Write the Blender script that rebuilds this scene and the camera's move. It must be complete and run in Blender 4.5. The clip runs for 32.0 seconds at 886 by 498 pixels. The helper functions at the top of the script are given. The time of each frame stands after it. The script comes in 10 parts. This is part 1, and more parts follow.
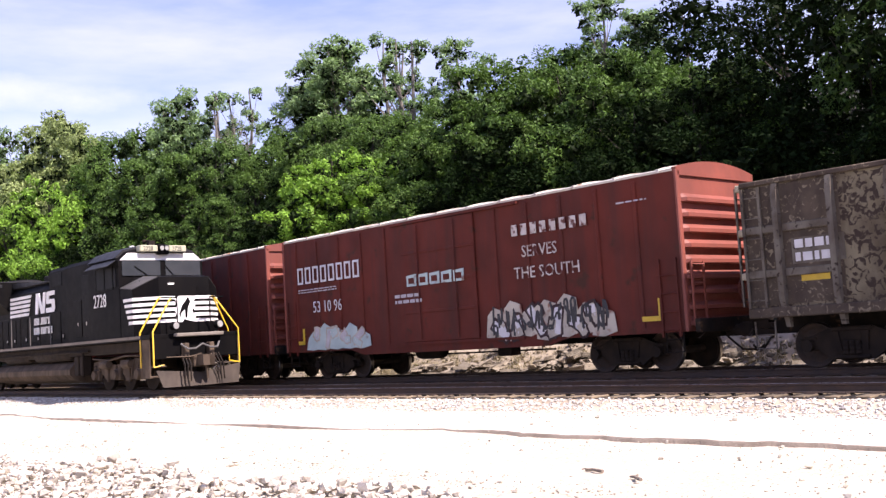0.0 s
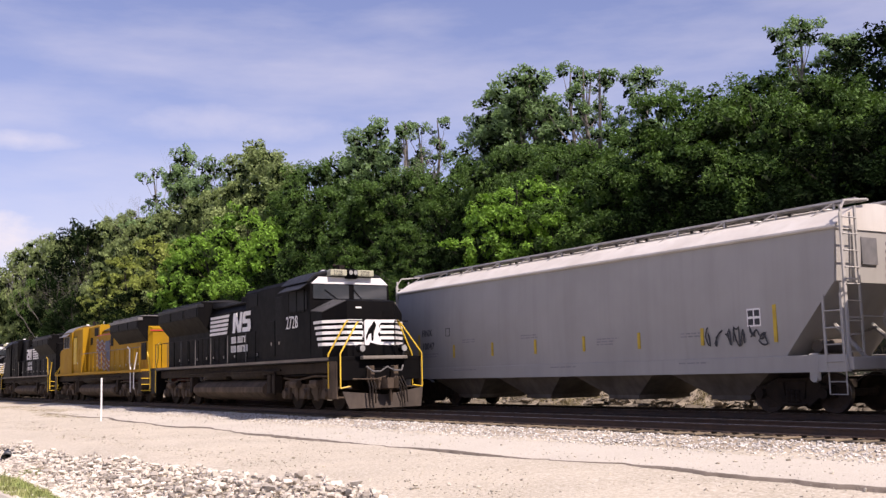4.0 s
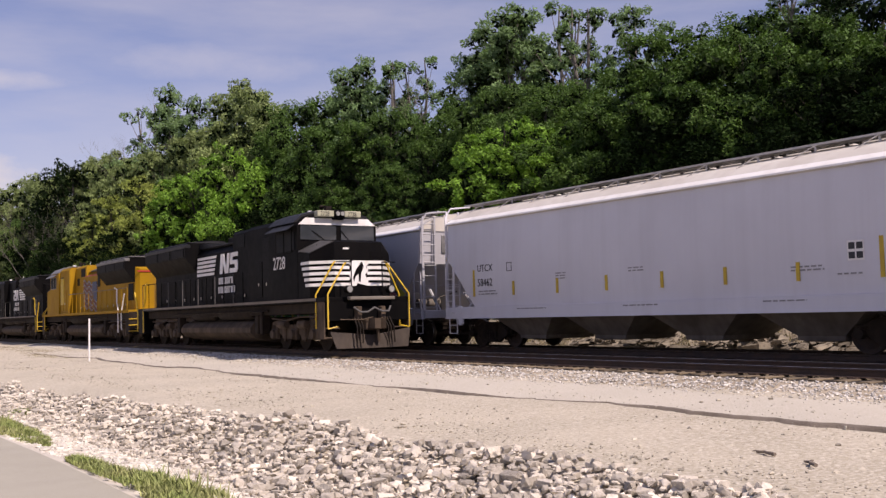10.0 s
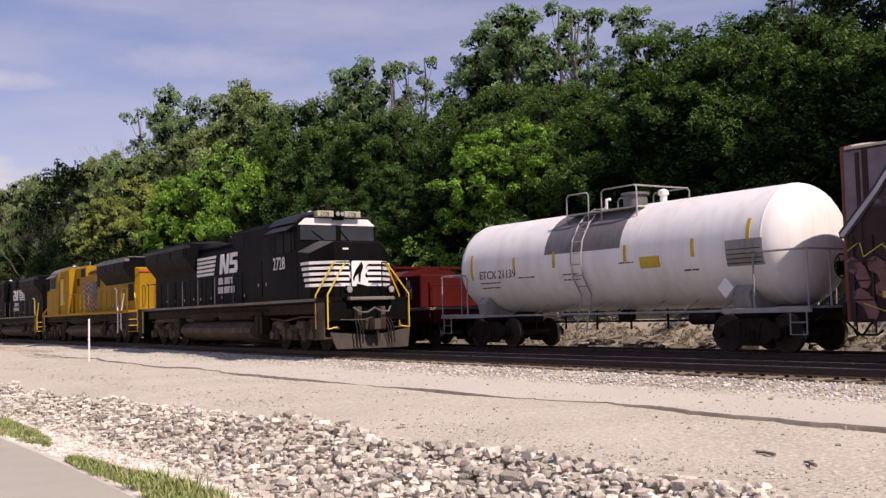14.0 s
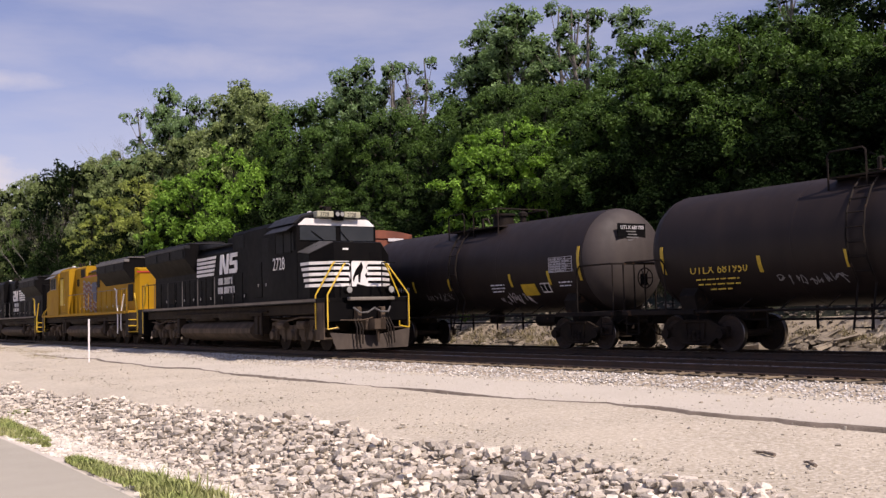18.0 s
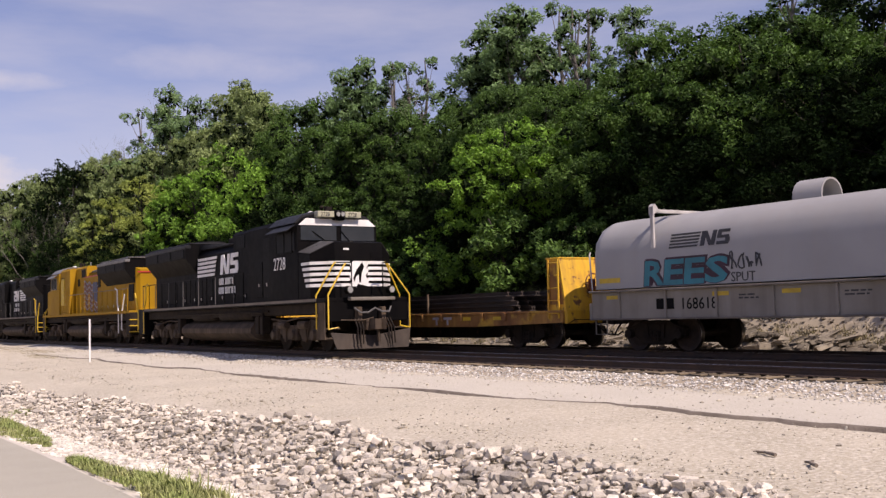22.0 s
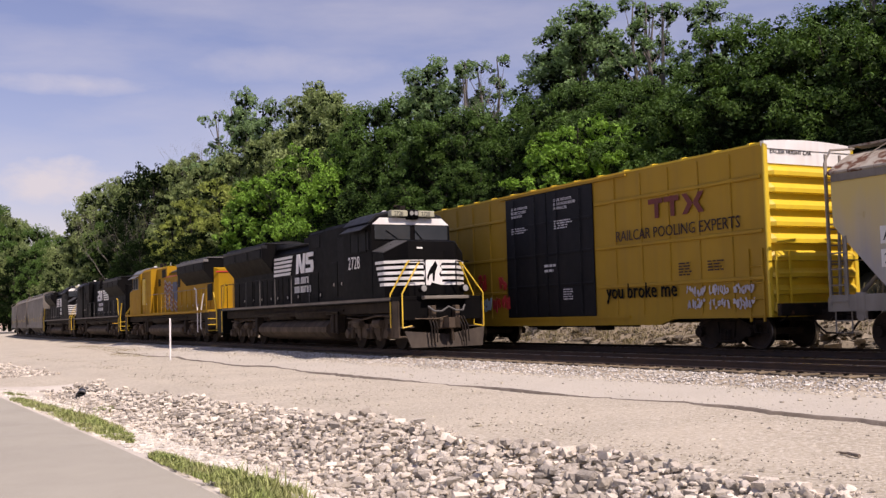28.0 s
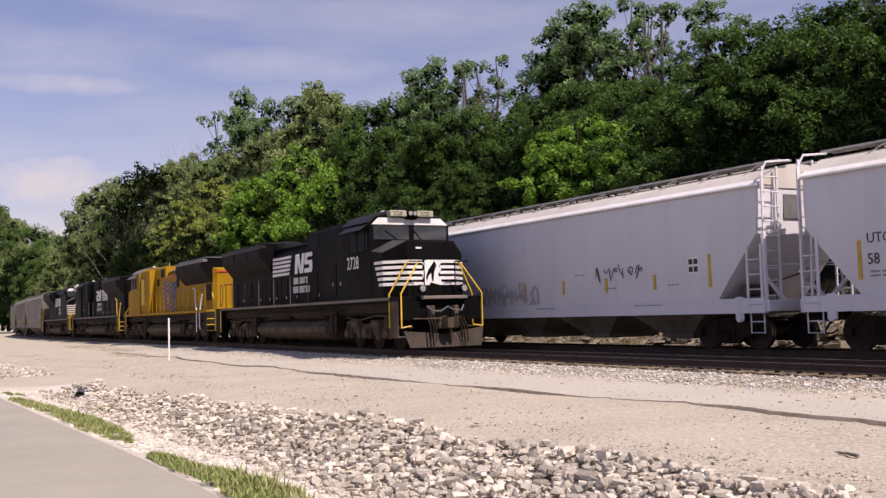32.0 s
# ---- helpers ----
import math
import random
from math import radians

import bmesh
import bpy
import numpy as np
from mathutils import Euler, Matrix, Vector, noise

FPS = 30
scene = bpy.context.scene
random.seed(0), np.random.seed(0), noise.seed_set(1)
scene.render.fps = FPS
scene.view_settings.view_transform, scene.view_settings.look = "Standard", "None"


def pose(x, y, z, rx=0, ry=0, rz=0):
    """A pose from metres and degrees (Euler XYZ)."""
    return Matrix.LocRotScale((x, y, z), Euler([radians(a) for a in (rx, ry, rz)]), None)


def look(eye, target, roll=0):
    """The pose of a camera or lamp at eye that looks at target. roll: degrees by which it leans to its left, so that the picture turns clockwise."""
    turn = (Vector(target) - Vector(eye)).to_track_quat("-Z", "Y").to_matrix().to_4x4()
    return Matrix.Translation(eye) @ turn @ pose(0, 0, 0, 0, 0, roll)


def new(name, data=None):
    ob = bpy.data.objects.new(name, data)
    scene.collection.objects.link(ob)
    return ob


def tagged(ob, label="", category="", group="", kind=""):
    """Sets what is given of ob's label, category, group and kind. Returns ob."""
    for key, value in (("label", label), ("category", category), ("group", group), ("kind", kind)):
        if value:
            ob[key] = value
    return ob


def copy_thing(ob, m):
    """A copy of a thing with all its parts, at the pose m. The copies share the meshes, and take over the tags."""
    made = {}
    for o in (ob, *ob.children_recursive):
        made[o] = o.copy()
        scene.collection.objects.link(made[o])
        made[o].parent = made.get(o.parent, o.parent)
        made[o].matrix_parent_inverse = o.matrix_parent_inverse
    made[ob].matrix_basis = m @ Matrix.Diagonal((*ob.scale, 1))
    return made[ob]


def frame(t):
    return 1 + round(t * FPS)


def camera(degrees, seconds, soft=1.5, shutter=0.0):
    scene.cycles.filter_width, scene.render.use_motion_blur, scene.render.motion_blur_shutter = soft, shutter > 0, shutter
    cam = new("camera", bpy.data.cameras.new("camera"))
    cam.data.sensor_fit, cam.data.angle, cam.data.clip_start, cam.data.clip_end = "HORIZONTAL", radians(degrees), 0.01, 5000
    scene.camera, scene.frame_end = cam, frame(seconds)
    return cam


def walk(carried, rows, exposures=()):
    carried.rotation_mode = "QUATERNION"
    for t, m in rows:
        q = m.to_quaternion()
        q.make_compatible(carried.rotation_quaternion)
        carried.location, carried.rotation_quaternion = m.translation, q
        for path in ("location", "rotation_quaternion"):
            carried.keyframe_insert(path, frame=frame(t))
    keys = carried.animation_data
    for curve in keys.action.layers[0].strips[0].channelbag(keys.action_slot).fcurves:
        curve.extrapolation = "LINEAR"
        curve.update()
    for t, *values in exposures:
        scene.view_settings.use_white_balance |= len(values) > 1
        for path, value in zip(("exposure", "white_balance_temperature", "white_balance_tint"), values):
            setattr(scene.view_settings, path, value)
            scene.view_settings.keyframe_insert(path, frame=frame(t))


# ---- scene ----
cam = camera(45.93, 32.0, 1.4)
EYE = (0.0, 0.0, 1.07)


def gaze(yaw, pitch, roll):
    """A camera pose: yaw clockwise from the track's line, pitch up, roll clockwise, in degrees."""
    return pose(*EYE) @ pose(0, 0, 0, 90 + pitch, 0, -yaw).to_3x3().to_4x4() @ pose(0, 0, 0, 0, 0, -roll)


PATH = [
    (0.0, 43.20, 4.85, 3.55), (0.5, 33.61, 4.74, 2.74), (1.0, 33.20, 4.06, 2.09), (1.5, 33.06, 4.58, 2.25),
    (2.0, 32.91, 6.53, 1.35), (2.5, 33.03, 6.93, 1.49), (4.5, 33.25, 6.70, 1.34), (5.0, 33.35, 3.74, 1.39),
    (5.5, 33.5, 3.30, 1.33), (6.0, 33.61, 3.30, 1.31), (7.0, 33.76, 3.48, 1.36), (9.0, 33.82, 3.60, 1.38), (19.0, 33.84, 3.63, 1.42),
    (22.5, 33.80, 3.63, 1.41), (23.0, 33.71, 3.74, 1.40), (23.5, 29.72, 3.84, 1.58), (24.0, 29.19, 3.74, 1.52),
    (25.0, 29.23, 3.71, 1.53), (28.0, 29.78, 3.65, 1.53), (32.0, 29.84, 3.65, 1.53)]
walk(cam, [(t, gaze(a, b, c)) for t, a, b, c in PATH], [(0.0, 1.25, 6750, 28), (0.5, 1.1, 6750, 28), (1.0, 0.82, 6750, 28), (2.0, 0.6, 6750, 28), (4.5, 0.45, 7100, 26),
    (5.0, 0.40, 7450, 27), (6.0, 0.15, 7250, 27), (8.0, 0.10, 7050, 26), (12.0, 0.12, 7050, 26), (18.0, 0.2, 7050, 26), (22.0, 0.18, 7050, 26), (32.0, 0.12, 7050, 26)])

# ---- light ----
SUN = Vector((0.10, -0.62, 0.775)).normalized()
sun = new("sun", bpy.data.lights.new("sun", "SUN"))
sun.data.energy, sun.data.angle, sun.data.color = 4.6, radians(0.53), (1.0, 0.962, 0.875)
sun.matrix_world = look(SUN * 50, (0, 0, 0))
world = bpy.data.worlds.new("sky")
scene.world = world
world.use_nodes = True
wn = world.node_tree.nodes
wl = world.node_tree.links
sky = wn.new("ShaderNodeTexSky")
sky.sky_type, sky.sun_disc = "NISHITA", False
sky.sun_elevation = math.asin(SUN.z)
sky.sun_rotation = math.atan2(SUN.x, SUN.y)
sky.dust_density, sky.air_density, sky.ozone_density = 0.3, 1.3, 3.0
# thin drifting cloud over the blue, by the sky's own direction
tc = wn.new("ShaderNodeTexCoord")
mp = wn.new("ShaderNodeMapping")
mp.inputs["Scale"].default_value = (1.0, 1.0, 4.5)
mp.inputs["Location"].default_value = (0.3, 1.7, 0.2)
cl = wn.new("ShaderNodeTexNoise")
cl.inputs["Scale"].default_value, cl.inputs["Detail"].default_value, cl.inputs["Roughness"].default_value = 3.0, 7.0, 0.55
rg = wn.new("ShaderNodeMapRange")
rg.inputs["From Min"].default_value, rg.inputs["From Max"].default_value, rg.inputs["To Max"].default_value = 0.46, 0.80, 0.5
mx = wn.new("ShaderNodeMix")
mx.data_type = "RGBA"
mx.inputs[7].default_value = (7.0, 7.3, 7.9, 1)
wl.new(tc.outputs["Generated"], mp.inputs["Vector"])
wl.new(mp.outputs[0], cl.inputs["Vector"])
wl.new(cl.outputs[0], rg.inputs["Value"])
# three clouds low over the woods: their direction, half width, half height, weight, ragged edge
def vmath(op, a, b):
    q = wn.new("ShaderNodeVectorMath")
    q.operation = op
    wl.new(a, q.inputs[0])
    q.inputs[1].default_value = b
    return q.outputs["Value"]


def smath(op, a, b):
    q = wn.new("ShaderNodeMath")
    q.operation = op
    for i, v in enumerate((a, b)):
        if isinstance(v, (int, float)):
            q.inputs[i].default_value = v
        else:
            wl.new(v, q.inputs[i])
    return q.outputs[0]


puff = wn.new("ShaderNodeTexNoise")
puff.inputs["Scale"].default_value, puff.inputs["Detail"].default_value, puff.inputs["Roughness"].default_value = 16.0, 8.0, 0.6
pm = wn.new("ShaderNodeMapping")
pm.inputs["Scale"].default_value = (1.0, 1.0, 2.0)
wl.new(tc.outputs["Generated"], pm.inputs["Vector"])
wl.new(pm.outputs[0], puff.inputs["Vector"])
cover = rg.outputs[0]
for way, wide, high, weight, ragged in (((0.18, 0.96, 0.215), 0.085, 0.014, 0.55, 1.6), ((0.166, 0.978, 0.129), 0.070, 0.024, 1.0, 2.6), ((0.362, 0.902, 0.236), 0.13, 0.022, 0.34, 1.6)):
    d = Vector(way)
    side = d.cross((0, 0, 1)).normalized()
    a = smath("DIVIDE", vmath("DOT_PRODUCT", tc.outputs["Generated"], side), wide)
    b = smath("DIVIDE", vmath("DOT_PRODUCT", tc.outputs["Generated"], side.cross(d)), high)
    far = smath("ADD", smath("MULTIPLY", a, a), smath("MULTIPLY", b, b))
    near = smath("SUBTRACT", smath("ADD", smath("MULTIPLY", puff.outputs[0], ragged), 0.75 - ragged * 0.5), far)
    edge = wn.new("ShaderNodeMapRange")
    edge.inputs["From Max"].default_value, edge.inputs["To Max"].default_value = 0.8, weight
    wl.new(near, edge.inputs["Value"])
    facing = smath("MULTIPLY", edge.outputs[0], smath("GREATER_THAN", vmath("DOT_PRODUCT", tc.outputs["Generated"], d), 0.0))
    cover = smath("MAXIMUM", cover, facing)
wl.new(cover, mx.inputs[0])
hz = wn.new("ShaderNodeMix")     # summer haze lends the blue a violet cast
hz.data_type, hz.blend_type = "RGBA", "MULTIPLY"
hz.inputs[0].default_value = 1.0
hz.inputs[7].default_value = (1.12, 0.98, 1.15, 1)
wl.new(sky.outputs[0], hz.inputs[6])
wl.new(hz.outputs[2], mx.inputs[6])
wl.new(mx.outputs[2], wn["Background"].inputs[0])
wn["Background"].inputs[1].default_value = 0.085

# ---- materials ----
MATS = {}


def surface(name, col, col2=None, scale=1.5, rough=0.7, metal=0.0, bump=0.0, bscale=40.0, streak=None, spots=None, fine=None, rand=0.0, coat=0.0, gloss=0.5, band=None):
    """A weathered surface. col2: broad patches; streak: (colour, amount, width); spots: (colour, threshold, scale); fine: (colour, scale)."""
    m = bpy.data.materials.new(name)
    m.use_nodes = True
    n, l = m.node_tree.nodes, m.node_tree.links
    b = n["Principled BSDF"]
    tc = n.new("ShaderNodeTexCoord")

    def noise_of(s, stretch=None, detail=5.0):
        t = n.new("ShaderNodeTexNoise")
        t.inputs["Scale"].default_value, t.inputs["Detail"].default_value = s, detail
        if stretch:
            mp = n.new("ShaderNodeMapping")
            mp.inputs["Scale"].default_value = stretch
            l.new(tc.outputs["Object"], mp.inputs["Vector"])
            l.new(mp.outputs[0], t.inputs["Vector"])
        else:
            l.new(tc.outputs["Object"], t.inputs["Vector"])
        return t

    def ramp(src, a, z):
        r = n.new("ShaderNodeMapRange")
        r.inputs["From Min"].default_value, r.inputs["From Max"].default_value = a, z
        l.new(src, r.inputs["Value"])
        return r.outputs[0]

    def mixed(fac, a, z):
        x = n.new("ShaderNodeMix")
        x.data_type = "RGBA"
        l.new(fac, x.inputs[0])
        if isinstance(a, tuple):
            x.inputs[6].default_value = (*a, 1)
        else:
            l.new(a, x.inputs[6])
        x.inputs[7].default_value = (*z, 1)
        return x.outputs[2]

    c = mixed(ramp(noise_of(scale).outputs[0], 0.35, 0.65), col, col2 or tuple(v * 0.8 for v in col))
    if fine:
        c = mixed(ramp(noise_of(fine[1], detail=3).outputs[0], 0.45, 0.7), c, fine[0])
    if streak:
        w = streak[2] if len(streak) > 2 else 3.0
        f = ramp(noise_of(w, (1, 1, 0.06)).outputs[0], 0.45, 0.75)
        k = n.new("ShaderNodeMath")
        k.operation = "MULTIPLY"
        k.inputs[1].default_value = streak[1]
        l.new(f, k.inputs[0])
        c = mixed(k.outputs[0], c, streak[0])
    if spots:
        blot = noise_of(spots[2], detail=8)
        blot.inputs["Distortion"].default_value = spots[3] if len(spots) > 3 else 0.0
        c = mixed(ramp(blot.outputs[0], spots[1], spots[1] + 0.08), c, spots[0])
    if band:                                   # a stain that lies at a height: (colour, z from, z to, scale)
        sp = n.new("ShaderNodeSeparateXYZ")
        l.new(tc.outputs["Object"], sp.inputs[0])
        wob = n.new("ShaderNodeMath")
        wob.operation = "MULTIPLY_ADD"
        wob.inputs[1].default_value = 1.6
        l.new(noise_of(band[3] * 3, (1, 1, 0.22), 9.0).outputs[0], wob.inputs[0])
        l.new(sp.outputs["Z"], wob.inputs[2])
        patchy = n.new("ShaderNodeMath")
        patchy.operation = "MULTIPLY"
        l.new(ramp(wob.outputs[0], band[1] + 0.8, band[2] + 0.8), patchy.inputs[0])
        l.new(ramp(noise_of(1.3, (1, 1, 0.25), 6.0).outputs[0], 0.12, 0.42), patchy.inputs[1])
        c = mixed(patchy.outputs[0], c, band[0])
    if rand:
        oi = n.new("ShaderNodeObjectInfo")
        geo = n.new("ShaderNodeNewGeometry")
        add = n.new("ShaderNodeMath")
        add.operation = "ADD"
        l.new(oi.outputs["Random"], add.inputs[0])
        l.new(geo.outputs["Random Per Island"], add.inputs[1])
        fr = n.new("ShaderNodeMath")
        fr.operation = "FRACT"
        l.new(add.outputs[0], fr.inputs[0])
        hs = n.new("ShaderNodeHueSaturation")
        mr = n.new("ShaderNodeMapRange")
        mr.inputs["To Min"].default_value, mr.inputs["To Max"].default_value = 1 - rand, 1 + rand
        l.new(fr.outputs[0], mr.inputs["Value"])
        l.new(mr.outputs[0], hs.inputs["Value"])
        l.new(c, hs.inputs["Color"])
        c = hs.outputs[0]
    l.new(c, b.inputs["Base Color"])
    rr = n.new("ShaderNodeMapRange")
    rr.inputs["To Min"].default_value, rr.inputs["To Max"].default_value = max(0.03, rough - 0.12), min(1, rough + 0.12)
    l.new(noise_of(scale * 4).outputs[0], rr.inputs["Value"])
    l.new(rr.outputs[0], b.inputs["Roughness"])
    b.inputs["Metallic"].default_value = metal
    b.inputs["Coat Weight"].default_value = coat
    b.inputs["Specular IOR Level"].default_value = gloss
    if bump:
        bp = n.new("ShaderNodeBump")
        bp.inputs["Strength"].default_value, bp.inputs["Distance"].default_value = bump, 0.02
        l.new(noise_of(bscale, detail=6).outputs[0], bp.inputs["Height"])
        l.new(bp.outputs[0], b.inputs["Normal"])
    MATS[name] = m
    return m


def leafage(name, col, col2, trans=0.5, gloss=0.2):
    """Leaves: gloss, and light that passes through them; tone varies leaf by leaf."""
    m = surface(name, col, col2, 0.35, 0.6, rand=0.45, gloss=gloss)
    n, l = m.node_tree.nodes, m.node_tree.links
    b = n["Principled BSDF"]
    out = n["Material Output"]
    t = n.new("ShaderNodeBsdfTranslucent")
    src = b.inputs["Base Color"].links[0].from_socket
    g = n.new("ShaderNodeMix")
    g.data_type, g.blend_type = "RGBA", "MULTIPLY"
    g.inputs[0].default_value = 1.0
    l.new(src, g.inputs[6])
    g.inputs[7].default_value = (1.3, 1.4, 0.8, 1)
    l.new(g.outputs[2], t.inputs["Color"])
    mx = n.new("ShaderNodeMixShader")
    mx.inputs[0].default_value = trans
    l.new(b.outputs[0], mx.inputs[1])
    l.new(t.outputs[0], mx.inputs[2])
    l.new(mx.outputs[0], out.inputs["Surface"])
    return m


surface("asphalt", (0.37, 0.345, 0.275), (0.31, 0.288, 0.23), 0.6, 0.9, bump=0.25, bscale=90, fine=((0.43, 0.41, 0.35), 120))
surface("ditch_soil", (0.60, 0.55, 0.465), (0.48, 0.44, 0.365), 0.8, 0.95, bump=0.8, bscale=18, fine=((0.6, 0.56, 0.5), 30))
surface("lot_gravel", (0.48, 0.425, 0.325), (0.39, 0.345, 0.26), 0.5, 0.95, bump=1.0, bscale=26, fine=((0.62, 0.57, 0.475), 19), spots=((0.29, 0.25, 0.19), 0.60, 17))
surface("packed_gravel", (0.50, 0.46, 0.37), (0.44, 0.405, 0.325), 0.4, 0.95, bump=0.4, bscale=60, fine=((0.60, 0.55, 0.49), 40))
surface("lot_pebble", (0.46, 0.42, 0.34), (0.34, 0.31, 0.25), 5, 0.95, rand=0.3)
# dark tone for the shaded face of the gravel's step
surface("step_shade", (0.20, 0.165, 0.13), (0.13, 0.105, 0.08), 3, 0.95, bump=0.8, bscale=30)
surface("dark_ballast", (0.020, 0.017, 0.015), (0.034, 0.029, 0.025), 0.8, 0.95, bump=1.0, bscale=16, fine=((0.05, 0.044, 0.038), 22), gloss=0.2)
surface("far_gravel", (0.42, 0.36, 0.27), (0.30, 0.25, 0.18), 0.5, 0.95, bump=0.8, bscale=14)
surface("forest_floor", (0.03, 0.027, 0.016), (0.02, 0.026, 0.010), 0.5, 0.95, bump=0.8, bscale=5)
surface("stone", (0.60, 0.54, 0.45), (0.43, 0.385, 0.315), 2.2, 0.92, bump=0.7, bscale=30, rand=0.45, fine=((0.56, 0.51, 0.44), 16), spots=((0.30, 0.24, 0.17), 0.72, 9))
surface("pale_stone", (0.68, 0.635, 0.55), (0.56, 0.515, 0.44), 2.2, 0.92, bump=0.5, bscale=30, rand=0.22, spots=((0.34, 0.29, 0.22), 0.70, 9))
surface("ballast_stone", (0.58, 0.55, 0.50), (0.46, 0.435, 0.39), 3, 0.9, rand=0.35)
# tone lowered so the stone carries the shade on the ledge
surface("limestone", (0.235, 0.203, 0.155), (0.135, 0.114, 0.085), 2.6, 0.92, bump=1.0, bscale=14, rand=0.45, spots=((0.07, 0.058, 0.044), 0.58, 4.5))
surface("tie_wood", (0.19, 0.145, 0.09), (0.11, 0.085, 0.055), 4, 0.9, bump=0.5, bscale=30, rand=0.35)
surface("rail_side", (0.075, 0.045, 0.03), (0.05, 0.035, 0.028), 3, 0.85, bump=0.2)
surface("rail_top", (0.42, 0.40, 0.40), (0.32, 0.30, 0.29), 3, 0.28, 1.0)
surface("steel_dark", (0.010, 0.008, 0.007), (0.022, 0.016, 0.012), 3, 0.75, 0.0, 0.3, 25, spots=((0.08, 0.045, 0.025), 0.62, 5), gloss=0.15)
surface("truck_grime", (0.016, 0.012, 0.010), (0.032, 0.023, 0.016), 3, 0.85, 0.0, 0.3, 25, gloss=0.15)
surface("wheel_tread", (0.30, 0.28, 0.26), (0.2, 0.18, 0.16), 5, 0.35, 1.0)
surface("wheel_rust", (0.05, 0.030, 0.020), (0.028, 0.020, 0.015), 4, 0.85)
surface("loco_black", (0.0025, 0.0025, 0.003), (0.005, 0.0045, 0.0045), 0.8, 0.6, streak=((0.012, 0.010, 0.008), 0.25, 4), gloss=0.06)
surface("loco_grime", (0.118, 0.087, 0.062), (0.062, 0.045, 0.032), 1.4, 0.85, bump=0.2, streak=((0.02, 0.016, 0.012), 0.5, 5), gloss=0.15)
surface("roof_grey", (0.020, 0.020, 0.022), (0.012, 0.012, 0.013), 1.2, 0.55, gloss=0.25)
# paler than the black nose: daylight on its sloped shoulders put into the colour
surface("shoulder_grey", (0.075, 0.073, 0.07), (0.05, 0.048, 0.045), 1.5, 0.5)
surface("white_paint", (0.80, 0.79, 0.77), (0.74, 0.72, 0.68), 1.5, 0.5, streak=((0.45, 0.40, 0.33), 0.25, 5))
surface("brow_white", (0.74, 0.73, 0.70), (0.62, 0.60, 0.57), 1.5, 0.6)
surface("plow_brown", (0.055, 0.041, 0.030), (0.032, 0.024, 0.018), 1.2, 0.85, bump=0.3, bscale=20, streak=((0.03, 0.02, 0.015), 0.5, 5))
surface("cream_light", (0.42, 0.41, 0.29), (0.36, 0.35, 0.25), 4, 0.4)
surface("black_paint", (0.003, 0.003, 0.0035), (0.005, 0.005, 0.005), 2, 0.6, gloss=0.08)
surface("ink", (0.025, 0.025, 0.028), (0.04, 0.04, 0.042), 6, 0.6)
surface("hand_yellow", (0.75, 0.50, 0.03), (0.60, 0.38, 0.03), 3, 0.5)
surface("mark_yellow", (0.62, 0.42, 0.03), (0.5, 0.33, 0.03), 5, 0.55)
surface("up_yellow", (0.37, 0.205, 0.005), (0.315, 0.168, 0.005), 0.8, 0.7, gloss=0.15, streak=((0.22, 0.13, 0.04), 0.35, 4))
surface("up_grey", (0.17, 0.165, 0.16), (0.12, 0.115, 0.11), 1.2, 0.55)
surface("flag_red", (0.22, 0.06, 0.065), (0.15, 0.045, 0.05), 3, 0.6)
surface("flag_white", (0.30, 0.28, 0.30), (0.22, 0.20, 0.22), 3, 0.6)
surface("flag_blue", (0.05, 0.06, 0.12), (0.035, 0.045, 0.09), 3, 0.6)
surface("red_paint", (0.50, 0.035, 0.025), (0.42, 0.03, 0.025), 3, 0.5)
surface("blue_paint", (0.04, 0.07, 0.32), (0.03, 0.06, 0.25), 3, 0.5)
surface("hopper_grey", (0.47, 0.45, 0.435), (0.435, 0.42, 0.405), 0.5, 0.5, streak=((0.36, 0.35, 0.34), 0.25, 3))
surface("hopper_dusty", (0.385, 0.370, 0.340), (0.345, 0.330, 0.300), 0.5, 0.6, streak=((0.27, 0.255, 0.225), 0.35, 3))
surface("hopper_pale", (0.684, 0.678, 0.708), (0.637, 0.631, 0.661), 0.5, 0.48, streak=((0.46, 0.45, 0.45), 0.2, 3))
surface("hopper_mid", (0.44, 0.435, 0.455), (0.40, 0.395, 0.415), 0.5, 0.5, streak=((0.35, 0.34, 0.34), 0.2, 3))
surface("faint_ink", (0.22, 0.215, 0.22), (0.28, 0.275, 0.28), 5, 0.6)
surface("hopper_worn", (0.448, 0.426, 0.403), (0.381, 0.364, 0.347), 0.6, 0.6, streak=((0.28, 0.25, 0.21), 0.4, 2.5), spots=((0.15, 0.07, 0.03), 0.70, 2.4), band=((0.60, 0.46, 0.16), 2.05, 3.6, 0.8))
surface("roof_rust", (0.40, 0.365, 0.30), (0.27, 0.23, 0.18), 0.9, 0.7, spots=((0.11, 0.042, 0.018), 0.50, 3.2, 0.8), streak=((0.16, 0.08, 0.04), 0.6, 4))
surface("hopper_roof", (0.625, 0.594, 0.537), (0.525, 0.488, 0.431), 0.7, 0.55, streak=((0.4, 0.36, 0.3), 0.3, 3))
surface("hopper_bay", (0.17, 0.145, 0.12), (0.09, 0.075, 0.06), 1.0, 0.8, streak=((0.06, 0.05, 0.04), 0.6, 4))
surface("grate", (0.50, 0.48, 0.46), (0.38, 0.36, 0.34), 3, 0.6)
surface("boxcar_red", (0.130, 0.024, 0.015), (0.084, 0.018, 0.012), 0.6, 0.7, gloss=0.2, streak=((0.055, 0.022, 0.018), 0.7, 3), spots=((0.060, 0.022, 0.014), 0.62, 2))
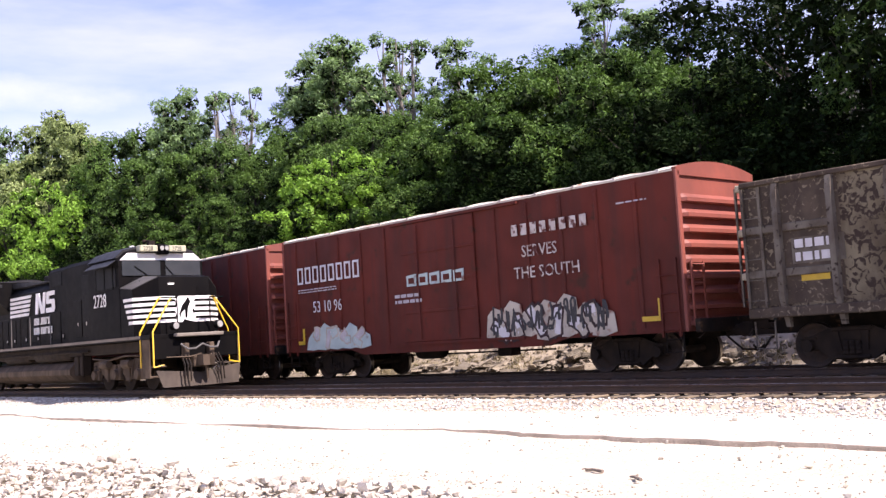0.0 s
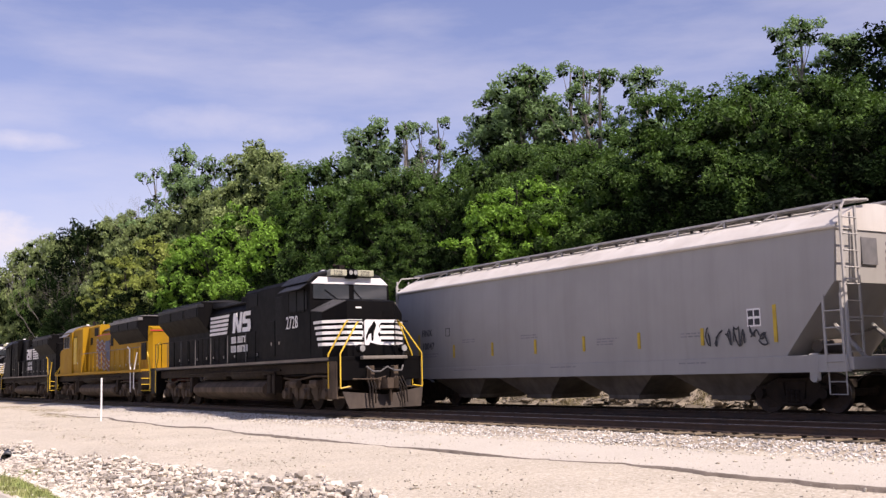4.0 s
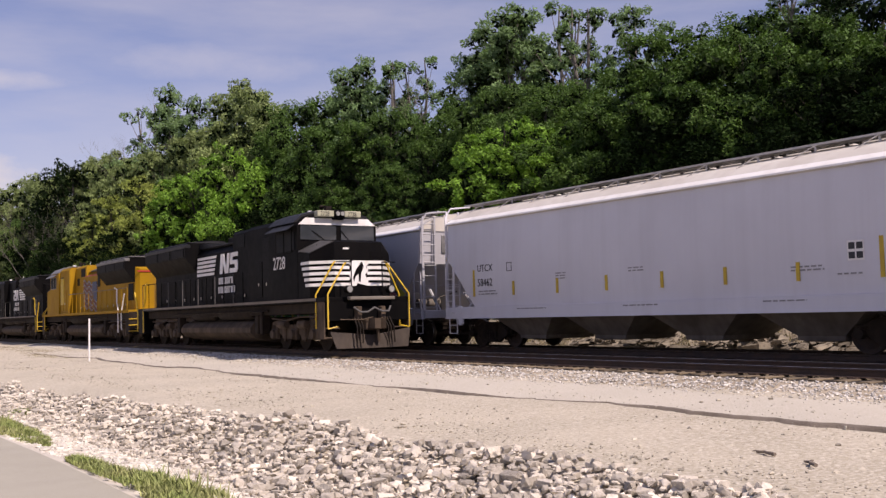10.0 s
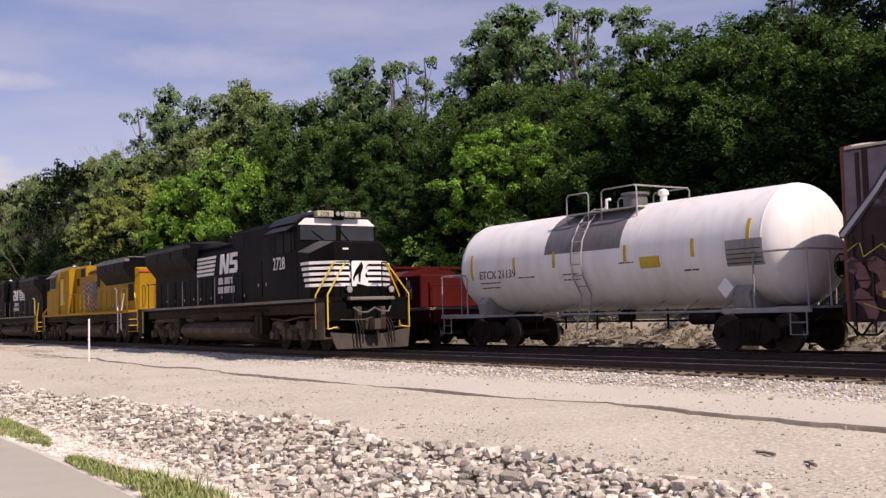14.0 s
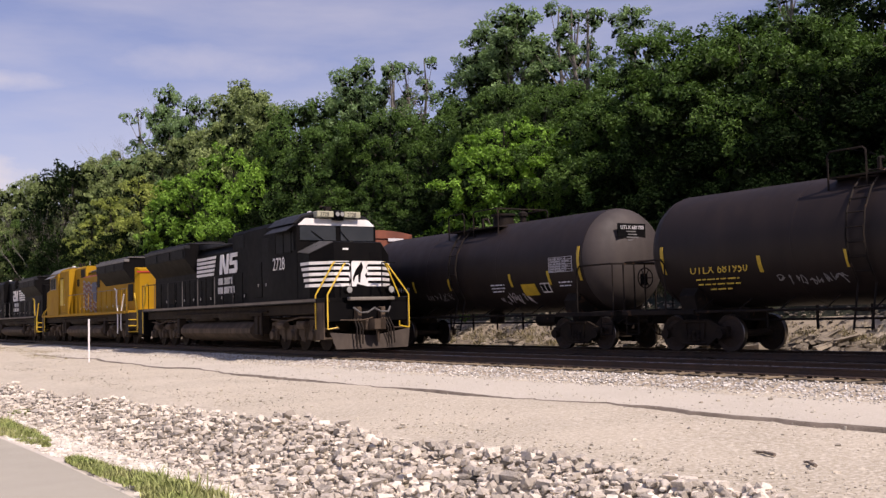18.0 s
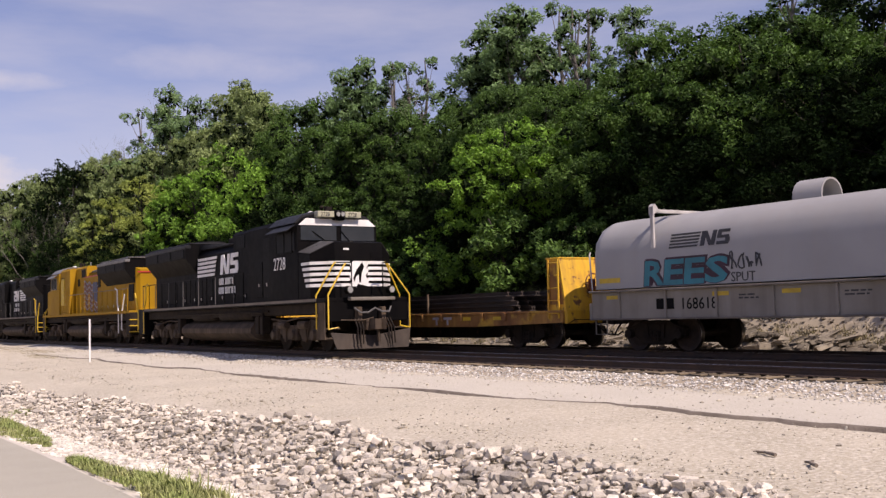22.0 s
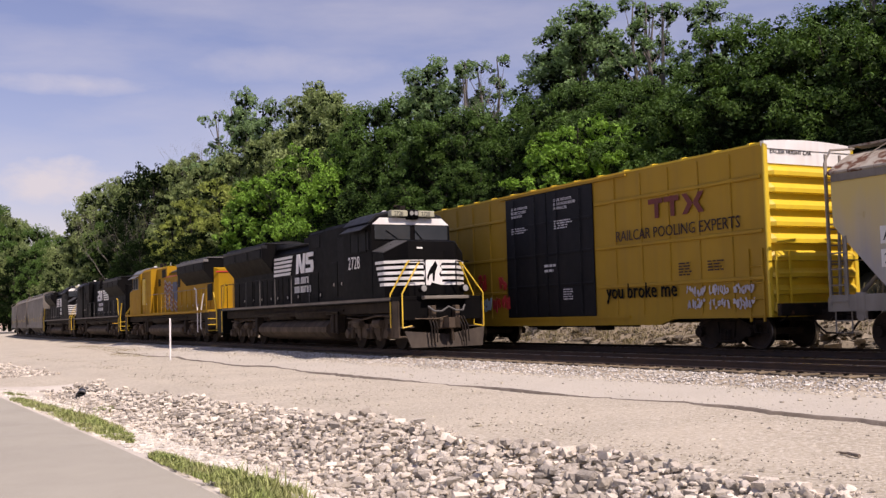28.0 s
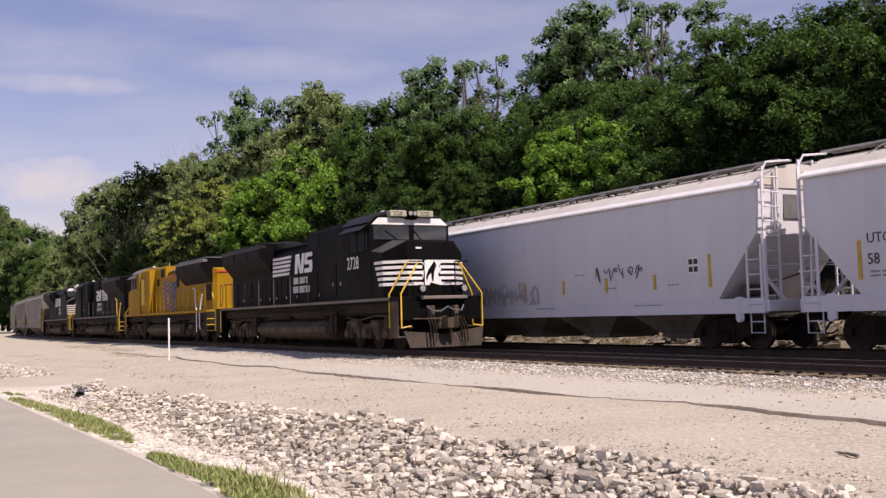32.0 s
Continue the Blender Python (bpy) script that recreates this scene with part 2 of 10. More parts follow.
surface("worn_white", (0.60, 0.56, 0.52), (0.42, 0.36, 0.32), 3, 0.65, spots=((0.11, 0.028, 0.02), 0.53, 5))
# paler than the red sides: the sun on the ends put into the paint
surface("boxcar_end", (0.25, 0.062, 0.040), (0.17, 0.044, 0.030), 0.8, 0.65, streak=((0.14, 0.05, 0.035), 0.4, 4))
surface("boxcar_dark", (0.026, 0.012, 0.012), (0.048, 0.024, 0.024), 0.7, 0.65, gloss=0.3, streak=((0.07, 0.045, 0.05), 0.35, 2.5))
surface("rust_end", (0.225, 0.068, 0.036), (0.15, 0.046, 0.026), 1, 0.75, streak=((0.08, 0.028, 0.018), 0.5, 4))
surface("galvanised", (0.58, 0.55, 0.50), (0.42, 0.38, 0.33), 1, 0.5, 0.3, spots=((0.25, 0.13, 0.07), 0.62, 2))
surface("gondola", (0.205, 0.172, 0.108), (0.085, 0.063, 0.036), 1.2, 0.8, bump=1.0, bscale=2.2, streak=((0.035, 0.019, 0.010), 0.70, 3.0), spots=((0.030, 0.016, 0.009), 0.495, 6.5, 1.1))
surface("gondola_dark", (0.085, 0.062, 0.042), (0.045, 0.030, 0.020), 1.5, 0.85, bump=0.6, bscale=6, spots=((0.20, 0.165, 0.11), 0.585, 7.5, 1.2), streak=((0.02, 0.012, 0.008), 0.5, 4))
# cream blotches put the end wall's sunlit patch into its rust
surface("gondola_rust", (0.16, 0.075, 0.032), (0.085, 0.038, 0.020), 1.3, 0.85, bump=0.5, bscale=9, spots=((0.62, 0.53, 0.30), 0.56, 2.6, 0.9), streak=((0.05, 0.022, 0.012), 0.5, 4))
surface("gondola_end", (0.47, 0.42, 0.31), (0.33, 0.285, 0.195), 1.6, 0.8, bump=0.4, bscale=14, spots=((0.055, 0.028, 0.014), 0.60, 4.2, 0.8), streak=((0.16, 0.09, 0.04), 0.45, 6))
surface("gondola_rib", (0.150, 0.130, 0.100), (0.070, 0.052, 0.036), 2, 0.85, streak=((0.2, 0.18, 0.155), 0.35, 6), spots=((0.03, 0.018, 0.012), 0.6, 9))
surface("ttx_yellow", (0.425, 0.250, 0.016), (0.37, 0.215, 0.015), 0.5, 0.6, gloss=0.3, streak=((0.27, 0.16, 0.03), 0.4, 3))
surface("brand_red", (0.16, 0.022, 0.014), (0.13, 0.02, 0.013), 2, 0.6)
# brighter than the sides: sunlight on ends and roof put into the yellow
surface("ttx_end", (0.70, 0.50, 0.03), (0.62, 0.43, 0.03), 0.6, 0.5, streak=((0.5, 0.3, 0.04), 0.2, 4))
surface("door_black", (0.003, 0.003, 0.0045), (0.006, 0.006, 0.008), 1.2, 0.6, streak=((0.025, 0.02, 0.02), 0.3, 4), gloss=0.25)
surface("bulkhead_yellow", (0.72, 0.45, 0.02), (0.60, 0.31, 0.02), 0.9, 0.6, spots=((0.18, 0.08, 0.03), 0.57, 5.5), streak=((0.30, 0.14, 0.035), 0.6, 5))
surface("flat_rust", (0.40, 0.20, 0.045), (0.22, 0.095, 0.030), 1.1, 0.8, bump=0.3, bscale=10, streak=((0.09, 0.038, 0.018), 0.65, 4), spots=((0.50, 0.29, 0.04), 0.58, 1.6))
surface("deck_wood", (0.13, 0.09, 0.06), (0.08, 0.06, 0.045), 2, 0.9, bump=0.4)
surface("load_rail", (0.034, 0.025, 0.020), (0.017, 0.013, 0.011), 2, 0.7, 0.0, rand=0.4, streak=((0.06, 0.032, 0.018), 0.4, 4))
surface("load_post", (0.15, 0.11, 0.07), (0.08, 0.055, 0.035), 3, 0.85)
surface("tank_white", (0.86, 0.845, 0.81), (0.79, 0.77, 0.73), 0.5, 0.4, streak=((0.5, 0.46, 0.4), 0.35, 3))
surface("tank_grey", (0.145, 0.135, 0.137), (0.115, 0.107, 0.108), 1, 0.6, streak=((0.24, 0.23, 0.22), 0.35, 5))
surface("tank_black", (0.015, 0.0105, 0.0095), (0.022, 0.0155, 0.014), 0.8, 0.55, streak=((0.040, 0.027, 0.021), 0.35, 3), gloss=0.25)
surface("tank_dusty", (0.042, 0.033, 0.030), (0.028, 0.022, 0.020), 0.9, 0.7, streak=((0.07, 0.055, 0.045), 0.4, 3))
surface("coil_red", (0.085, 0.0080, 0.0055), (0.062, 0.0062, 0.0045), 0.8, 0.7, gloss=0.08, streak=((0.045, 0.013, 0.011), 0.5, 4))
surface("coil_cover", (0.13, 0.020, 0.015), (0.10, 0.016, 0.013), 0.8, 0.6, streak=((0.12, 0.03, 0.025), 0.4, 4))
surface("coil_sill", (0.024, 0.0045, 0.0035), (0.032, 0.0065, 0.005), 0.9, 0.8, gloss=0.06, streak=((0.036, 0.020, 0.016), 0.4, 5))
surface("hood_grey", (0.345, 0.340, 0.332), (0.305, 0.30, 0.293), 0.6, 0.5, streak=((0.32, 0.29, 0.26), 0.3, 3))
surface("hood_tan", (0.485, 0.465, 0.375), (0.42, 0.40, 0.32), 0.6, 0.6, streak=((0.26, 0.22, 0.17), 0.5, 3))
surface("hood_dirty", (0.100, 0.098, 0.097), (0.078, 0.076, 0.075), 0.7, 0.7, streak=((0.19, 0.17, 0.145), 0.3, 4))
surface("hood_drab", (0.235, 0.218, 0.185), (0.195, 0.18, 0.152), 0.7, 0.7, streak=((0.13, 0.115, 0.095), 0.35, 4))
surface("lift_grey", (0.16, 0.15, 0.14), (0.10, 0.092, 0.082), 3, 0.6)
surface("sill_grey", (0.36, 0.35, 0.34), (0.25, 0.24, 0.23), 0.8, 0.6, streak=((0.12, 0.10, 0.085), 0.5, 4))
surface("sill_tan", (0.29, 0.265, 0.225), (0.215, 0.192, 0.16), 0.9, 0.7, streak=((0.16, 0.13, 0.10), 0.5, 4))
surface("sill_worn", (0.23, 0.205, 0.175), (0.16, 0.14, 0.115), 0.9, 0.7, streak=((0.09, 0.07, 0.05), 0.5, 5))
surface("ghost_paint", (0.36, 0.345, 0.36), (0.42, 0.41, 0.42), 2, 0.6)
surface("dim_print", (0.17, 0.165, 0.165), (0.12, 0.12, 0.12), 4, 0.6)
surface("sill_dirty", (0.19, 0.16, 0.13), (0.12, 0.10, 0.08), 0.9, 0.8, streak=((0.25, 0.21, 0.17), 0.35, 4))
surface("post_white", (0.80, 0.78, 0.77), (0.7, 0.68, 0.66), 3, 0.5, streak=((0.5, 0.46, 0.42), 0.3, 8))
surface("pipe_black", (0.012, 0.012, 0.013), (0.02, 0.02, 0.02), 3, 0.45)
surface("dead_wood", (0.22, 0.18, 0.14), (0.15, 0.12, 0.095), 4, 0.9, bump=0.4)
surface("bark", (0.055, 0.045, 0.035), (0.03, 0.025, 0.02), 3, 0.95, bump=0.8, bscale=18)
surface("bark_pale", (0.20, 0.18, 0.155), (0.12, 0.11, 0.095), 3, 0.95, bump=0.6, bscale=18)
surface("glass_side", (0.008, 0.009, 0.010), (0.014, 0.015, 0.016), 0.6, 0.55, gloss=0.06)
surface("glass_dark", (0.03, 0.035, 0.04), (0.05, 0.055, 0.06), 0.6, 0.12, coat=0.5)
surface("lens", (0.32, 0.32, 0.30), (0.26, 0.26, 0.25), 3, 0.12)
surface("g_green", (0.02, 0.16, 0.06), (0.03, 0.24, 0.10), 2, 0.6, fine=((0.30, 0.42, 0.05), 3.2))
surface("g_red", (0.55, 0.04, 0.035), (0.42, 0.03, 0.03), 2, 0.6)
surface("g_pink", (0.42, 0.07, 0.16), (0.30, 0.04, 0.13), 1.1, 0.6)
surface("g_salmon", (0.55, 0.24, 0.17), (0.45, 0.17, 0.14), 1.4, 0.6)
surface("g_plum", (0.05, 0.015, 0.035), (0.03, 0.012, 0.02), 2, 0.6)
surface("g_lime", (0.55, 0.52, 0.05), (0.45, 0.45, 0.05), 2, 0.6)
surface("g_lime_green", (0.13, 0.33, 0.06), (0.08, 0.24, 0.05), 2, 0.6)
surface("g_lilac", (0.20, 0.165, 0.195), (0.13, 0.105, 0.125), 2, 0.6, streak=((0.09, 0.07, 0.08), 0.5, 4))
surface("g_haze", (0.035, 0.022, 0.024), (0.05, 0.035, 0.038), 4, 0.65, spots=((0.13, 0.11, 0.13), 0.55, 6))
surface("g_pale_teal", (0.12, 0.27, 0.31), (0.09, 0.21, 0.25), 2, 0.6)
surface("g_faded", (0.22, 0.095, 0.085), (0.13, 0.06, 0.055), 3, 0.65, spots=((0.04, 0.02, 0.02), 0.56, 4))
surface("g_faded_grey", (0.16, 0.14, 0.13), (0.10, 0.085, 0.08), 3, 0.65)
surface("g_gold", (0.30, 0.17, 0.03), (0.22, 0.12, 0.03), 2, 0.6)
surface("g_teal", (0.02, 0.21, 0.26), (0.02, 0.15, 0.19), 2, 0.6)
surface("g_mint", (0.45, 0.56, 0.54), (0.36, 0.46, 0.46), 2, 0.6, spots=((0.2, 0.12, 0.1), 0.6, 3))
surface("g_bone", (0.52, 0.47, 0.38), (0.36, 0.32, 0.26), 2, 0.65, spots=((0.22, 0.09, 0.06), 0.58, 3))
surface("g_silver", (0.50, 0.47, 0.50), (0.40, 0.37, 0.40), 2, 0.45)
surface("g_white", (0.66, 0.65, 0.66), (0.55, 0.54, 0.55), 3, 0.6)
surface("grass", (0.20, 0.255, 0.065), (0.29, 0.30, 0.115), 2.2, 0.7, rand=0.45)
surface("bank_grass", (0.085, 0.115, 0.030), (0.12, 0.13, 0.045), 2.2, 0.8, rand=0.45)
# straw tone lowered to carry the shade over the slope
surface("dry_grass", (0.26, 0.215, 0.115), (0.165, 0.145, 0.062), 1.2, 0.8, rand=0.35)
leafage("leaf_mid", (0.112, 0.205, 0.042), (0.062, 0.120, 0.028), 0.20)
leafage("leaf_vine", (0.084, 0.160, 0.031), (0.036, 0.078, 0.018), 0.20)
leafage("leaf_bright", (0.200, 0.372, 0.048), (0.128, 0.252, 0.036), 0.25)
# near-black leaf: the shade low in the wood put into its colour
leafage("leaf_shaded", (0.010, 0.022, 0.006), (0.0045, 0.010, 0.003), 0.08, 0.03)
# dark fill for crowns: their inner shade put into the leaf colour
leafage("leaf_inner_shade", (0.014, 0.025, 0.008), (0.008, 0.015, 0.005), 0.03, 0.04)
leafage("leaf_olive", (0.245, 0.310, 0.122), (0.170, 0.226, 0.085), 0.22)
leafage("leaf_golden", (0.340, 0.395, 0.100), (0.245, 0.300, 0.072), 0.24)
leafage("leaf_cool", (0.205, 0.315, 0.135), (0.135, 0.222, 0.090), 0.24)


# ---- building helpers ----
class Geo:
    """A mesh in the making, out of boxes, tubes, prisms and turned shapes."""

    def __init__(self):
        self.v, self.f, self.cuts = [], [], []

    def add(self, v, f):
        k = len(self.v)
        self.cuts.append((k, len(self.f)))
        self.v += [tuple(p) for p in v]
        self.f += [tuple(i + k for i in q) for q in f]
        return self

    def box(self, x0, x1, y0, y1, z0, z1, c=0.0):
        if c <= 0:
            v = [(x, y, z) for z in (z0, z1) for y in (y0, y1) for x in (x0, x1)]
            return self.add(v, [(0, 2, 3, 1), (4, 5, 7, 6), (0, 1, 5, 4), (2, 6, 7, 3), (0, 4, 6, 2), (1, 3, 7, 5)])
        c = min(c, 0.45 * min(abs(x1 - x0), abs(y1 - y0), abs(z1 - z0)))
        p = [(x0 + c, y0 + c), (x1 - c, y0 + c), (x1 - c, y1 - c), (x0 + c, y1 - c)]
        q = [(x0 + c, y0), (x1 - c, y0), (x1, y0 + c), (x1, y1 - c), (x1 - c, y1), (x0 + c, y1), (x0, y1 - c), (x0, y0 + c)]
        v = [(*a, z0) for a in p] + [(*a, z0 + c) for a in q] + [(*a, z1 - c) for a in q] + [(*a, z1) for a in p]
        f = [(3, 2, 1, 0), (20, 21, 22, 23)]
        f += [(4 + i, 4 + (i + 1) % 8, 12 + (i + 1) % 8, 12 + i) for i in range(8)]
        f += [(0, 1, 5, 4), (1, 6, 5), (1, 2, 7, 6), (2, 8, 7), (2, 3, 9, 8), (3, 10, 9), (3, 0, 11, 10), (0, 4, 11)]
        f += [(12, 13, 21, 20), (13, 14, 21), (14, 15, 22, 21), (15, 16, 22), (16, 17, 23, 22), (17, 18, 23), (18, 19, 20, 23), (19, 12, 20)]
        return self.add(v, f)

    def tube(self, pts, r, n=6, r2=None):
        pts = [Vector(p) for p in pts]
        rings = []
        for i, p in enumerate(pts):
            d = (pts[min(i + 1, len(pts) - 1)] - pts[max(i - 1, 0)]).normalized()
            a = d.orthogonal().normalized() if i == 0 else (a - d * a.dot(d)).normalized()
            b = d.cross(a)
            s = r if r2 is None else r + (r2 - r) * i / max(1, len(pts) - 1)
            rings.append([p + (a * math.cos(6.2832 * k / n) + b * math.sin(6.2832 * k / n)) * s for k in range(n)])
        v = [q for ring in rings for q in ring]
        f = [(i * n + k, i * n + (k + 1) % n, (i + 1) * n + (k + 1) % n, (i + 1) * n + k) for i in range(len(pts) - 1) for k in range(n)]
        f += [tuple(range(n))[::-1], tuple((len(pts) - 1) * n + k for k in range(n))]
        return self.add(v, f)

    def turned(self, prof, n=24, axis="y", at=(0, 0, 0)):
        """prof: (radius, along) pairs, turned about an axis through at."""
        v, f = [], []
        for r, s in prof:
            for k in range(n):
                a, b = r * math.cos(6.283185 * k / n), r * math.sin(6.283185 * k / n)
                p = {"y": (a, s, b), "x": (s, a, b), "z": (a, b, s)}[axis]
                v.append(tuple(p[i] + at[i] for i in range(3)))
        m = len(prof)
        for i in range(m - 1):
            f += [(i * n + k, i * n + (k + 1) % n, (i + 1) * n + (k + 1) % n, (i + 1) * n + k) for k in range(n)]
        f += [tuple(range(n))[::-1], tuple((m - 1) * n + k for k in range(n))]
        return self.add(v, f)

    def prism(self, prof, axis, a, b):
        """A closed outline of two coordinates, drawn along an axis from a to b."""
        put = {"x": lambda p, s: (s, p[0], p[1]), "y": lambda p, s: (p[0], s, p[1]), "z": lambda p, s: (p[0], p[1], s)}[axis]
        n = len(prof)
        v = [put(p, a) for p in prof] + [put(p, b) for p in prof]
        f = [tuple(range(n))[::-1], tuple(range(n, 2 * n))] + [(k, (k + 1) % n, n + (k + 1) % n, n + k) for k in range(n)]
        return self.add(v, f)

    def loft(self, rings, caps=True):
        n = len(rings[0])
        v = [p for r in rings for p in r]
        f = [(i * n + k, i * n + (k + 1) % n, (i + 1) * n + (k + 1) % n, (i + 1) * n + k) for i in range(len(rings) - 1) for k in range(n)]
        if caps:
            f += [tuple(range(n))[::-1], tuple((len(rings) - 1) * n + k for k in range(n))]
        return self.add(v, f)

    def mesh(self, name, material, smooth=30):
        me = bpy.data.meshes.new(name)
        me.from_pydata(self.v, [], self.f)
        bm = bmesh.new()
        bm.from_mesh(me)
        bmesh.ops.recalc_face_normals(bm, faces=bm.faces)
        bm.to_mesh(me)
        bm.free()
        if smooth:
            me.polygons.foreach_set("use_smooth", [True] * len(me.polygons))
            me.set_sharp_from_angle(angle=radians(smooth))
        for m in material if isinstance(material, (list, tuple)) else [material]:
            me.materials.append(MATS[m] if isinstance(m, str) else m)
        return me


SINGLES = {"sprayed_letters", "sprayed_flash", "sprayed_crown", "nose_stripe", "corner_post", "nose_door", "end_brace", "lock_rod", "door_track", "hood_rib", "radiator_screen", "top_rail", "end_post", "nose_shoulder", "window_frame", "wiper", "air_hose", "sprayed_flame", "horn", "valve", "number_block"}


def part(name, geo, material, parent, label="", at=None):
    """Links a mesh as ONE object under a thing or a part."""
    me = geo if isinstance(geo, bpy.types.Mesh) else geo.mesh(name, material)
    if name in SINGLES and not isinstance(geo, bpy.types.Mesh) and len(geo.cuts) > 1:
        ends = geo.cuts[1:] + [(len(geo.v), len(geo.f))]
        for (a, b), (c, d) in zip(geo.cuts, ends):
            one = Geo()
            one.v, one.f = geo.v[a:c], [tuple(i - a for i in q) for q in geo.f[b:d]]
            ob = new(name, one.mesh(name, material))
            ob.parent = parent
            tagged(ob, label)
        return ob
    ob = new(name, me)
    ob.parent = parent
    if at is not None:
        ob.matrix_basis = at
    if name in ("lettering", "sprayed_highlights"):
        return tagged(ob, label, kind="stuff")
    return tagged(ob, label)


def thing(name, label, category, group="", at=None):
    ob = new(name)
    if at is not None:
        ob.matrix_basis = at
    return tagged(ob, label, category, group)




def words(text, size, material, parent, x, y, z, name="lettering", side=-1, face="side", squeeze=1.0, label=""):
    """Raised lettering. face side: reads along -y on the plane x (side -1); face front: reads along +x on the plane y, seen from -y. (y or x, z): its lower left."""
    cu = bpy.data.curves.new(name, "FONT")
    cu.body, cu.size, cu.extrude, cu.resolution_u = text, size, 0.004, 2
    tmp = bpy.data.objects.new(name, cu)
    scene.collection.objects.link(tmp)
    dg = bpy.context.evaluated_depsgraph_get()
    me = bpy.data.meshes.new_from_object(tmp.evaluated_get(dg))
    me.materials.clear()
    me.materials.append(MATS[material])
    bpy.data.objects.remove(tmp)
    if face == "side":
        m = Matrix(((0, 0, -1, x), (-squeeze, 0, 0, y), (0, 1, 0, z), (0, 0, 0, 1)))
    else:
        m = Matrix(((squeeze, 0, 0, x), (0, 0, -1, y), (0, 1, 0, z), (0, 0, 0, 1)))
    me.transform(m)
    ob = new(name, me)
    ob.parent = parent
    return tagged(ob, label)


def decal(geo, pts, x, t=0.004):
    geo.prism([(p[0], p[1]) for p in pts], "x", x - t, x + t)
    return geo


def bars(geo, y, z, w, rows, x, rnd, h=0.035, gap=0.075):
    """Small writing that cannot be read: rows of short bars; y is the left end, running to -y."""
    for i in range(rows):
        a = y
        stop = y - w * rnd.uniform(0.7, 1.0)
        while a > stop:
            b = a - rnd.uniform(0.08, 0.26)
            geo.box(x - 0.003, x + 0.003, max(b, stop), a, z - i * gap - h, z - i * gap)
            a = b - 0.05
    return geo

# ---- the ground, the tracks and the hill ----
A1, A2 = 16.34, 20.79
BEND_Y = [-4000, 26, 39, 50, 71, 95, 117, 135, 154, 172, 200, 250, 300, 350, 4000]
BEND_X = [0, 0, 0.55, 1.1, 1.55, 2.15, 3.2, 4.2, 5.6, 7.2, 11, 22, 38, 58, 1500]


def bend(y):
    """How far the tracks have turned aside at y."""
    return float(np.mean(np.interp([y - 8, y - 4, y, y + 4, y + 8], BEND_Y, BEND_X)))


def on_track(centre, y, half=7.0, z=0.0):
    """The pose of a vehicle on a track, resting on two points."""
    a, b = bend(y - half), bend(y + half)
    return pose(centre + (a + b) / 2, y, z, 0, 0, -math.degrees(math.atan2(b - a, 2 * half)))


def ditch(y):
    """1 along the ditch, 0 where the track to the crossing fills it."""
    return min(1.0, max(0.0, abs(y - 34.5) / 2.0 - 1.0))


LEVELS = [(-3000, -2), (-60, -0.8), (-6, -0.53), (3.15, -0.56), (3.25, -0.60), (3.6, -0.67), (4.3, -0.80), (5.0, -0.94), (5.4, -0.94), (6.05, -0.76), (6.9, -0.50), (7.5, -0.48),
          (9, -0.47), (11.2, -0.44), (12.5, -0.40), (14.1, -0.34), (14.45, -0.28), (14.98, -0.205), (15.25, -0.19), (17.7, -0.19), (18.6, -0.26), (19.5, -0.19),
          (22.1, -0.19), (22.9, -0.42), (24.0, -0.50), (24.9, -0.46), (25.6, 0.10), (26.4, 0.75), (27.2, 1.35), (28.5, 2.1), (31, 3.2), (36, 5.2), (44, 8.5), (60, 14), (110, 26), (3000, 60)]
LU, LZ = [a for a, b in LEVELS], [b for a, b in LEVELS]


def level(u, y):
    z = float(np.interp(u, LU, LZ))
    if 3.2 < u < 7.5:
        flat = -0.60 + 0.1 * (u - 3.2) / 4.3
        z = flat + (z - flat) * ditch(y)
    return z


def ground_x(u, y):
    edge = -0.12 * min(1.0, max(0.0, (13.0 - y) / 4.0)) * max(0.0, 1.0 - abs(u - 3.2) / 1.1)
    return u + edge + bend(y) * min(1.0, max(0.0, (u - 5.0) / 6.0))


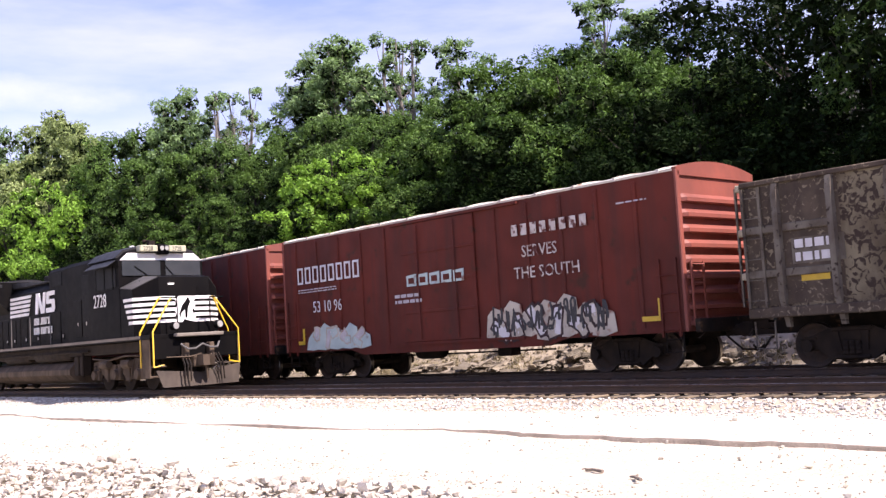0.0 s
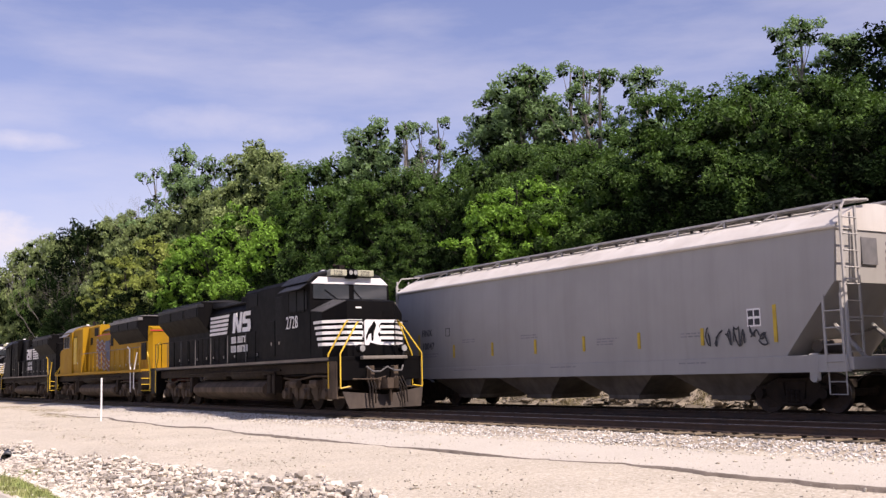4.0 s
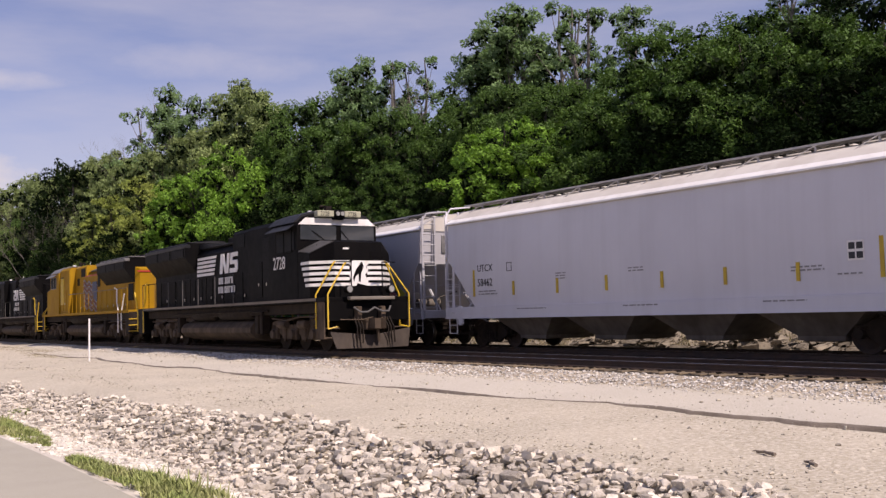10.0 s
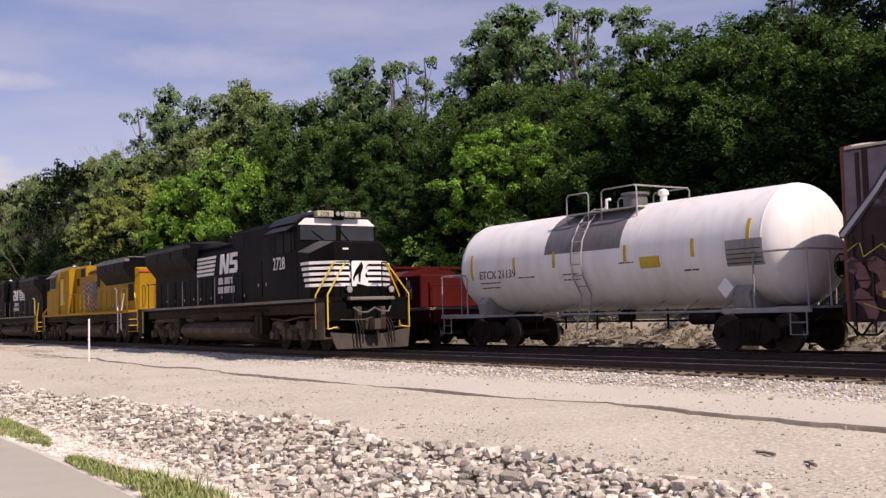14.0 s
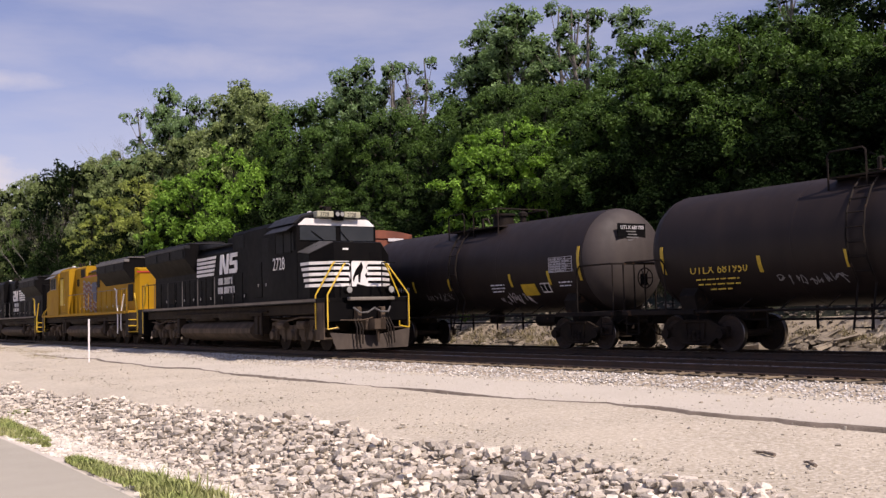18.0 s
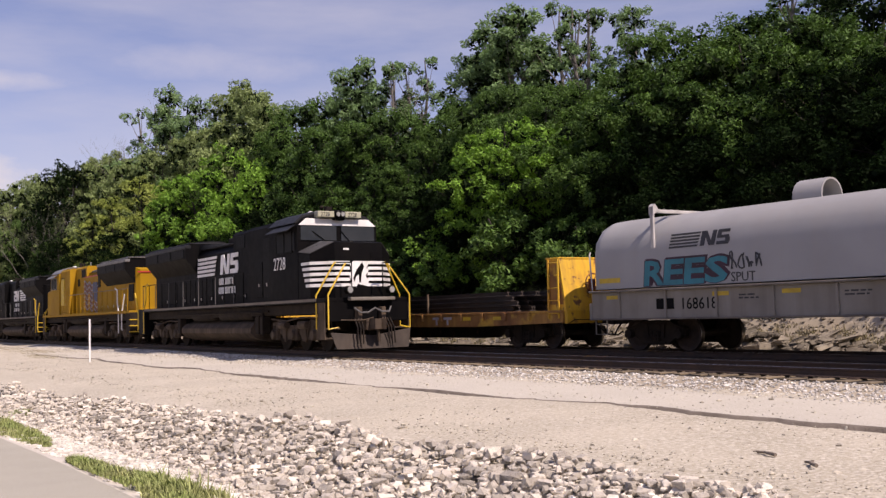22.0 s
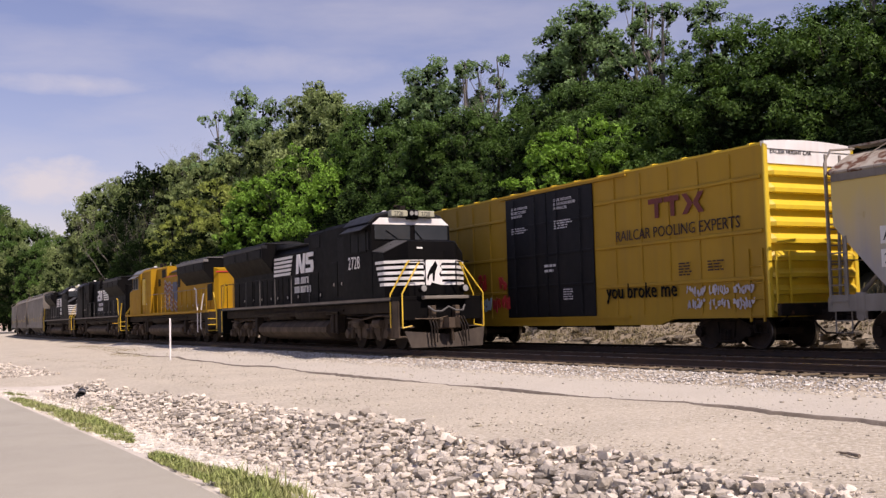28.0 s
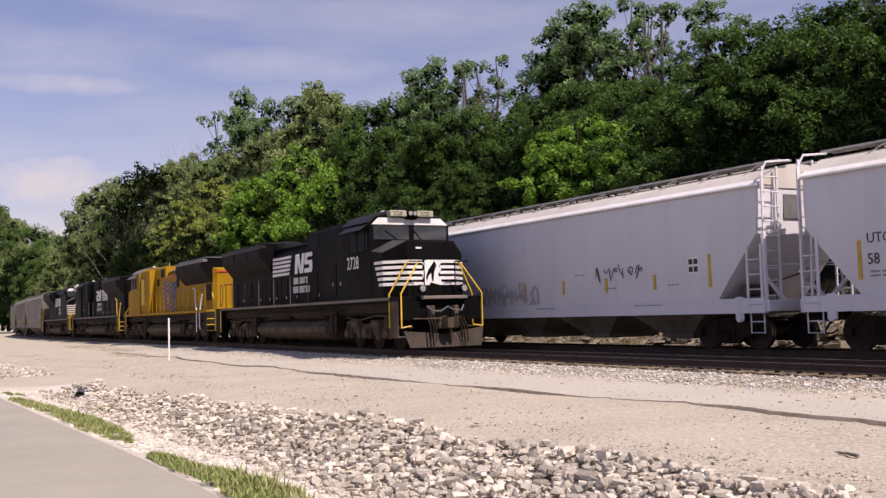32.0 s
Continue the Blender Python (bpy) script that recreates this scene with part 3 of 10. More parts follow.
def build_ground():
    us = sorted(set(LU + [0, 1.5, 2.5, 4.1, 5.0, 5.9, 7.0, 8, 10, 13.3, 16.3, 20.8, 24.8, 26, 29.5, 33.5, 40, 52, 80, 200, 600, -20, -200, -800]))
    ys = [-3000, -800, -320, -160, -80, -40, -20] + [i * 1.5 - 10 for i in range(0, 108)] + [160, 175, 190, 210, 230, 250, 300, 350, 420, 600, 1000, 3000]
    rnd = random.Random(3)
    v, f, mi = [], [], []
    for y in ys:
        for u in us:
            z = level(u, y)
            if 7.4 < u < 14.2 and -10 < y < 160:
                z += 0.035 * noise.noise((u * 0.5, y * 0.3, 0))
            if u > 26.0 and u < 60:
                z += 0.5 * noise.noise((u * 0.35, y * 0.25, 4)) * min(1, (u - 26) / 2)
            v.append((ground_x(u, y), y, z))
    w = len(us)
    for j in range(len(ys) - 1):
        for i in range(w - 1):
            f.append((j * w + i, j * w + i + 1, (j + 1) * w + i + 1, (j + 1) * w + i))
            u = (us[i] + us[i + 1]) / 2
            y = (ys[j] + ys[j + 1]) / 2
            if u < 3.2:
                k = 0 if u > -9 else 5
            elif u < 5.9:
                k = 1 if ditch(y) > 0.5 else 2
            elif u < 14.2:
                k = 2
            elif u < 15.1:
                k = 4
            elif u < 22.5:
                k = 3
            elif u < 26.6:
                k = 4
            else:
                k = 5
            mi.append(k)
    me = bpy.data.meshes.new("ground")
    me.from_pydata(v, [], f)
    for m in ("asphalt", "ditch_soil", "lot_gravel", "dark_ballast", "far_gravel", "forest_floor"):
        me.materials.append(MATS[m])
    me.polygons.foreach_set("material_index", mi)
    me.polygons.foreach_set("use_smooth", [True] * len(f))
    tagged(new("ground", me), "pale gravel ground between an asphalt road and the tracks", kind="structure")


build_ground()


def build_packed_layer():
    """The worn upper layer of the gravel, with a ragged broken edge."""
    v, f, mi = [], [], []
    ys = [2 + 0.16 * i for i in range(300)] + [50 + 0.8 * i for i in range(12)]
    for y in ys:
        e = 11.35 + 0.42 * noise.noise((y * 0.21, 0, 7)) + 0.16 * noise.noise((y * 0.9, 0, 2)) + 0.09 * noise.noise((y * 3.1, 0, 5)) + 0.05 * noise.noise((y * 7.3, 0, 9))
        t = 0.04 * min(1, max(0.4, 0.6 + 1.2 * noise.noise((y * 0.33, 3, 1))))
        fade = min(1, max(0, (59 - y) / 12))
        for k, (u, h) in enumerate(((e - 0.07 - 0.05 * noise.noise((y * 5, 1, 1)), -0.03), (e - 0.025, 0.012 + t * 0.35 * fade), (e + 0.02, 0.01 + t * fade), (e + 0.35, 0.012 + t * fade), (12.9, 0.035 * fade + 0.008), (14.25, -0.05))):
            v.append((ground_x(u, y), y, level(u, y) + h))
    for j in range(len(ys) - 1):
        for i in range(5):
            f.append((j * 6 + i, j * 6 + i + 1, (j + 1) * 6 + i + 1, (j + 1) * 6 + i))
            # faces of the broken edge get a dark material for their shade
            mi.append(1 if i < 2 else 0)
    me = bpy.data.meshes.new("gravel_layer")
    me.from_pydata(v, [], f)
    me.materials.append(MATS["packed_gravel"])
    me.materials.append(MATS["step_shade"])
    me.polygons.foreach_set("material_index", mi)
    me.polygons.foreach_set("use_smooth", [True] * len(f))
    tagged(new("pavement_gravel", me), "compacted pale gravel strip with a ragged broken edge", kind="structure")


build_packed_layer()


def build_rail(centre, side, name):
    prof = [(-0.075, -0.155), (0.075, -0.155), (0.075, -0.14), (0.012, -0.125), (0.012, -0.045), (0.036, -0.035), (0.036, -0.004), (0.028, 0), (-0.028, 0), (-0.036, -0.004), (-0.036, -0.035), (-0.012, -0.045), (-0.012, -0.125), (-0.075, -0.14)]
    ys = [-340, -100, 0] + [10 + 4 * i for i in range(70)] + [320, 380]
    g = Geo()
    g.loft([[(centre + side * 0.753 + p[0] + bend(y), y, p[1]) for p in prof] for y in ys])
    me = g.mesh(name, ["rail_side", "rail_top"])
    top = [1 if p.normal.z > 0.7 and p.center.z > -0.02 else 0 for p in me.polygons]
    me.polygons.foreach_set("material_index", top)
    return tagged(new(name, me), "steel rail with a polished head and rusty web", kind="structure")


for c, nm in ((A1, "siding_rail"), (A2, "main_rail")):
    for s in (-1, 1):
        build_rail(c, s, nm)


# ---- trees ----
def leaf_mesh(boughs, count, size, seed, flat=0.86):
    """Leaf blades on small tufts that sit on the upper side of each bough, and coarse inner blades that fill it,
    darkened as the crown's own shade. boughs: (place, radius).
    """
    r = np.random.RandomState(seed)
    tufts, radii, inner = [], [], []
    for c, rad in boughs:
        for k in range(max(4, int(5 + 2.2 * rad))):
            d = r.normal(size=3)
            d /= np.linalg.norm(d)
            d[2] = d[2] if d[2] > -0.45 else -0.6 * d[2]
            tufts.append(np.array(c) + d * rad * (0.72 + 0.34 * r.random_sample()) * np.array([1, 1, flat]))
            radii.append(rad * (0.20 + 0.34 * r.random_sample()))
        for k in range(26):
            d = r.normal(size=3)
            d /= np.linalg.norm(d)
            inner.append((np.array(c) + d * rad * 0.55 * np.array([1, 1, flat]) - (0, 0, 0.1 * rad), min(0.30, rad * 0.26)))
    tufts, radii = np.array(tufts), np.array(radii)
    w = radii ** 2
    pick = r.choice(len(tufts), count, p=w / w.sum())
    d = r.normal(size=(count, 3))
    d /= np.linalg.norm(d, axis=1)[:, None]
    p = tufts[pick] + d * np.array([1, 1, 0.85]) * (radii[pick] * (0.45 + 0.62 * r.random_sample(count) ** 0.5))[:, None]
    nrm = d * 0.6 + np.array([0, 0, 0.30]) + r.normal(size=(count, 3)) * 0.5
    s = size * (0.55 + 0.9 * r.random_sample(count))
    fill = np.array([q for q, k in inner])
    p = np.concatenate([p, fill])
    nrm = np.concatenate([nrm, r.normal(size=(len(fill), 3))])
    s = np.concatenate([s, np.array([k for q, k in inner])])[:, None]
    n = len(p)
    nrm /= np.linalg.norm(nrm, axis=1)[:, None]
    t = np.cross(nrm, r.normal(size=(n, 3)))
    t /= np.linalg.norm(t, axis=1)[:, None]
    b = np.cross(nrm, t)
    v = np.stack([p - t * s + b * s * 0.45, p - t * s * 0.6 - b * s * 0.55, p + t * s - nrm * s * 0.2], 1).reshape(-1, 3)
    me = bpy.data.meshes.new("crown")
    me.vertices.add(len(v))
    me.vertices.foreach_set("co", v.ravel())
    me.loops.add(n * 3)
    me.loops.foreach_set("vertex_index", np.arange(n * 3, dtype=np.int32))
    me.polygons.add(n)
    me.polygons.foreach_set("loop_start", np.arange(n, dtype=np.int32) * 3)
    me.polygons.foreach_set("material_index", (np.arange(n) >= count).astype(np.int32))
    me.update(calc_edges=True)
    me.validate()
    return me


def make_tree(label, category, height, spread, base, boughs, bough_r, leaves, size, leaf, seed, bark="bark", lean=0.0, shape=1.0, stems=1):
    """A tree: tapered trunk, limbs that reach the boughs, and a crown of leaf tufts. base: where the crown begins."""
    rnd = random.Random(seed)
    root = thing("tree", label, category, "woodland trees")
    trunk = Geo()
    tips = []
    for st in range(stems):
        ax = rnd.uniform(-0.5, 0.5) * spread * (0.3 if stems == 1 else 1.0)
        ay = rnd.uniform(-0.5, 0.5) * spread * (0.3 if stems == 1 else 1.0)
        hh = height * rnd.uniform(0.82, 1.0)
        spine = [Vector((ax * (i / 6) ** 1.3 + lean * i / 6 + rnd.uniform(-0.12, 0.12) * (i > 0), ay * (i / 6) ** 1.3 + rnd.uniform(-0.12, 0.12) * (i > 0), -0.4 + hh * 0.93 * i / 6)) for i in range(7)]
        trunk.tube(spine, 0.014 * height + 0.05, 7, 0.03)

        def along(q):
            k = min(5.999, max(0, q * 6))
            i = int(k)
            return spine[i].lerp(spine[i + 1], k - i)

        n = boughs // stems
        for c in range(n):
            q = base + (1 - base) * ((c + rnd.random()) / n)
            e = (q - base) / (1 - base)
            reach = spread * (math.sin(math.pi * (0.16 + 0.80 * e ** shape)) ** 0.8) * rnd.uniform(0.45, 1.05)
            a = c * 2.4 + rnd.uniform(-0.6, 0.6)
            o = along(max(0.1, q - 0.16))
            t = along(q) + Vector((math.cos(a) * reach, math.sin(a) * reach, rnd.uniform(-0.4, 0.4)))
            mid = o.lerp(t, 0.55) + Vector((0, 0, -0.12 * reach + rnd.uniform(-0.2, 0.2)))
            trunk.tube([o, mid, t], 0.007 * height * (1.15 - q) + 0.014, 4, 0.010)
            tips.append((tuple(t), bough_r * rnd.uniform(0.6, 1.25) * (1.12 - 0.40 * e)))
    part("trunk", trunk, bark, root)
    root["tall"] = max(v[2] for v in trunk.v)
    me = leaf_mesh(tips, leaves, size, seed)
    me.materials.append(MATS[leaf])
    me.materials.append(MATS["leaf_inner_shade"])
    root["tall"] = max(v.co.z for v in me.vertices)
    part("crown", me, None, root)
    return root


def make_bare(label, height, seed):
    """A dead tree: a trunk that forks into ever thinner branches."""
    rnd = random.Random(seed)
    root = thing("tree", label, "dead tree", "woodland trees")
    g = Geo()

    def grow(p, d, length, r, depth):
        pts = [p]
        for i in range(3):
            d = (d + Vector((rnd.gauss(0, 0.13), rnd.gauss(0, 0.13), rnd.gauss(0.05, 0.08)))).normalized()
            pts.append(pts[-1] + d * length / 3)
        g.tube(pts, r, 6 if depth > 3 else 4, r * 0.62)
        if depth == 0:
            return
        for i in range(3 if depth > 1 else 4):
            o = pts[1 + i % 3] if i else pts[3]
            a = rnd.uniform(0, 6.283)
            e = (d + Vector((math.cos(a), math.sin(a), 0.15)) * rnd.uniform(0.45, 0.95)).normalized()
            grow(o, e, length * rnd.uniform(0.5, 0.78), r * rnd.uniform(0.4, 0.6), depth - 1)

    grow(Vector((0, 0, -0.4)), Vector((0.04, 0, 1)), height * 0.42, height * 0.0062, 5)
    part("trunk", g, "bark_pale", root)
    root["tall"] = max(v[2] for v in g.v)
    return root


KINDS = {
    "broad": make_tree("broad deciduous tree in full green leaf on the slope", "tree", 11.5, 3.7, 0.14, 44, 1.25, 31000, 0.078, "leaf_mid", 11),
    "tall": make_tree("tall airy deciduous tree with open crown and pale limbs", "tree", 14.5, 2.7, 0.36, 40, 0.85, 17000, 0.080, "leaf_cool", 12, "bark_pale", 0.4),
    "cool": make_tree("tall grey-green deciduous tree with rounded upright crown", "tree", 14.5, 2.3, 0.26, 40, 1.0, 20000, 0.085, "leaf_cool", 26, "bark_pale"),
    "airy": make_tree("slender tree with sparse pale leaves and sky between", "tree", 14.0, 2.0, 0.34, 34, 0.72, 10500, 0.074, "leaf_cool", 13, "bark_pale", stems=2),
    "bright": make_tree("sunlit bright green tree with layered boughs", "tree", 8.5, 3.0, 0.06, 40, 0.98, 24000, 0.080, "leaf_bright", 14),
    "dark": make_tree("dense vine-covered tree, its shade put into dark leaf", "tree", 12.5, 4.0, 0.05, 44, 1.45, 17000, 0.115, "leaf_shaded", 15),
    "vine": make_tree("vine-covered deciduous tree with drooping green masses", "tree", 10.5, 3.5, 0.06, 46, 1.10, 31000, 0.075, "leaf_vine", 16),
    "olive": make_tree("olive green deciduous tree of the far woods", "tree", 12.0, 3.5, 0.12, 54, 1.10, 24000, 0.10, "leaf_olive", 17),
    "golden": make_tree("yellowish green tree with thin upright boughs", "tree", 11.0, 2.7, 0.08, 50, 0.85, 20000, 0.092, "leaf_golden", 27),
    "bush": make_tree("low leafy shrub at the foot of the woods", "shrub", 3.4, 1.7, 0.05, 18, 0.75, 8000, 0.078, "leaf_mid", 18, stems=3),
    "cedar": make_tree("conical evergreen cedar among broadleaf trees, leaf darkened for shade", "tree", 6.5, 1.8, 0.04, 40, 0.6, 13000, 0.075, "leaf_shaded", 19, shape=0.35),
    "bare": make_bare("bare dead tree with thin grey branches", 12.0, 20),
}
for k in KINDS.values():
    k.location = (80, -200, level(80, -200))
USED = set()


def set_tree(kind, x, y, z, top, rnd=random.Random(5)):
    """Sets a tree at x, y with its foot at z, grown to the height that brings its top to z = top."""
    src = KINDS[kind]
    s = max(0.4, (top - z) / src["tall"])
    m = pose(x, y, z, 0, 0, rnd.uniform(0, 360))
    if kind in USED:
        ob = copy_thing(src, m)
    else:
        USED.add(kind)
        ob = src
        ob.matrix_basis = m
    k = s ** 0.75 * rnd.uniform(0.95, 1.12)
    ob.scale = (k, k, s)
    return ob


def plant(kind, u, y, top):
    z = level(u, y) - 0.1
    return set_tree(kind, ground_x(u, y), y, z, top)


FOREST = [
    # the skyline and the front rows, from near to far
    ("tall", 37, 28.2, 15.9), ("tall", 38, 27.4, 15.1), ("broad", 36, 29.5, 14.2), ("vine", 32.5, 30.9, 13.1), ("vine", 33.5, 29.8, 13.2), ("broad", 34, 28.4, 12.8), ("vine", 33, 25.8, 12.3),
    ("vine", 33.5, 24.5, 12.1), ("broad", 34, 23.4, 11.7), ("dark", 37, 23.7, 14.8), ("vine", 33, 21.2, 10.9), ("vine", 32.6, 18.6, 10.6), ("tall", 38.5, 39.6, 17.1), ("airy", 37.5, 42.7, 18.1), ("airy", 38.5, 45.9, 19.1), ("cool", 37, 49.2, 19.9),
    ("cool", 38, 52.8, 20), ("cool", 38.5, 49.5, 19.9), ("bare", 36.5, 54.6, 18.6), ("airy", 39, 62.4, 19.9), ("airy", 38, 64, 19.9), ("cool", 37, 67.3, 20.8), ("cool", 38, 73, 21.3),
    ("broad", 36, 74.1, 18.8), ("broad", 37, 79.5, 19.2), ("olive", 38, 92.7, 24.3), ("olive", 38.5, 98.6, 24.9), ("olive", 37.5, 87.4, 21.8), ("cool", 39, 121.8, 29.9), ("cool", 38, 109.9, 26.2),
    ("airy", 39, 129.4, 29.3), ("bare", 38, 136.5, 31), ("broad", 34, 58.5, 14.9), ("vine", 34, 53.6, 13.6), ("vine", 33, 60.6, 14.2), ("vine", 33, 66.6, 14.8), ("broad", 35, 51.2, 14.3),
    ("broad", 34.5, 46.9, 14.1), ("broad", 34.5, 42.6, 13.5), ("broad", 34, 38.3, 12.3), ("broad", 34, 35.4, 12.7), ("bright", 30, 39.4, 10.6), ("bright", 30.3, 37.4, 9.7),
    ("bright", 29.6, 41.4, 9.5), ("vine", 30.8, 35.9, 9.7), ("vine", 31.2, 34.3, 10.5), ("vine", 31.5, 32.4, 10.8), ("vine", 31, 51.4, 10), ("vine", 31, 56.3, 9.9), ("dark", 31.5, 48.5, 9.3),
    ("vine", 31.2, 61.4, 11), ("dark", 31.5, 67.4, 11.8), ("bright", 31.5, 81.8, 16), ("bright", 31, 75.7, 13.9), ("bright", 30.8, 86.9, 14.8), ("bright", 30.5, 90.6, 13.2),
    ("olive", 36, 105.8, 21.3), ("olive", 36, 96.8, 20.7), ("olive", 36, 116.4, 21.4), ("olive", 35, 122.5, 21), ("golden", 32, 108.9, 16.7), ("golden", 31, 117, 15.4), ("golden", 31.5, 99, 14.8),
    ("golden", 30.5, 126.2, 14.4), ("olive", 38, 145.5, 25.3), ("olive", 38, 161.7, 26.7),
    # the wall of the wood above the ledge, its shade put into dark leaf
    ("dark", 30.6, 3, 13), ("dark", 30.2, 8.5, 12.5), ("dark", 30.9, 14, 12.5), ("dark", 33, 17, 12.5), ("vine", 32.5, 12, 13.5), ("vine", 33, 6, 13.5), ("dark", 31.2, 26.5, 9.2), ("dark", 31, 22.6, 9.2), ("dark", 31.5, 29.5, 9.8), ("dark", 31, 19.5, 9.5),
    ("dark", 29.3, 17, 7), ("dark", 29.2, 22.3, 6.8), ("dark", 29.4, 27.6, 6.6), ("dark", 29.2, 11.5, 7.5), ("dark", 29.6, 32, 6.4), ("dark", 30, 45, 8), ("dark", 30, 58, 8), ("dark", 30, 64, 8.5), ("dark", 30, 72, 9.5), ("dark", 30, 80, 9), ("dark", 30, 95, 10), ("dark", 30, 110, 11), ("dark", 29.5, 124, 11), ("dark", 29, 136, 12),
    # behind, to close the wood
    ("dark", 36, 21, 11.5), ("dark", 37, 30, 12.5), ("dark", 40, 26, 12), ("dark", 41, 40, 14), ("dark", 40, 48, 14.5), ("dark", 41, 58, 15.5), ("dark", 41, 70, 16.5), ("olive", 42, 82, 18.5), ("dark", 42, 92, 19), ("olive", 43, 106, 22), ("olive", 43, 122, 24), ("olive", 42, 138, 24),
    # out of view past the right edge, added to shade the near wood
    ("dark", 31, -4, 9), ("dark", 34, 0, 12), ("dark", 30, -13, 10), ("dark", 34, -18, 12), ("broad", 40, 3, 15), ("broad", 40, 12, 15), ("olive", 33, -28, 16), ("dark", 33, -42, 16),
]
for kind, u, y, top in FOREST:
    plant(kind, u, y, top)
# the woods along the bend, and the far hill that closes the view: x, y, top
FAR_WOODS = [
    ("olive", 37.5, 186, 23.6), ("olive", 38.3, 182, 25.6), ("olive", 39.7, 177, 25.9), ("olive", 41.1, 170, 25.5), ("olive", 42.4, 166, 25.3), ("dark", 42.1, 160, 25.9),
    ("olive", 44.5, 158, 26.8), ("olive", 35.8, 176, 17.3), ("broad", 36.8, 172, 18.3), ("bare", 36.3, 158, 20.3), ("bare", 37.6, 154, 19.5), ("bare", 34.9, 160, 19.2), ("olive", 37.2, 165, 17.6),
    ("broad", 39, 158, 15.7), ("golden", 40.7, 150, 17.5), ("golden", 39.1, 140, 13.4), ("golden", 41.6, 138, 17.9), ("golden", 37.6, 146, 12.3), ("olive", 35.3, 178, 13.7),
    ("dark", 35.5, 165, 12.8), ("dark", 37.3, 158, 11.5), ("broad", 38, 330, 38.8), ("olive", 41.2, 325, 35.1), ("olive", 46.4, 335, 33.5), ("broad", 48.2, 320, 30.7), ("olive", 54, 330, 30.1),
    ("broad", 56.1, 318, 28.5), ("broad", 36.6, 300, 25.2), ("olive", 40.2, 295, 24.1), ("broad", 43.2, 290, 22.2), ("olive", 48.5, 300, 23.8), ("dark", 36.1, 280, 17.9),
    ("broad", 39.4, 275, 16.2), ("olive", 49.8, 285, 21.2), ("broad", 33.1, 320, 37.9), ("olive", 30.7, 290, 24.3), ("broad", 28, 320, 36.9), ("broad", 58.1, 310, 26.2), ("olive", 45.2, 270, 18),
    ("dark", 48, 260, 17.4),
]
for kind, x, y, top in FAR_WOODS:
    set_tree(kind, x, y, 1.0, top)
br = random.Random(8)
# dark-leaved cedars along the near foot stand in for the wood's shade
for i in range(9):
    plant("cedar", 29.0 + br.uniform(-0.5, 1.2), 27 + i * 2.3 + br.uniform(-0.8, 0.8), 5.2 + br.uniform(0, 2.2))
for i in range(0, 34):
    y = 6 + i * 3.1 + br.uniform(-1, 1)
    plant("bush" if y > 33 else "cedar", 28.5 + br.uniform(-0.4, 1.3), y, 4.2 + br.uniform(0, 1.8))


def blades(name, label, spots, count, height, material, seed):
    """Grass as one object: bent blades in patches of (u, y, half width, half length, extra height)."""
    r = random.Random(seed)
    v, f = [], []
    for i in range(count):
        u0, y0, a, b, up = r.choice(spots)
        for _ in range(40):
            p, q = r.uniform(-1, 1), r.uniform(-1, 1)
            u, y = u0 + p * a, y0 + q * b
            if p * p + q * q < 1 and noise.noise((u * 3.7, y * 2.3, seed)) > r.uniform(-0.35, 0.35):
                break
        x, z = ground_x(u, y), level(u, y) + up - 0.02
        h = height * r.uniform(0.4, 1.1) * (1.15 - 0.6 * (p * p + q * q))
        an = r.uniform(0, 6.283)
        dx, dy = math.cos(an) * h * 0.6, math.sin(an) * h * 0.6
        w = (0.004 + 0.005 * r.random()) * (1.0 if height < 0.2 else 1.3 if height < 0.5 else 2.6)
        wx, wy = -math.sin(an) * w, math.cos(an) * w
        k = len(v)
        v += [(x - wx, y - wy, z), (x + wx, y + wy, z), (x + wx * 0.7 + dx * 0.4, y + wy * 0.7 + dy * 0.4, z + h * 0.6), (x - wx * 0.7 + dx * 0.4, y - wy * 0.7 + dy * 0.4, z + h * 0.6), (x + dx, y + dy, z + h)]
        f += [(k, k + 1, k + 2, k + 3), (k + 3, k + 2, k + 4)]
    me = bpy.data.meshes.new(name)
    me.from_pydata(v, [], f)
    me.materials.append(MATS[material])
    tagged(new(name, me), label, "grass", kind="stuff")


blades("grass", "green weeds along the asphalt edge", [(3.62, 25.6, 0.34, 1.6, 0.02), (3.72, 23.4, 0.46, 1.8, 0.03), (3.80, 21.2, 0.52, 1.8, 0.05), (3.78, 19.4, 0.50, 1.6, 0.05), (3.66, 17.6, 0.40, 1.2, 0.03), (3.6, 16.3, 0.22, 0.6, 0), (3.9, 29.6, 0.3, 0.35, 0), (3.45, 13.1, 0.16, 0.5, 0.02),
    (3.50, 12.5, 0.28, 0.7, 0.04), (3.55, 11.6, 0.38, 0.6, 0.06), (3.62, 10.9, 0.46, 0.55, 0.08), (3.62, 10.2, 0.46, 0.5, 0.08), (3.50, 9.6, 0.34, 0.4, 0.05), (5.2, 24.8, 0.28, 0.45, 0.05)], 19000, 0.115, "grass", 4)
blades("grass", "tall thin weeds standing in the verge", [(3.7, 10.6, 0.42, 0.7, 0.05), (3.75, 10.0, 0.36, 0.5, 0.05), (3.85, 20.6, 0.35, 1.4, 0.03)], 350, 0.26, "grass", 9)
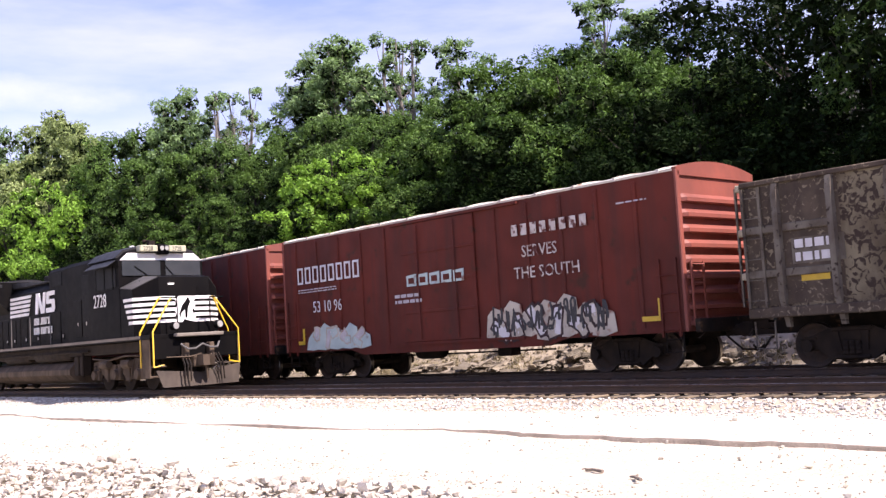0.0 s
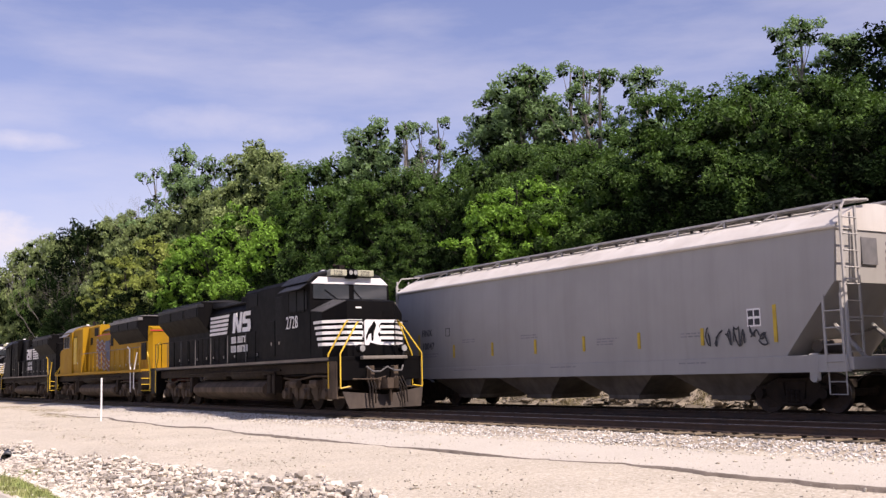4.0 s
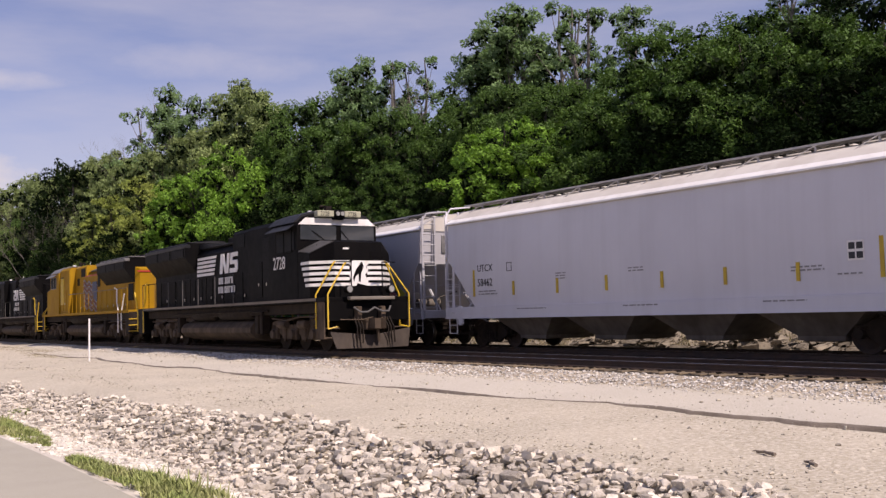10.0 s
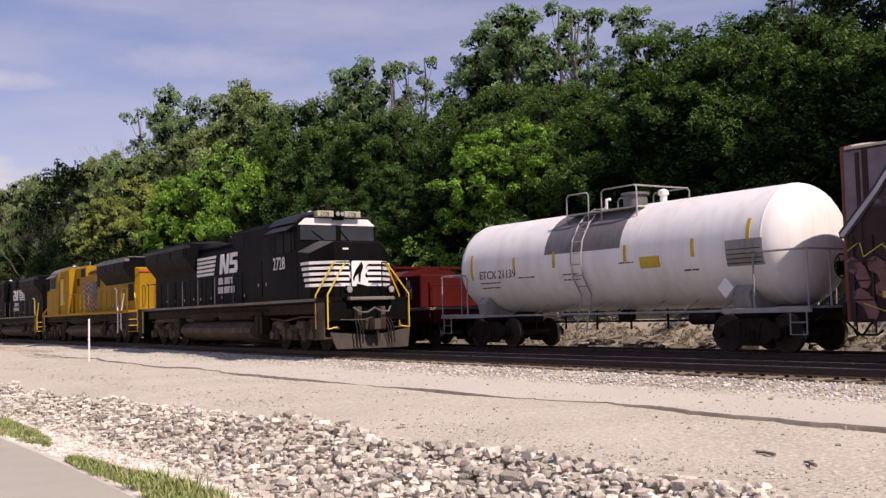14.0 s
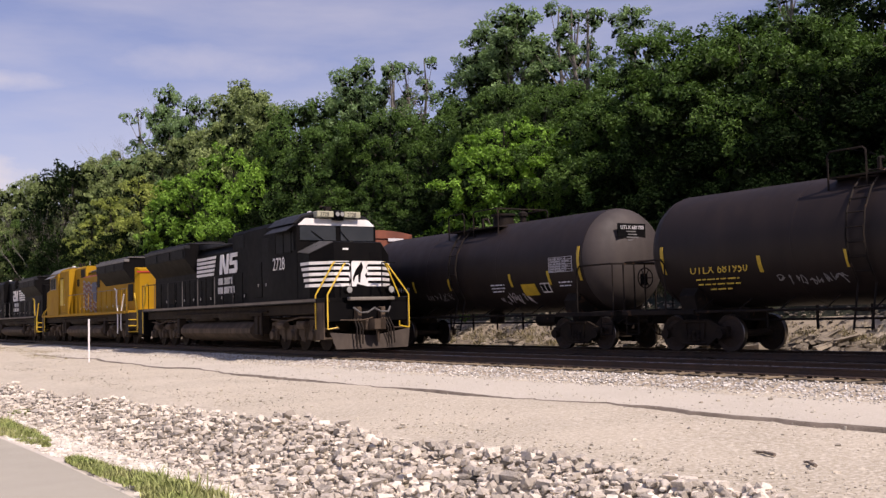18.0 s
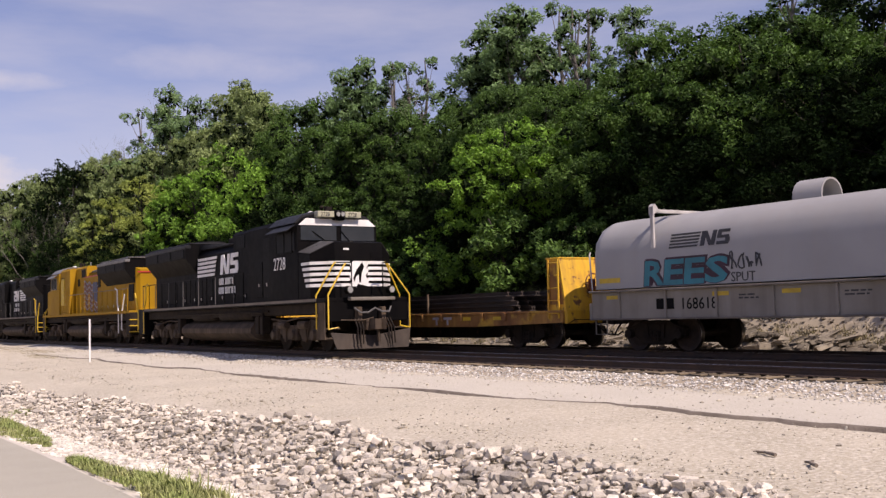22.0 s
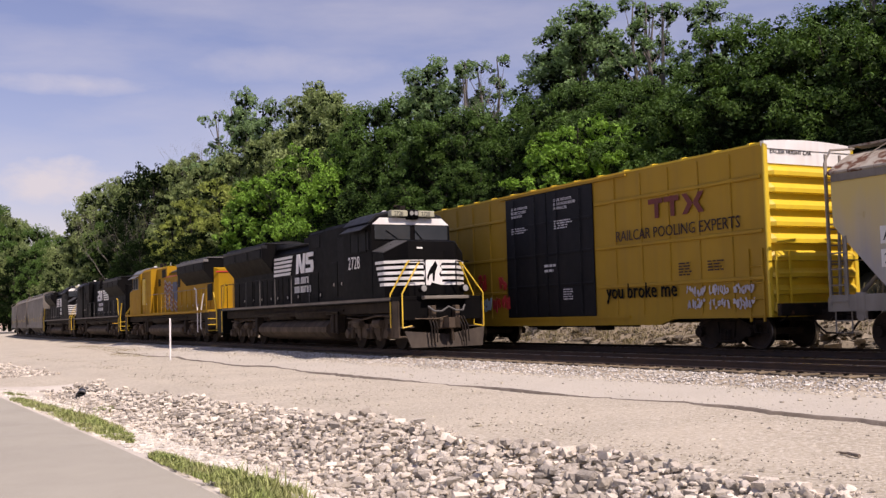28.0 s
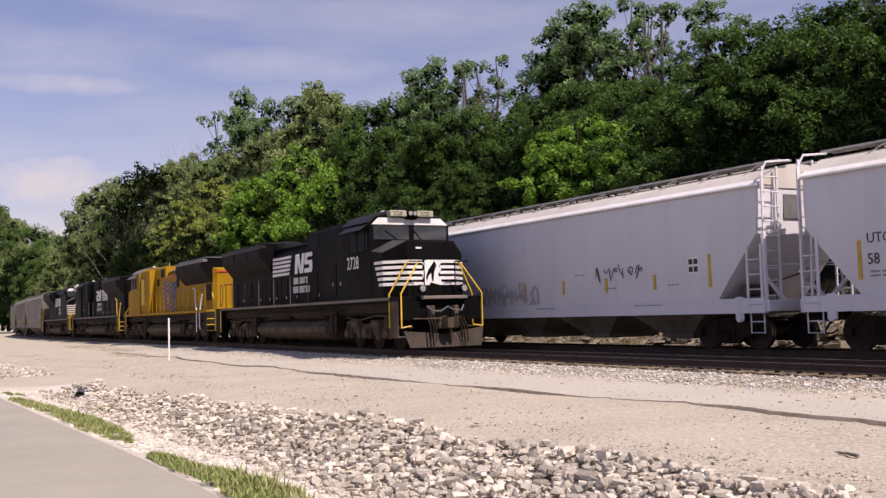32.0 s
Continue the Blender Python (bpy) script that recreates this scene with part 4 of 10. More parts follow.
blades("grass", "dry tufts of grass on the bank", [(27.6, 31.5, 0.7, 1.6, 0.1), (27.4, 34.5, 0.7, 1.5, 0.1), (27.8, 28, 0.6, 1.6, 0.1), (27.6, 20, 0.5, 2.2, 0), (27.6, 15, 0.5, 2.0, 0), (27.5, 40, 0.5, 2, 0), (27.5, 24, 0.5, 2.0, 0)], 4500, 0.38, "dry_grass", 5)
blades("grass", "fresh green grass on the bank", [(27.9, 30.5, 0.7, 1.2, 0.15), (28.0, 18, 0.6, 2.0, 0.1), (28.0, 26, 0.6, 2.0, 0.1), (28.0, 37, 0.6, 2.0, 0.1)], 4000, 0.40, "bank_grass", 6)

blades("grass", "short straw-coloured grass over the foot of the slope", [(25.4, 6 + 2.4 * i, 0.75, 1.9, 0.0) for i in range(22)], 30000, 0.20, "dry_grass", 12)
blades("grass", "thin dry grass on the gravel by the crossing", [(11.2, 52, 0.9, 5, 0.0), (12.0, 60, 1.2, 7.0, 0.0), (12.6, 72, 1.2, 9.0, 0.0)], 5000, 0.08, "dry_grass", 14)

# ---- rolling stock: running gear ----
WHEEL_R = 0.457
ROLLING = []     # (wheelset, place in its truck)
TRAIN = []       # (car, place along the train)
MESHES = {}


def shared(key, make):
    if key not in MESHES:
        MESHES[key] = make()
    return MESHES[key]


def wheelset_mesh():
    g = Geo()
    r = WHEEL_R
    for s in (-1, 1):
        a = 0.753 * s
        prof = [(0.09, a - 0.09), (0.10, a - 0.09), (0.13, a - 0.05), (0.34, a - 0.02), (0.40, a - 0.06), (r - 0.01, a - 0.065), (r, a - 0.05), (r + 0.004, a + 0.03), (r - 0.01, a + 0.065), (0.40, a + 0.06), (0.34, a + 0.01), (0.13, a + 0.05), (0.10, a + 0.09), (0.09, a + 0.09)]
        if s > 0:
            prof = [(p, 2 * a - q) for p, q in prof]
        g.turned(prof, 24, "x")
        for k in range(6):
            t = k * 1.0472
            y, z = math.cos(t) * 0.25, math.sin(t) * 0.25
            g.box(a + s * 0.005, a + s * 0.035, y - 0.025, y + 0.025, z - 0.025, z + 0.025)
    g.tube([(-1.08, 0, 0), (1.08, 0, 0)], 0.085, 10)
    me = g.mesh("wheelset", ["wheel_rust", "wheel_tread"])
    me.polygons.foreach_set("material_index", [1 if (p.center.y ** 2 + p.center.z ** 2) > 0.43 ** 2 else 0 for p in me.polygons])
    return me


def side_frame_mesh(base):
    g = Geo()
    b = base / 2
    out = [(-b - 0.18, 0.40), (-b - 0.18, 0.60), (-b + 0.1, 0.66), (-0.45, 0.80), (0.45, 0.80), (b - 0.1, 0.66), (b + 0.18, 0.60), (b + 0.18, 0.40), (b - 0.16, 0.38), (0.52, 0.24), (0.42, 0.17), (-0.42, 0.17), (-0.52, 0.24), (-b + 0.16, 0.38)]
    g.prism(out, "x", -0.05, 0.05)
    for s in (-1, 1):
        g.turned([(0.125, -0.16), (0.125, -0.05), (0.11, 0.0)], 12, "x", (-0.03, s * b, 0.457))
        g.prism([(s * 0.20, 0.34), (s * 0.26, 0.72), (s * 0.36, 0.72), (s * 0.32, 0.34)], "x", -0.09, -0.04)
        g.box(-0.09, 0.09, s * b - 0.16, s * b + 0.16, 0.56, 0.64, 0.02)
    for y in (-0.13, 0.0, 0.13):
        g.turned([(0.055, 0.26), (0.07, 0.28), (0.055, 0.33), (0.07, 0.38), (0.055, 0.43), (0.07, 0.48), (0.055, 0.53)], 8, "z", (-0.055, y, 0))
    g.box(-0.1, 0.06, -0.36, 0.36, 0.18, 0.25, 0.02)
    g.box(-0.08, 0.06, -0.42, 0.42, 0.72, 0.81, 0.02)
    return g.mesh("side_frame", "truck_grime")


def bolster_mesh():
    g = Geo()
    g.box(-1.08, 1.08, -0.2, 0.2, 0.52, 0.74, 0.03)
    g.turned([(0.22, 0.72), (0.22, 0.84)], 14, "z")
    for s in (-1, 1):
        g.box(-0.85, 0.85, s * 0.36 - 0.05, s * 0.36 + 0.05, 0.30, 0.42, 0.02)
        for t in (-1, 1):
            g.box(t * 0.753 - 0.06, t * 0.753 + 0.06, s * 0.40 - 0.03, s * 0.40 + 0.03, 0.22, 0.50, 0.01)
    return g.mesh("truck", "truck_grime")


def truck(car, y, axles=(-0.89, 0.89), base=1.78):
    tr = part("truck", shared("bolster", bolster_mesh), None, car, at=pose(0, y, 0))
    for s in (-1, 1):
        part("side_frame", shared("frame", lambda: side_frame_mesh(base)), None, tr, at=pose(s * 1.02, 0, 0, 0, 0, 0 if s < 0 else 180))
    for a in axles:
        w = part("wheelset", shared("wheels", wheelset_mesh), None, tr, at=pose(0, a, WHEEL_R))
        ROLLING.append((w, a))
    return tr


def coupler_mesh(s):
    g = Geo()
    g.box(-0.16, 0.16, min(0, s * 0.5), max(0, s * 0.5), 0.72, 0.98, 0.03)
    g.prism([(-0.17, s * 0.42), (-0.19, s * 0.72), (-0.05, s * 0.80), (0.02, s * 0.66), (0.12, s * 0.80), (0.19, s * 0.62), (0.14, s * 0.42)], "z", 0.70, 1.02)
    g.tube([(-0.35, s * 0.15, 0.75), (-0.36, s * 0.30, 0.62), (-0.30, s * 0.5, 0.42), (-0.12, s * 0.78, 0.40), (-0.05, s * 0.9, 0.5)], 0.025, 6)
    g.tube([(-1.45, s * 0.16, 0.72), (-1.2, s * 0.2, 0.86), (-0.3, s * 0.24, 0.84), (0, s * 0.5, 1.0)], 0.014, 5)
    return g.mesh("coupler", "truck_grime")


def running_gear(car, L, inset=1.95):
    for s in (-1, 1):
        truck(car, s * (L / 2 - inset))
        part("coupler", shared("coupler%d" % s, lambda: coupler_mesh(s)), None, car, at=pose(0, s * (L / 2 - 0.15), 0))


def ladder(x, y0, y1, z0, z1, step=0.36, r=0.016, flat=False):
    """A ladder in the plane x, between y0 and y1."""
    g = Geo()
    for y in (y0, y1):
        g.box(x - 0.02, x + 0.02, y - 0.028, y + 0.028, z0, z1)
    z = z0 + 0.15
    while z < z1 - 0.05:
        g.tube([(x - 0.03, y0, z), (x - 0.03, y1, z)], r, 5)
        z += step
    return g


def end_ladder(y, x0, x1, z0, z1, out, step=0.36):
    """A ladder on an end face at y; out: -1 or 1, the way it faces."""
    g = Geo()
    for x in (x0, x1):
        g.box(x - 0.028, x + 0.028, y - 0.02, y + 0.02, z0, z1)
    z = z0 + 0.15
    while z < z1 - 0.05:
        g.tube([(x0, y + out * 0.03, z), (x1, y + out * 0.03, z)], 0.016, 5)
        z += step
    return g


def brake_wheel(y, x, z, out):
    g = Geo()
    n = 18
    g.loft([[(x + (0.27 + 0.02 * math.cos(b)) * math.cos(a), y + out * (0.1 + 0.02 * math.sin(b)), z + (0.27 + 0.02 * math.cos(b)) * math.sin(a)) for b in (0, 1.57, 3.14, 4.71)] for a in [6.2832 * k / n for k in range(n + 1)]], False)
    for k in range(6):
        a = k * 1.047
        g.tube([(x, y + out * 0.09, z), (x + 0.26 * math.cos(a), y + out * 0.1, z + 0.26 * math.sin(a))], 0.014, 5)
    g.box(x - 0.12, x + 0.12, min(y, y + out * 0.09), max(y, y + out * 0.09), z - 0.2, z + 0.12, 0.03)
    return g


def step_iron(car, y, material="steel_dark", x=-1.48):
    g = Geo()
    g.tube([(x, y - 0.22, 1.0), (x, y - 0.22, 0.45), (x, y + 0.22, 0.45), (x, y + 0.22, 1.0)], 0.02, 5)
    g.tube([(x, y - 0.22, 0.72), (x, y + 0.22, 0.72)], 0.016, 5)
    part("sill_step", g, material, car)


def bubble_writing(car, x, y, z, w, h, n, fills, edge, seed, flame=None):
    """Sprayed lettering that cannot be read: fat leaning strokes with an edge round them; y is the left end."""
    r = random.Random(seed)
    step = w / n
    back, front, hi = Geo(), [Geo() for _ in fills], Geo()

    def stroke(g, a, b, c, d, width, t):
        dy, dz = c - a, d - b
        q = math.hypot(dy, dz) or 1
        uy, uz = dy / q, dz / q
        a, b, c, d = a - uy * width * 0.45, b - uz * width * 0.45, c + uy * width * 0.45, d + uz * width * 0.45
        k0, k1 = width * r.uniform(0.42, 0.6), width * r.uniform(0.42, 0.6)
        decal(g, [(a - uz * k0, b + uy * k0), (c - uz * k1, d + uy * k1), (c + uy * k1 * 0.3, d + uz * k1 * 0.3), (c + uz * k1, d - uy * k1), (a + uz * k0, b - uy * k0)], x, t)

    m = 0
    for i in range(n):
        hh = h * r.uniform(0.8, 1.0)
        lean = r.uniform(-0.15, 0.15) * h
        knots = [(r.uniform(0, 1), r.uniform(0, 1)) for _ in range(4)]
        for (a, b), (c, d) in ((knots[0], knots[1]), (knots[1], knots[2]), (knots[3], knots[0])):
            ya, yc = y - step * (i + 0.1 + 0.8 * a) - lean * b, y - step * (i + 0.1 + 0.8 * c) - lean * d
            za, zc = z + 0.12 * h + hh * 0.8 * max(0.05, min(1.0, b)), z + 0.12 * h + hh * 0.8 * max(0.05, min(1.0, d))
            wd = h * r.uniform(0.24, 0.30)
            m += 1
            stroke(back, ya, za, yc, zc, wd * 1.55, 0.003 + 0.00005 * m)
            stroke(front[m % len(fills)], ya, za, yc, zc, wd, 0.008 + 0.00005 * m)
            e = r.uniform(0.2, 0.8)
            py, pz = ya + (yc - ya) * e, za + (zc - za) * e
            hi.prism([(py, pz + 0.05 * h), (py - 0.025 * h, pz), (py, pz - 0.05 * h), (py + 0.025 * h, pz)], "x", x - 0.014, x + 0.002)
    if flame:
        fl = Geo()
        q = y + 0.35
        k = 0
        while q > y - w - 0.45:
            ww = r.uniform(0.35, 0.6)
            top = z + h * r.uniform(0.95, 1.4)
            decal(fl, [(q + 0.1, z + h * 0.05), (q, z + h * 0.7), (q - ww * 0.18, z + h * 0.95), (q - ww * 0.22, top), (q - ww * 0.42, top - 0.1 * h), (q - ww * 0.5, z + h * 0.95), (q - ww * 0.7, top - 0.05 * h), (q - ww * 0.9, z + h * 0.9), (q - ww, z + h * 0.5), (q - ww - 0.1, z + h * 0.05)], x, 0.001 + 0.0001 * k)
            q -= ww * 0.8
            k += 1
        part("sprayed_flame", fl, flame, car)
    part("sprayed_edge", back, edge, car)
    for g, mm in zip(front, fills):
        if g.v:
            part("sprayed_letters", g, mm, car)
    part("sprayed_highlights", hi, "g_white" if edge != "g_white" else "g_plum", car)


def scrawl(car, x, y, z, w, h, n, material, seed, r=0.018, shell=None):
    """A thin sprayed tag that cannot be read."""
    rr = random.Random(seed)
    g = Geo()
    for i in range(n):
        a = y - w * (i + 0.1) / n
        s = w / n
        pts = [(x, a - s * rr.uniform(0, 1.1), z + h * rr.uniform(0, 1)) for _ in range(rr.randint(4, 6))]
        smooth = []
        for j in range(len(pts) - 1):
            p, q = Vector(pts[j]), Vector(pts[j + 1])
            for e in (0, 0.33, 0.66):
                v = p.lerp(q, e)
                v.z += 0.12 * h * math.sin(e * 3.14) * (-1 if j % 2 else 1)
                smooth.append(v)
        smooth.append(Vector(pts[-1]))
        g.tube(smooth, r * 1.2, 5)
    g.v = [(x - 0.008 + (p[0] - x) * 0.35, p[1], p[2]) for p in g.v]
    if shell:
        g.v = [(p[0] - x - math.sqrt(max(0.01, shell[0] ** 2 - (p[2] - shell[1]) ** 2)), p[1], p[2]) for p in g.v]
    part("sprayed_tag", g, material, car)


def sprayed_word(car, text, x, y, z, w, h, layers, lean=0.0):
    """Sprayed fat letters, one behind the other; y is the left end. layers: (swelling, material, sunk below, drop to the right and down)."""
    for k, (fat, material, slide) in enumerate(layers):
        pos = 0.0
        for ch in text:
            cu = bpy.data.curves.new("sprayed_letters", "FONT")
            cu.body, cu.size, cu.extrude, cu.resolution_u, cu.offset, cu.shear = ch, 1.0, 0.002, 2, fat, lean
            tmp = bpy.data.objects.new("sprayed_letters", cu)
            scene.collection.objects.link(tmp)
            me = bpy.data.meshes.new_from_object(tmp.evaluated_get(bpy.context.evaluated_depsgraph_get()))
            bpy.data.objects.remove(tmp)
            xs, ys = [v.co.x for v in me.vertices], [v.co.y for v in me.vertices]
            step = w / len(text)
            kx = (step * (1.02 + 1.3 * fat)) / (max(xs) - min(xs))
            kz = (h * (1 + 1.2 * fat)) / (max(ys) - min(ys))
            for v in me.vertices:
                a, b, c = v.co
                v.co = (x + 0.0026 * k - c, y - pos - slide[0] - (a - (min(xs) + max(xs)) / 2) * kx - step / 2, z + slide[1] + (b - (min(ys) + max(ys)) / 2) * kz + h / 2)
            me.materials.clear()
            me.materials.append(MATS[material])
            ob = new("sprayed_letters", me)
            ob.parent = car
            tagged(ob)
            pos += step


def sprayed_flames(car, x, spots, material):
    """Licks of sprayed flame: (y, z, width, height)."""
    for k, (y, z, w, h) in enumerate(spots):
        g = Geo()
        for j, (a, top) in enumerate(((0.0, 0.72), (0.33, 1.0), (0.66, 0.82))):
            q = y - a * w
            decal(g, [(q + 0.05, z), (q - 0.02 * w, z + h * top * 0.6), (q - 0.10 * w, z + h * top), (q - 0.2 * w, z + h * top * 0.92), (q - 0.30 * w, z + h * top * 0.5), (q - 0.38 * w - 0.05, z)], x, 0.001 + 0.0002 * j)
        part("sprayed_flame", g, material, car)


def brand_blocks(car, x, y, z, widths, h, gap, material, label):
    """A brand name as plain upright frames in its colour."""
    for k, w in enumerate(widths):
        b = min(0.075, w * 0.22)
        g = Geo().box(x - 0.004, x + 0.004, y - b, y, z, z + h).box(x - 0.004, x + 0.004, y - w, y - w + b, z, z + h)
        g.box(x - 0.003, x + 0.003, y - w, y, z + h - b, z + h).box(x - 0.0025, x + 0.0025, y - w, y, z, z + b)
        part("brand_mark", g, material, car, label)
        y -= w + gap


def freight(name, label, front, rear):
    """An empty car whose ends lie at these places along the train."""
    car = thing(name, label, "freight car", "passing freight train")
    TRAIN.append((car, (front + rear) / 2, front - rear))
    return car, front - rear


# ---- covered hoppers ----
def hopper(front, rear, label, skin, roof="hopper_roof", sill=None, code="", number="", ink="ink", seed=1, marks=8, low=0.0):
    car, L = freight("covered_hopper", label, front, rear)
    rnd = random.Random(seed)
    sill = sill or skin
    worn = skin == "hopper_worn"
    board = "roof_rust" if worn else "grate"
    running_gear(car, L)
    hy = L / 2
    zs = [(1.22, 1.50, hy - 1.78), (1.75, 1.535, hy - 1.30), (2.3, 1.55, hy - 0.80), (2.85, 1.55, hy - 0.31), (3.5, 1.53, hy - 0.27), (4.02, 1.49, hy - 0.25)]
    g = Geo()
    k = len(zs)
    for s in (-1, 1):
        for z, x, y in zs:
            g.v.append((s * x, -y, z))
        for z, x, y in zs:
            g.v.append((s * x, y, z))
    for i in range(k - 1):
        g.f += [(i, i + 1, k + i + 1, k + i), (2 * k + i, 3 * k + i, 3 * k + i + 1, 2 * k + i + 1), (i, 2 * k + i, 2 * k + i + 1, i + 1), (k + i, k + i + 1, 3 * k + i + 1, 3 * k + i)]
    part("body", g, skin, car)
    # roof with its overhanging lip
    g = Geo()
    arch = [(-1.53, 4.00), (-1.55, 4.03), (-1.54, 4.06), (-1.36, 4.19), (-1.1, 4.36), (-0.8, 4.51), (-0.4, 4.60), (0, 4.62), (0.4, 4.60), (0.8, 4.51), (1.1, 4.36), (1.36, 4.19), (1.54, 4.06), (1.55, 4.03), (1.53, 4.00)]
    g.prism(arch, "y", -hy + 0.22, hy - 0.22)
    part("roof", g, roof, car)
    for s in (-1, 1):
        part("eave_strip", Geo().loft([[(s * 1.565, y, 4.03), (s * 1.555, y, 4.075), (s * 1.365, y, 4.20), (s * 1.36, y, 4.16)] for y in (-hy + 0.2, hy - 0.2)]), "tank_white" if skin in ("hopper_pale", "hopper_mid") else roof, car)
    y = -hy + 1.3
    while y < hy - 3.2:
        g = Geo().box(-0.30, 0.30, y, y + 1.9, 4.58, 4.66, 0.03)
        hatch = part("hatch", g, roof, car)
        for e in (0.1, 1.0, 1.8):
            part("clasp", Geo().box(-0.36, -0.28, y + e, y + e + 0.08, 4.59, 4.67), "hood_dirty", hatch)
        y += 2.05
    for s in (-1, 1):
        g = Geo()
        g.box(s * 0.56 - 0.21, s * 0.56 + 0.21, -hy + 0.2, hy - 0.2, 4.69, 4.705)
        y = -hy + 0.3
        while y < hy - 0.3:
            g.box(s * 0.56 - 0.21, s * 0.56 + 0.21, y, y + 0.04, 4.705, 4.715)
            y += 0.30
        g.box(s * 0.78 - 0.012, s * 0.78 + 0.012, -hy + 0.2, hy - 0.2, 4.67, 4.72)
        g.box(s * 0.34 - 0.012, s * 0.34 + 0.012, -hy + 0.2, hy - 0.2, 4.67, 4.72)
        rb = part("running_board", g, board, car)
        y = -hy + 0.75
        while y < hy - 0.5:
            q = Geo().box(s * 0.76 - 0.015, s * 0.76 + 0.015, y, y + 0.05, 4.48, 4.70).tube([(s * 1.0, y + 0.5, 4.40), (s * 0.78, y + 0.03, 4.67)], 0.014, 4)
            part("bracket", q, board, rb)
            y += 1.62
    # sills, end sheets and platforms
    for s in (-1, 1):
        g = Geo().box(s * 1.53 - 0.04, s * 1.53 + 0.04, -hy + 0.1, hy - 0.1, 0.95, 1.30, 0.012)
        g.box(s * 1.50 - 0.1, s * 1.50 + 0.06, -hy + 0.1, hy - 0.1, 0.93, 0.96)
        part("side_sill", g, sill, car)
    part("centre_sill", Geo().box(-0.33, 0.33, -hy + 0.3, hy - 0.3, 0.92, 1.12, 0.02), "hopper_bay", car)
    for s in (-1, 1):
        e = s * hy
        g = Geo()
        g.box(-1.5, 1.5, min(e, e - s * 0.16), max(e, e - s * 0.16), 0.96, 1.24, 0.02)
        g.box(-1.5, 1.5, min(e - s * 0.16, e - s * 1.0), max(e - s * 0.16, e - s * 1.0), 1.14, 1.18)
        part("end_platform", g, sill, car)
        g = Geo()
        for x in (-0.75, 0.75):
            g.tube([(x, e - s * 0.2, 1.2), (x * 0.9, e - s * 1.05, 2.0)], 0.05, 6)
            g.tube([(x * 1.8, e - s * 0.24, 1.2), (x * 1.8, e - s * 0.30, 2.84)], 0.04, 6)
        part("end_brace", g, sill, car)
        g = Geo()
        g.tube([(-1.5, e - s * 0.1, 1.2), (-1.5, e - s * 0.1, 4.30), (-1.3, e - s * 0.12, 4.60), (-0.5, e - s * 0.12, 4.68)], 0.028, 6)
        g.tube([(1.5, e - s * 0.1, 1.2), (1.5, e - s * 0.1, 4.30), (1.3, e - s * 0.12, 4.60), (0.5, e - s * 0.12, 4.68)], 0.028, 6)
        for z in (2.0, 2.9):
            g.tube([(-1.5, e - s * 0.1, z), (-0.95, e - s * 0.1, z)], 0.02, 5)
        part("corner_rail", g, sill, car)
        part("end_ladder", end_ladder(e - s * 0.1, -1.46, -0.98, 1.2, 4.5, s), sill, car)
        part("side_ladder", ladder(-1.56, e - s * 0.16, e - s * 0.62, 1.0, 2.6), sill, car)
        part("side_ladder", ladder(1.56, e - s * 0.16, e - s * 0.62, 1.0, 2.6), sill, car)
        g = Geo()
        g.tube([(-0.95, e - s * 0.1, 1.2), (-0.95, e - s * 0.1, 2.1), (1.5, e - s * 0.1, 2.1)], 0.018, 5)
        g.tube([(0.3, e - s * 0.1, 1.2), (0.3, e - s * 0.1, 2.1)], 0.018, 5)
        part("end_handrail", g, sill, car)
        part("end_mesh", Geo().box(-0.62, -0.08, min(e - s * 0.28, e - s * 0.24), max(e - s * 0.28, e - s * 0.24), 3.25, 3.85), "dim_print", car, "square panel of mesh on the end sheet")
        q = Geo()
        for i in range(5):
            q.box(0.25, 0.25 + 0.3 + 0.09 * (i % 3), min(e - s * 0.28, e - s * 0.25), max(e - s * 0.28, e - s * 0.25), 3.72 - 0.17 * i, 3.78 - 0.17 * i)
        part("lettering", q, "faint_ink", car)
        part("end_post", Geo().box(-0.95, -0.87, min(e - s * 0.28, e - s * 0.21), max(e - s * 0.28, e - s * 0.21), 2.85, 4.1), sill, car)
        step_iron(car, e - s * 0.42, sill)
        g = Geo()
        g.box(-1.58, -1.50, e - s * 0.95 - 0.14, e - s * 0.95 + 0.14, 0.74, 1.34, 0.03)
        g.turned([(0.09, -1.59), (0.09, -1.5)], 10, "x", (0, e - s * 0.95, 0.80))
        part("jacking_pad", g, sill, car)
    part("brake_wheel", brake_wheel(-hy + 0.35, 0.25, 2.05, -1), sill, car)
    g = Geo()
    g.turned([(0.15, -0.5), (0.16, 0.4)], 12, "x", (-0.6, -hy + 1.2, 1.5))
    g.tube([(-0.3, -hy + 0.9, 1.25), (-0.3, -hy + 1.0, 1.7), (0.2, -hy + 0.6, 1.9)], 0.03, 5)
    part("brake_cylinder", g, "hopper_bay", car)
    # discharge bays
    for y in (-(hy - 3.95), -(hy - 3.95) / 3, (hy - 3.95) / 3, hy - 3.95):
        g = Geo()
        t, b = (hy - 3.95) / 3 * 0.97, 0.62
        rect = lambda a, w, z: [(-w, y - a, z), (w, y - a, z), (w, y + a, z), (-w, y + a, z)]
        g.loft([rect(t, 1.42, 1.24), rect(t * 0.93, 1.40, 1.02), rect(b, 0.95, 0.40), rect(b, 0.95, 0.30)])
        g.box(-0.9, 0.9, y - 0.5, y + 0.5, 0.27, 0.36, 0.02)
        g.tube([(-0.95, y, 0.33), (0.95, y, 0.33)], 0.06, 8)
        part("discharge_bay", g, "hopper_bay", car)
    # marks
    X = -1.556
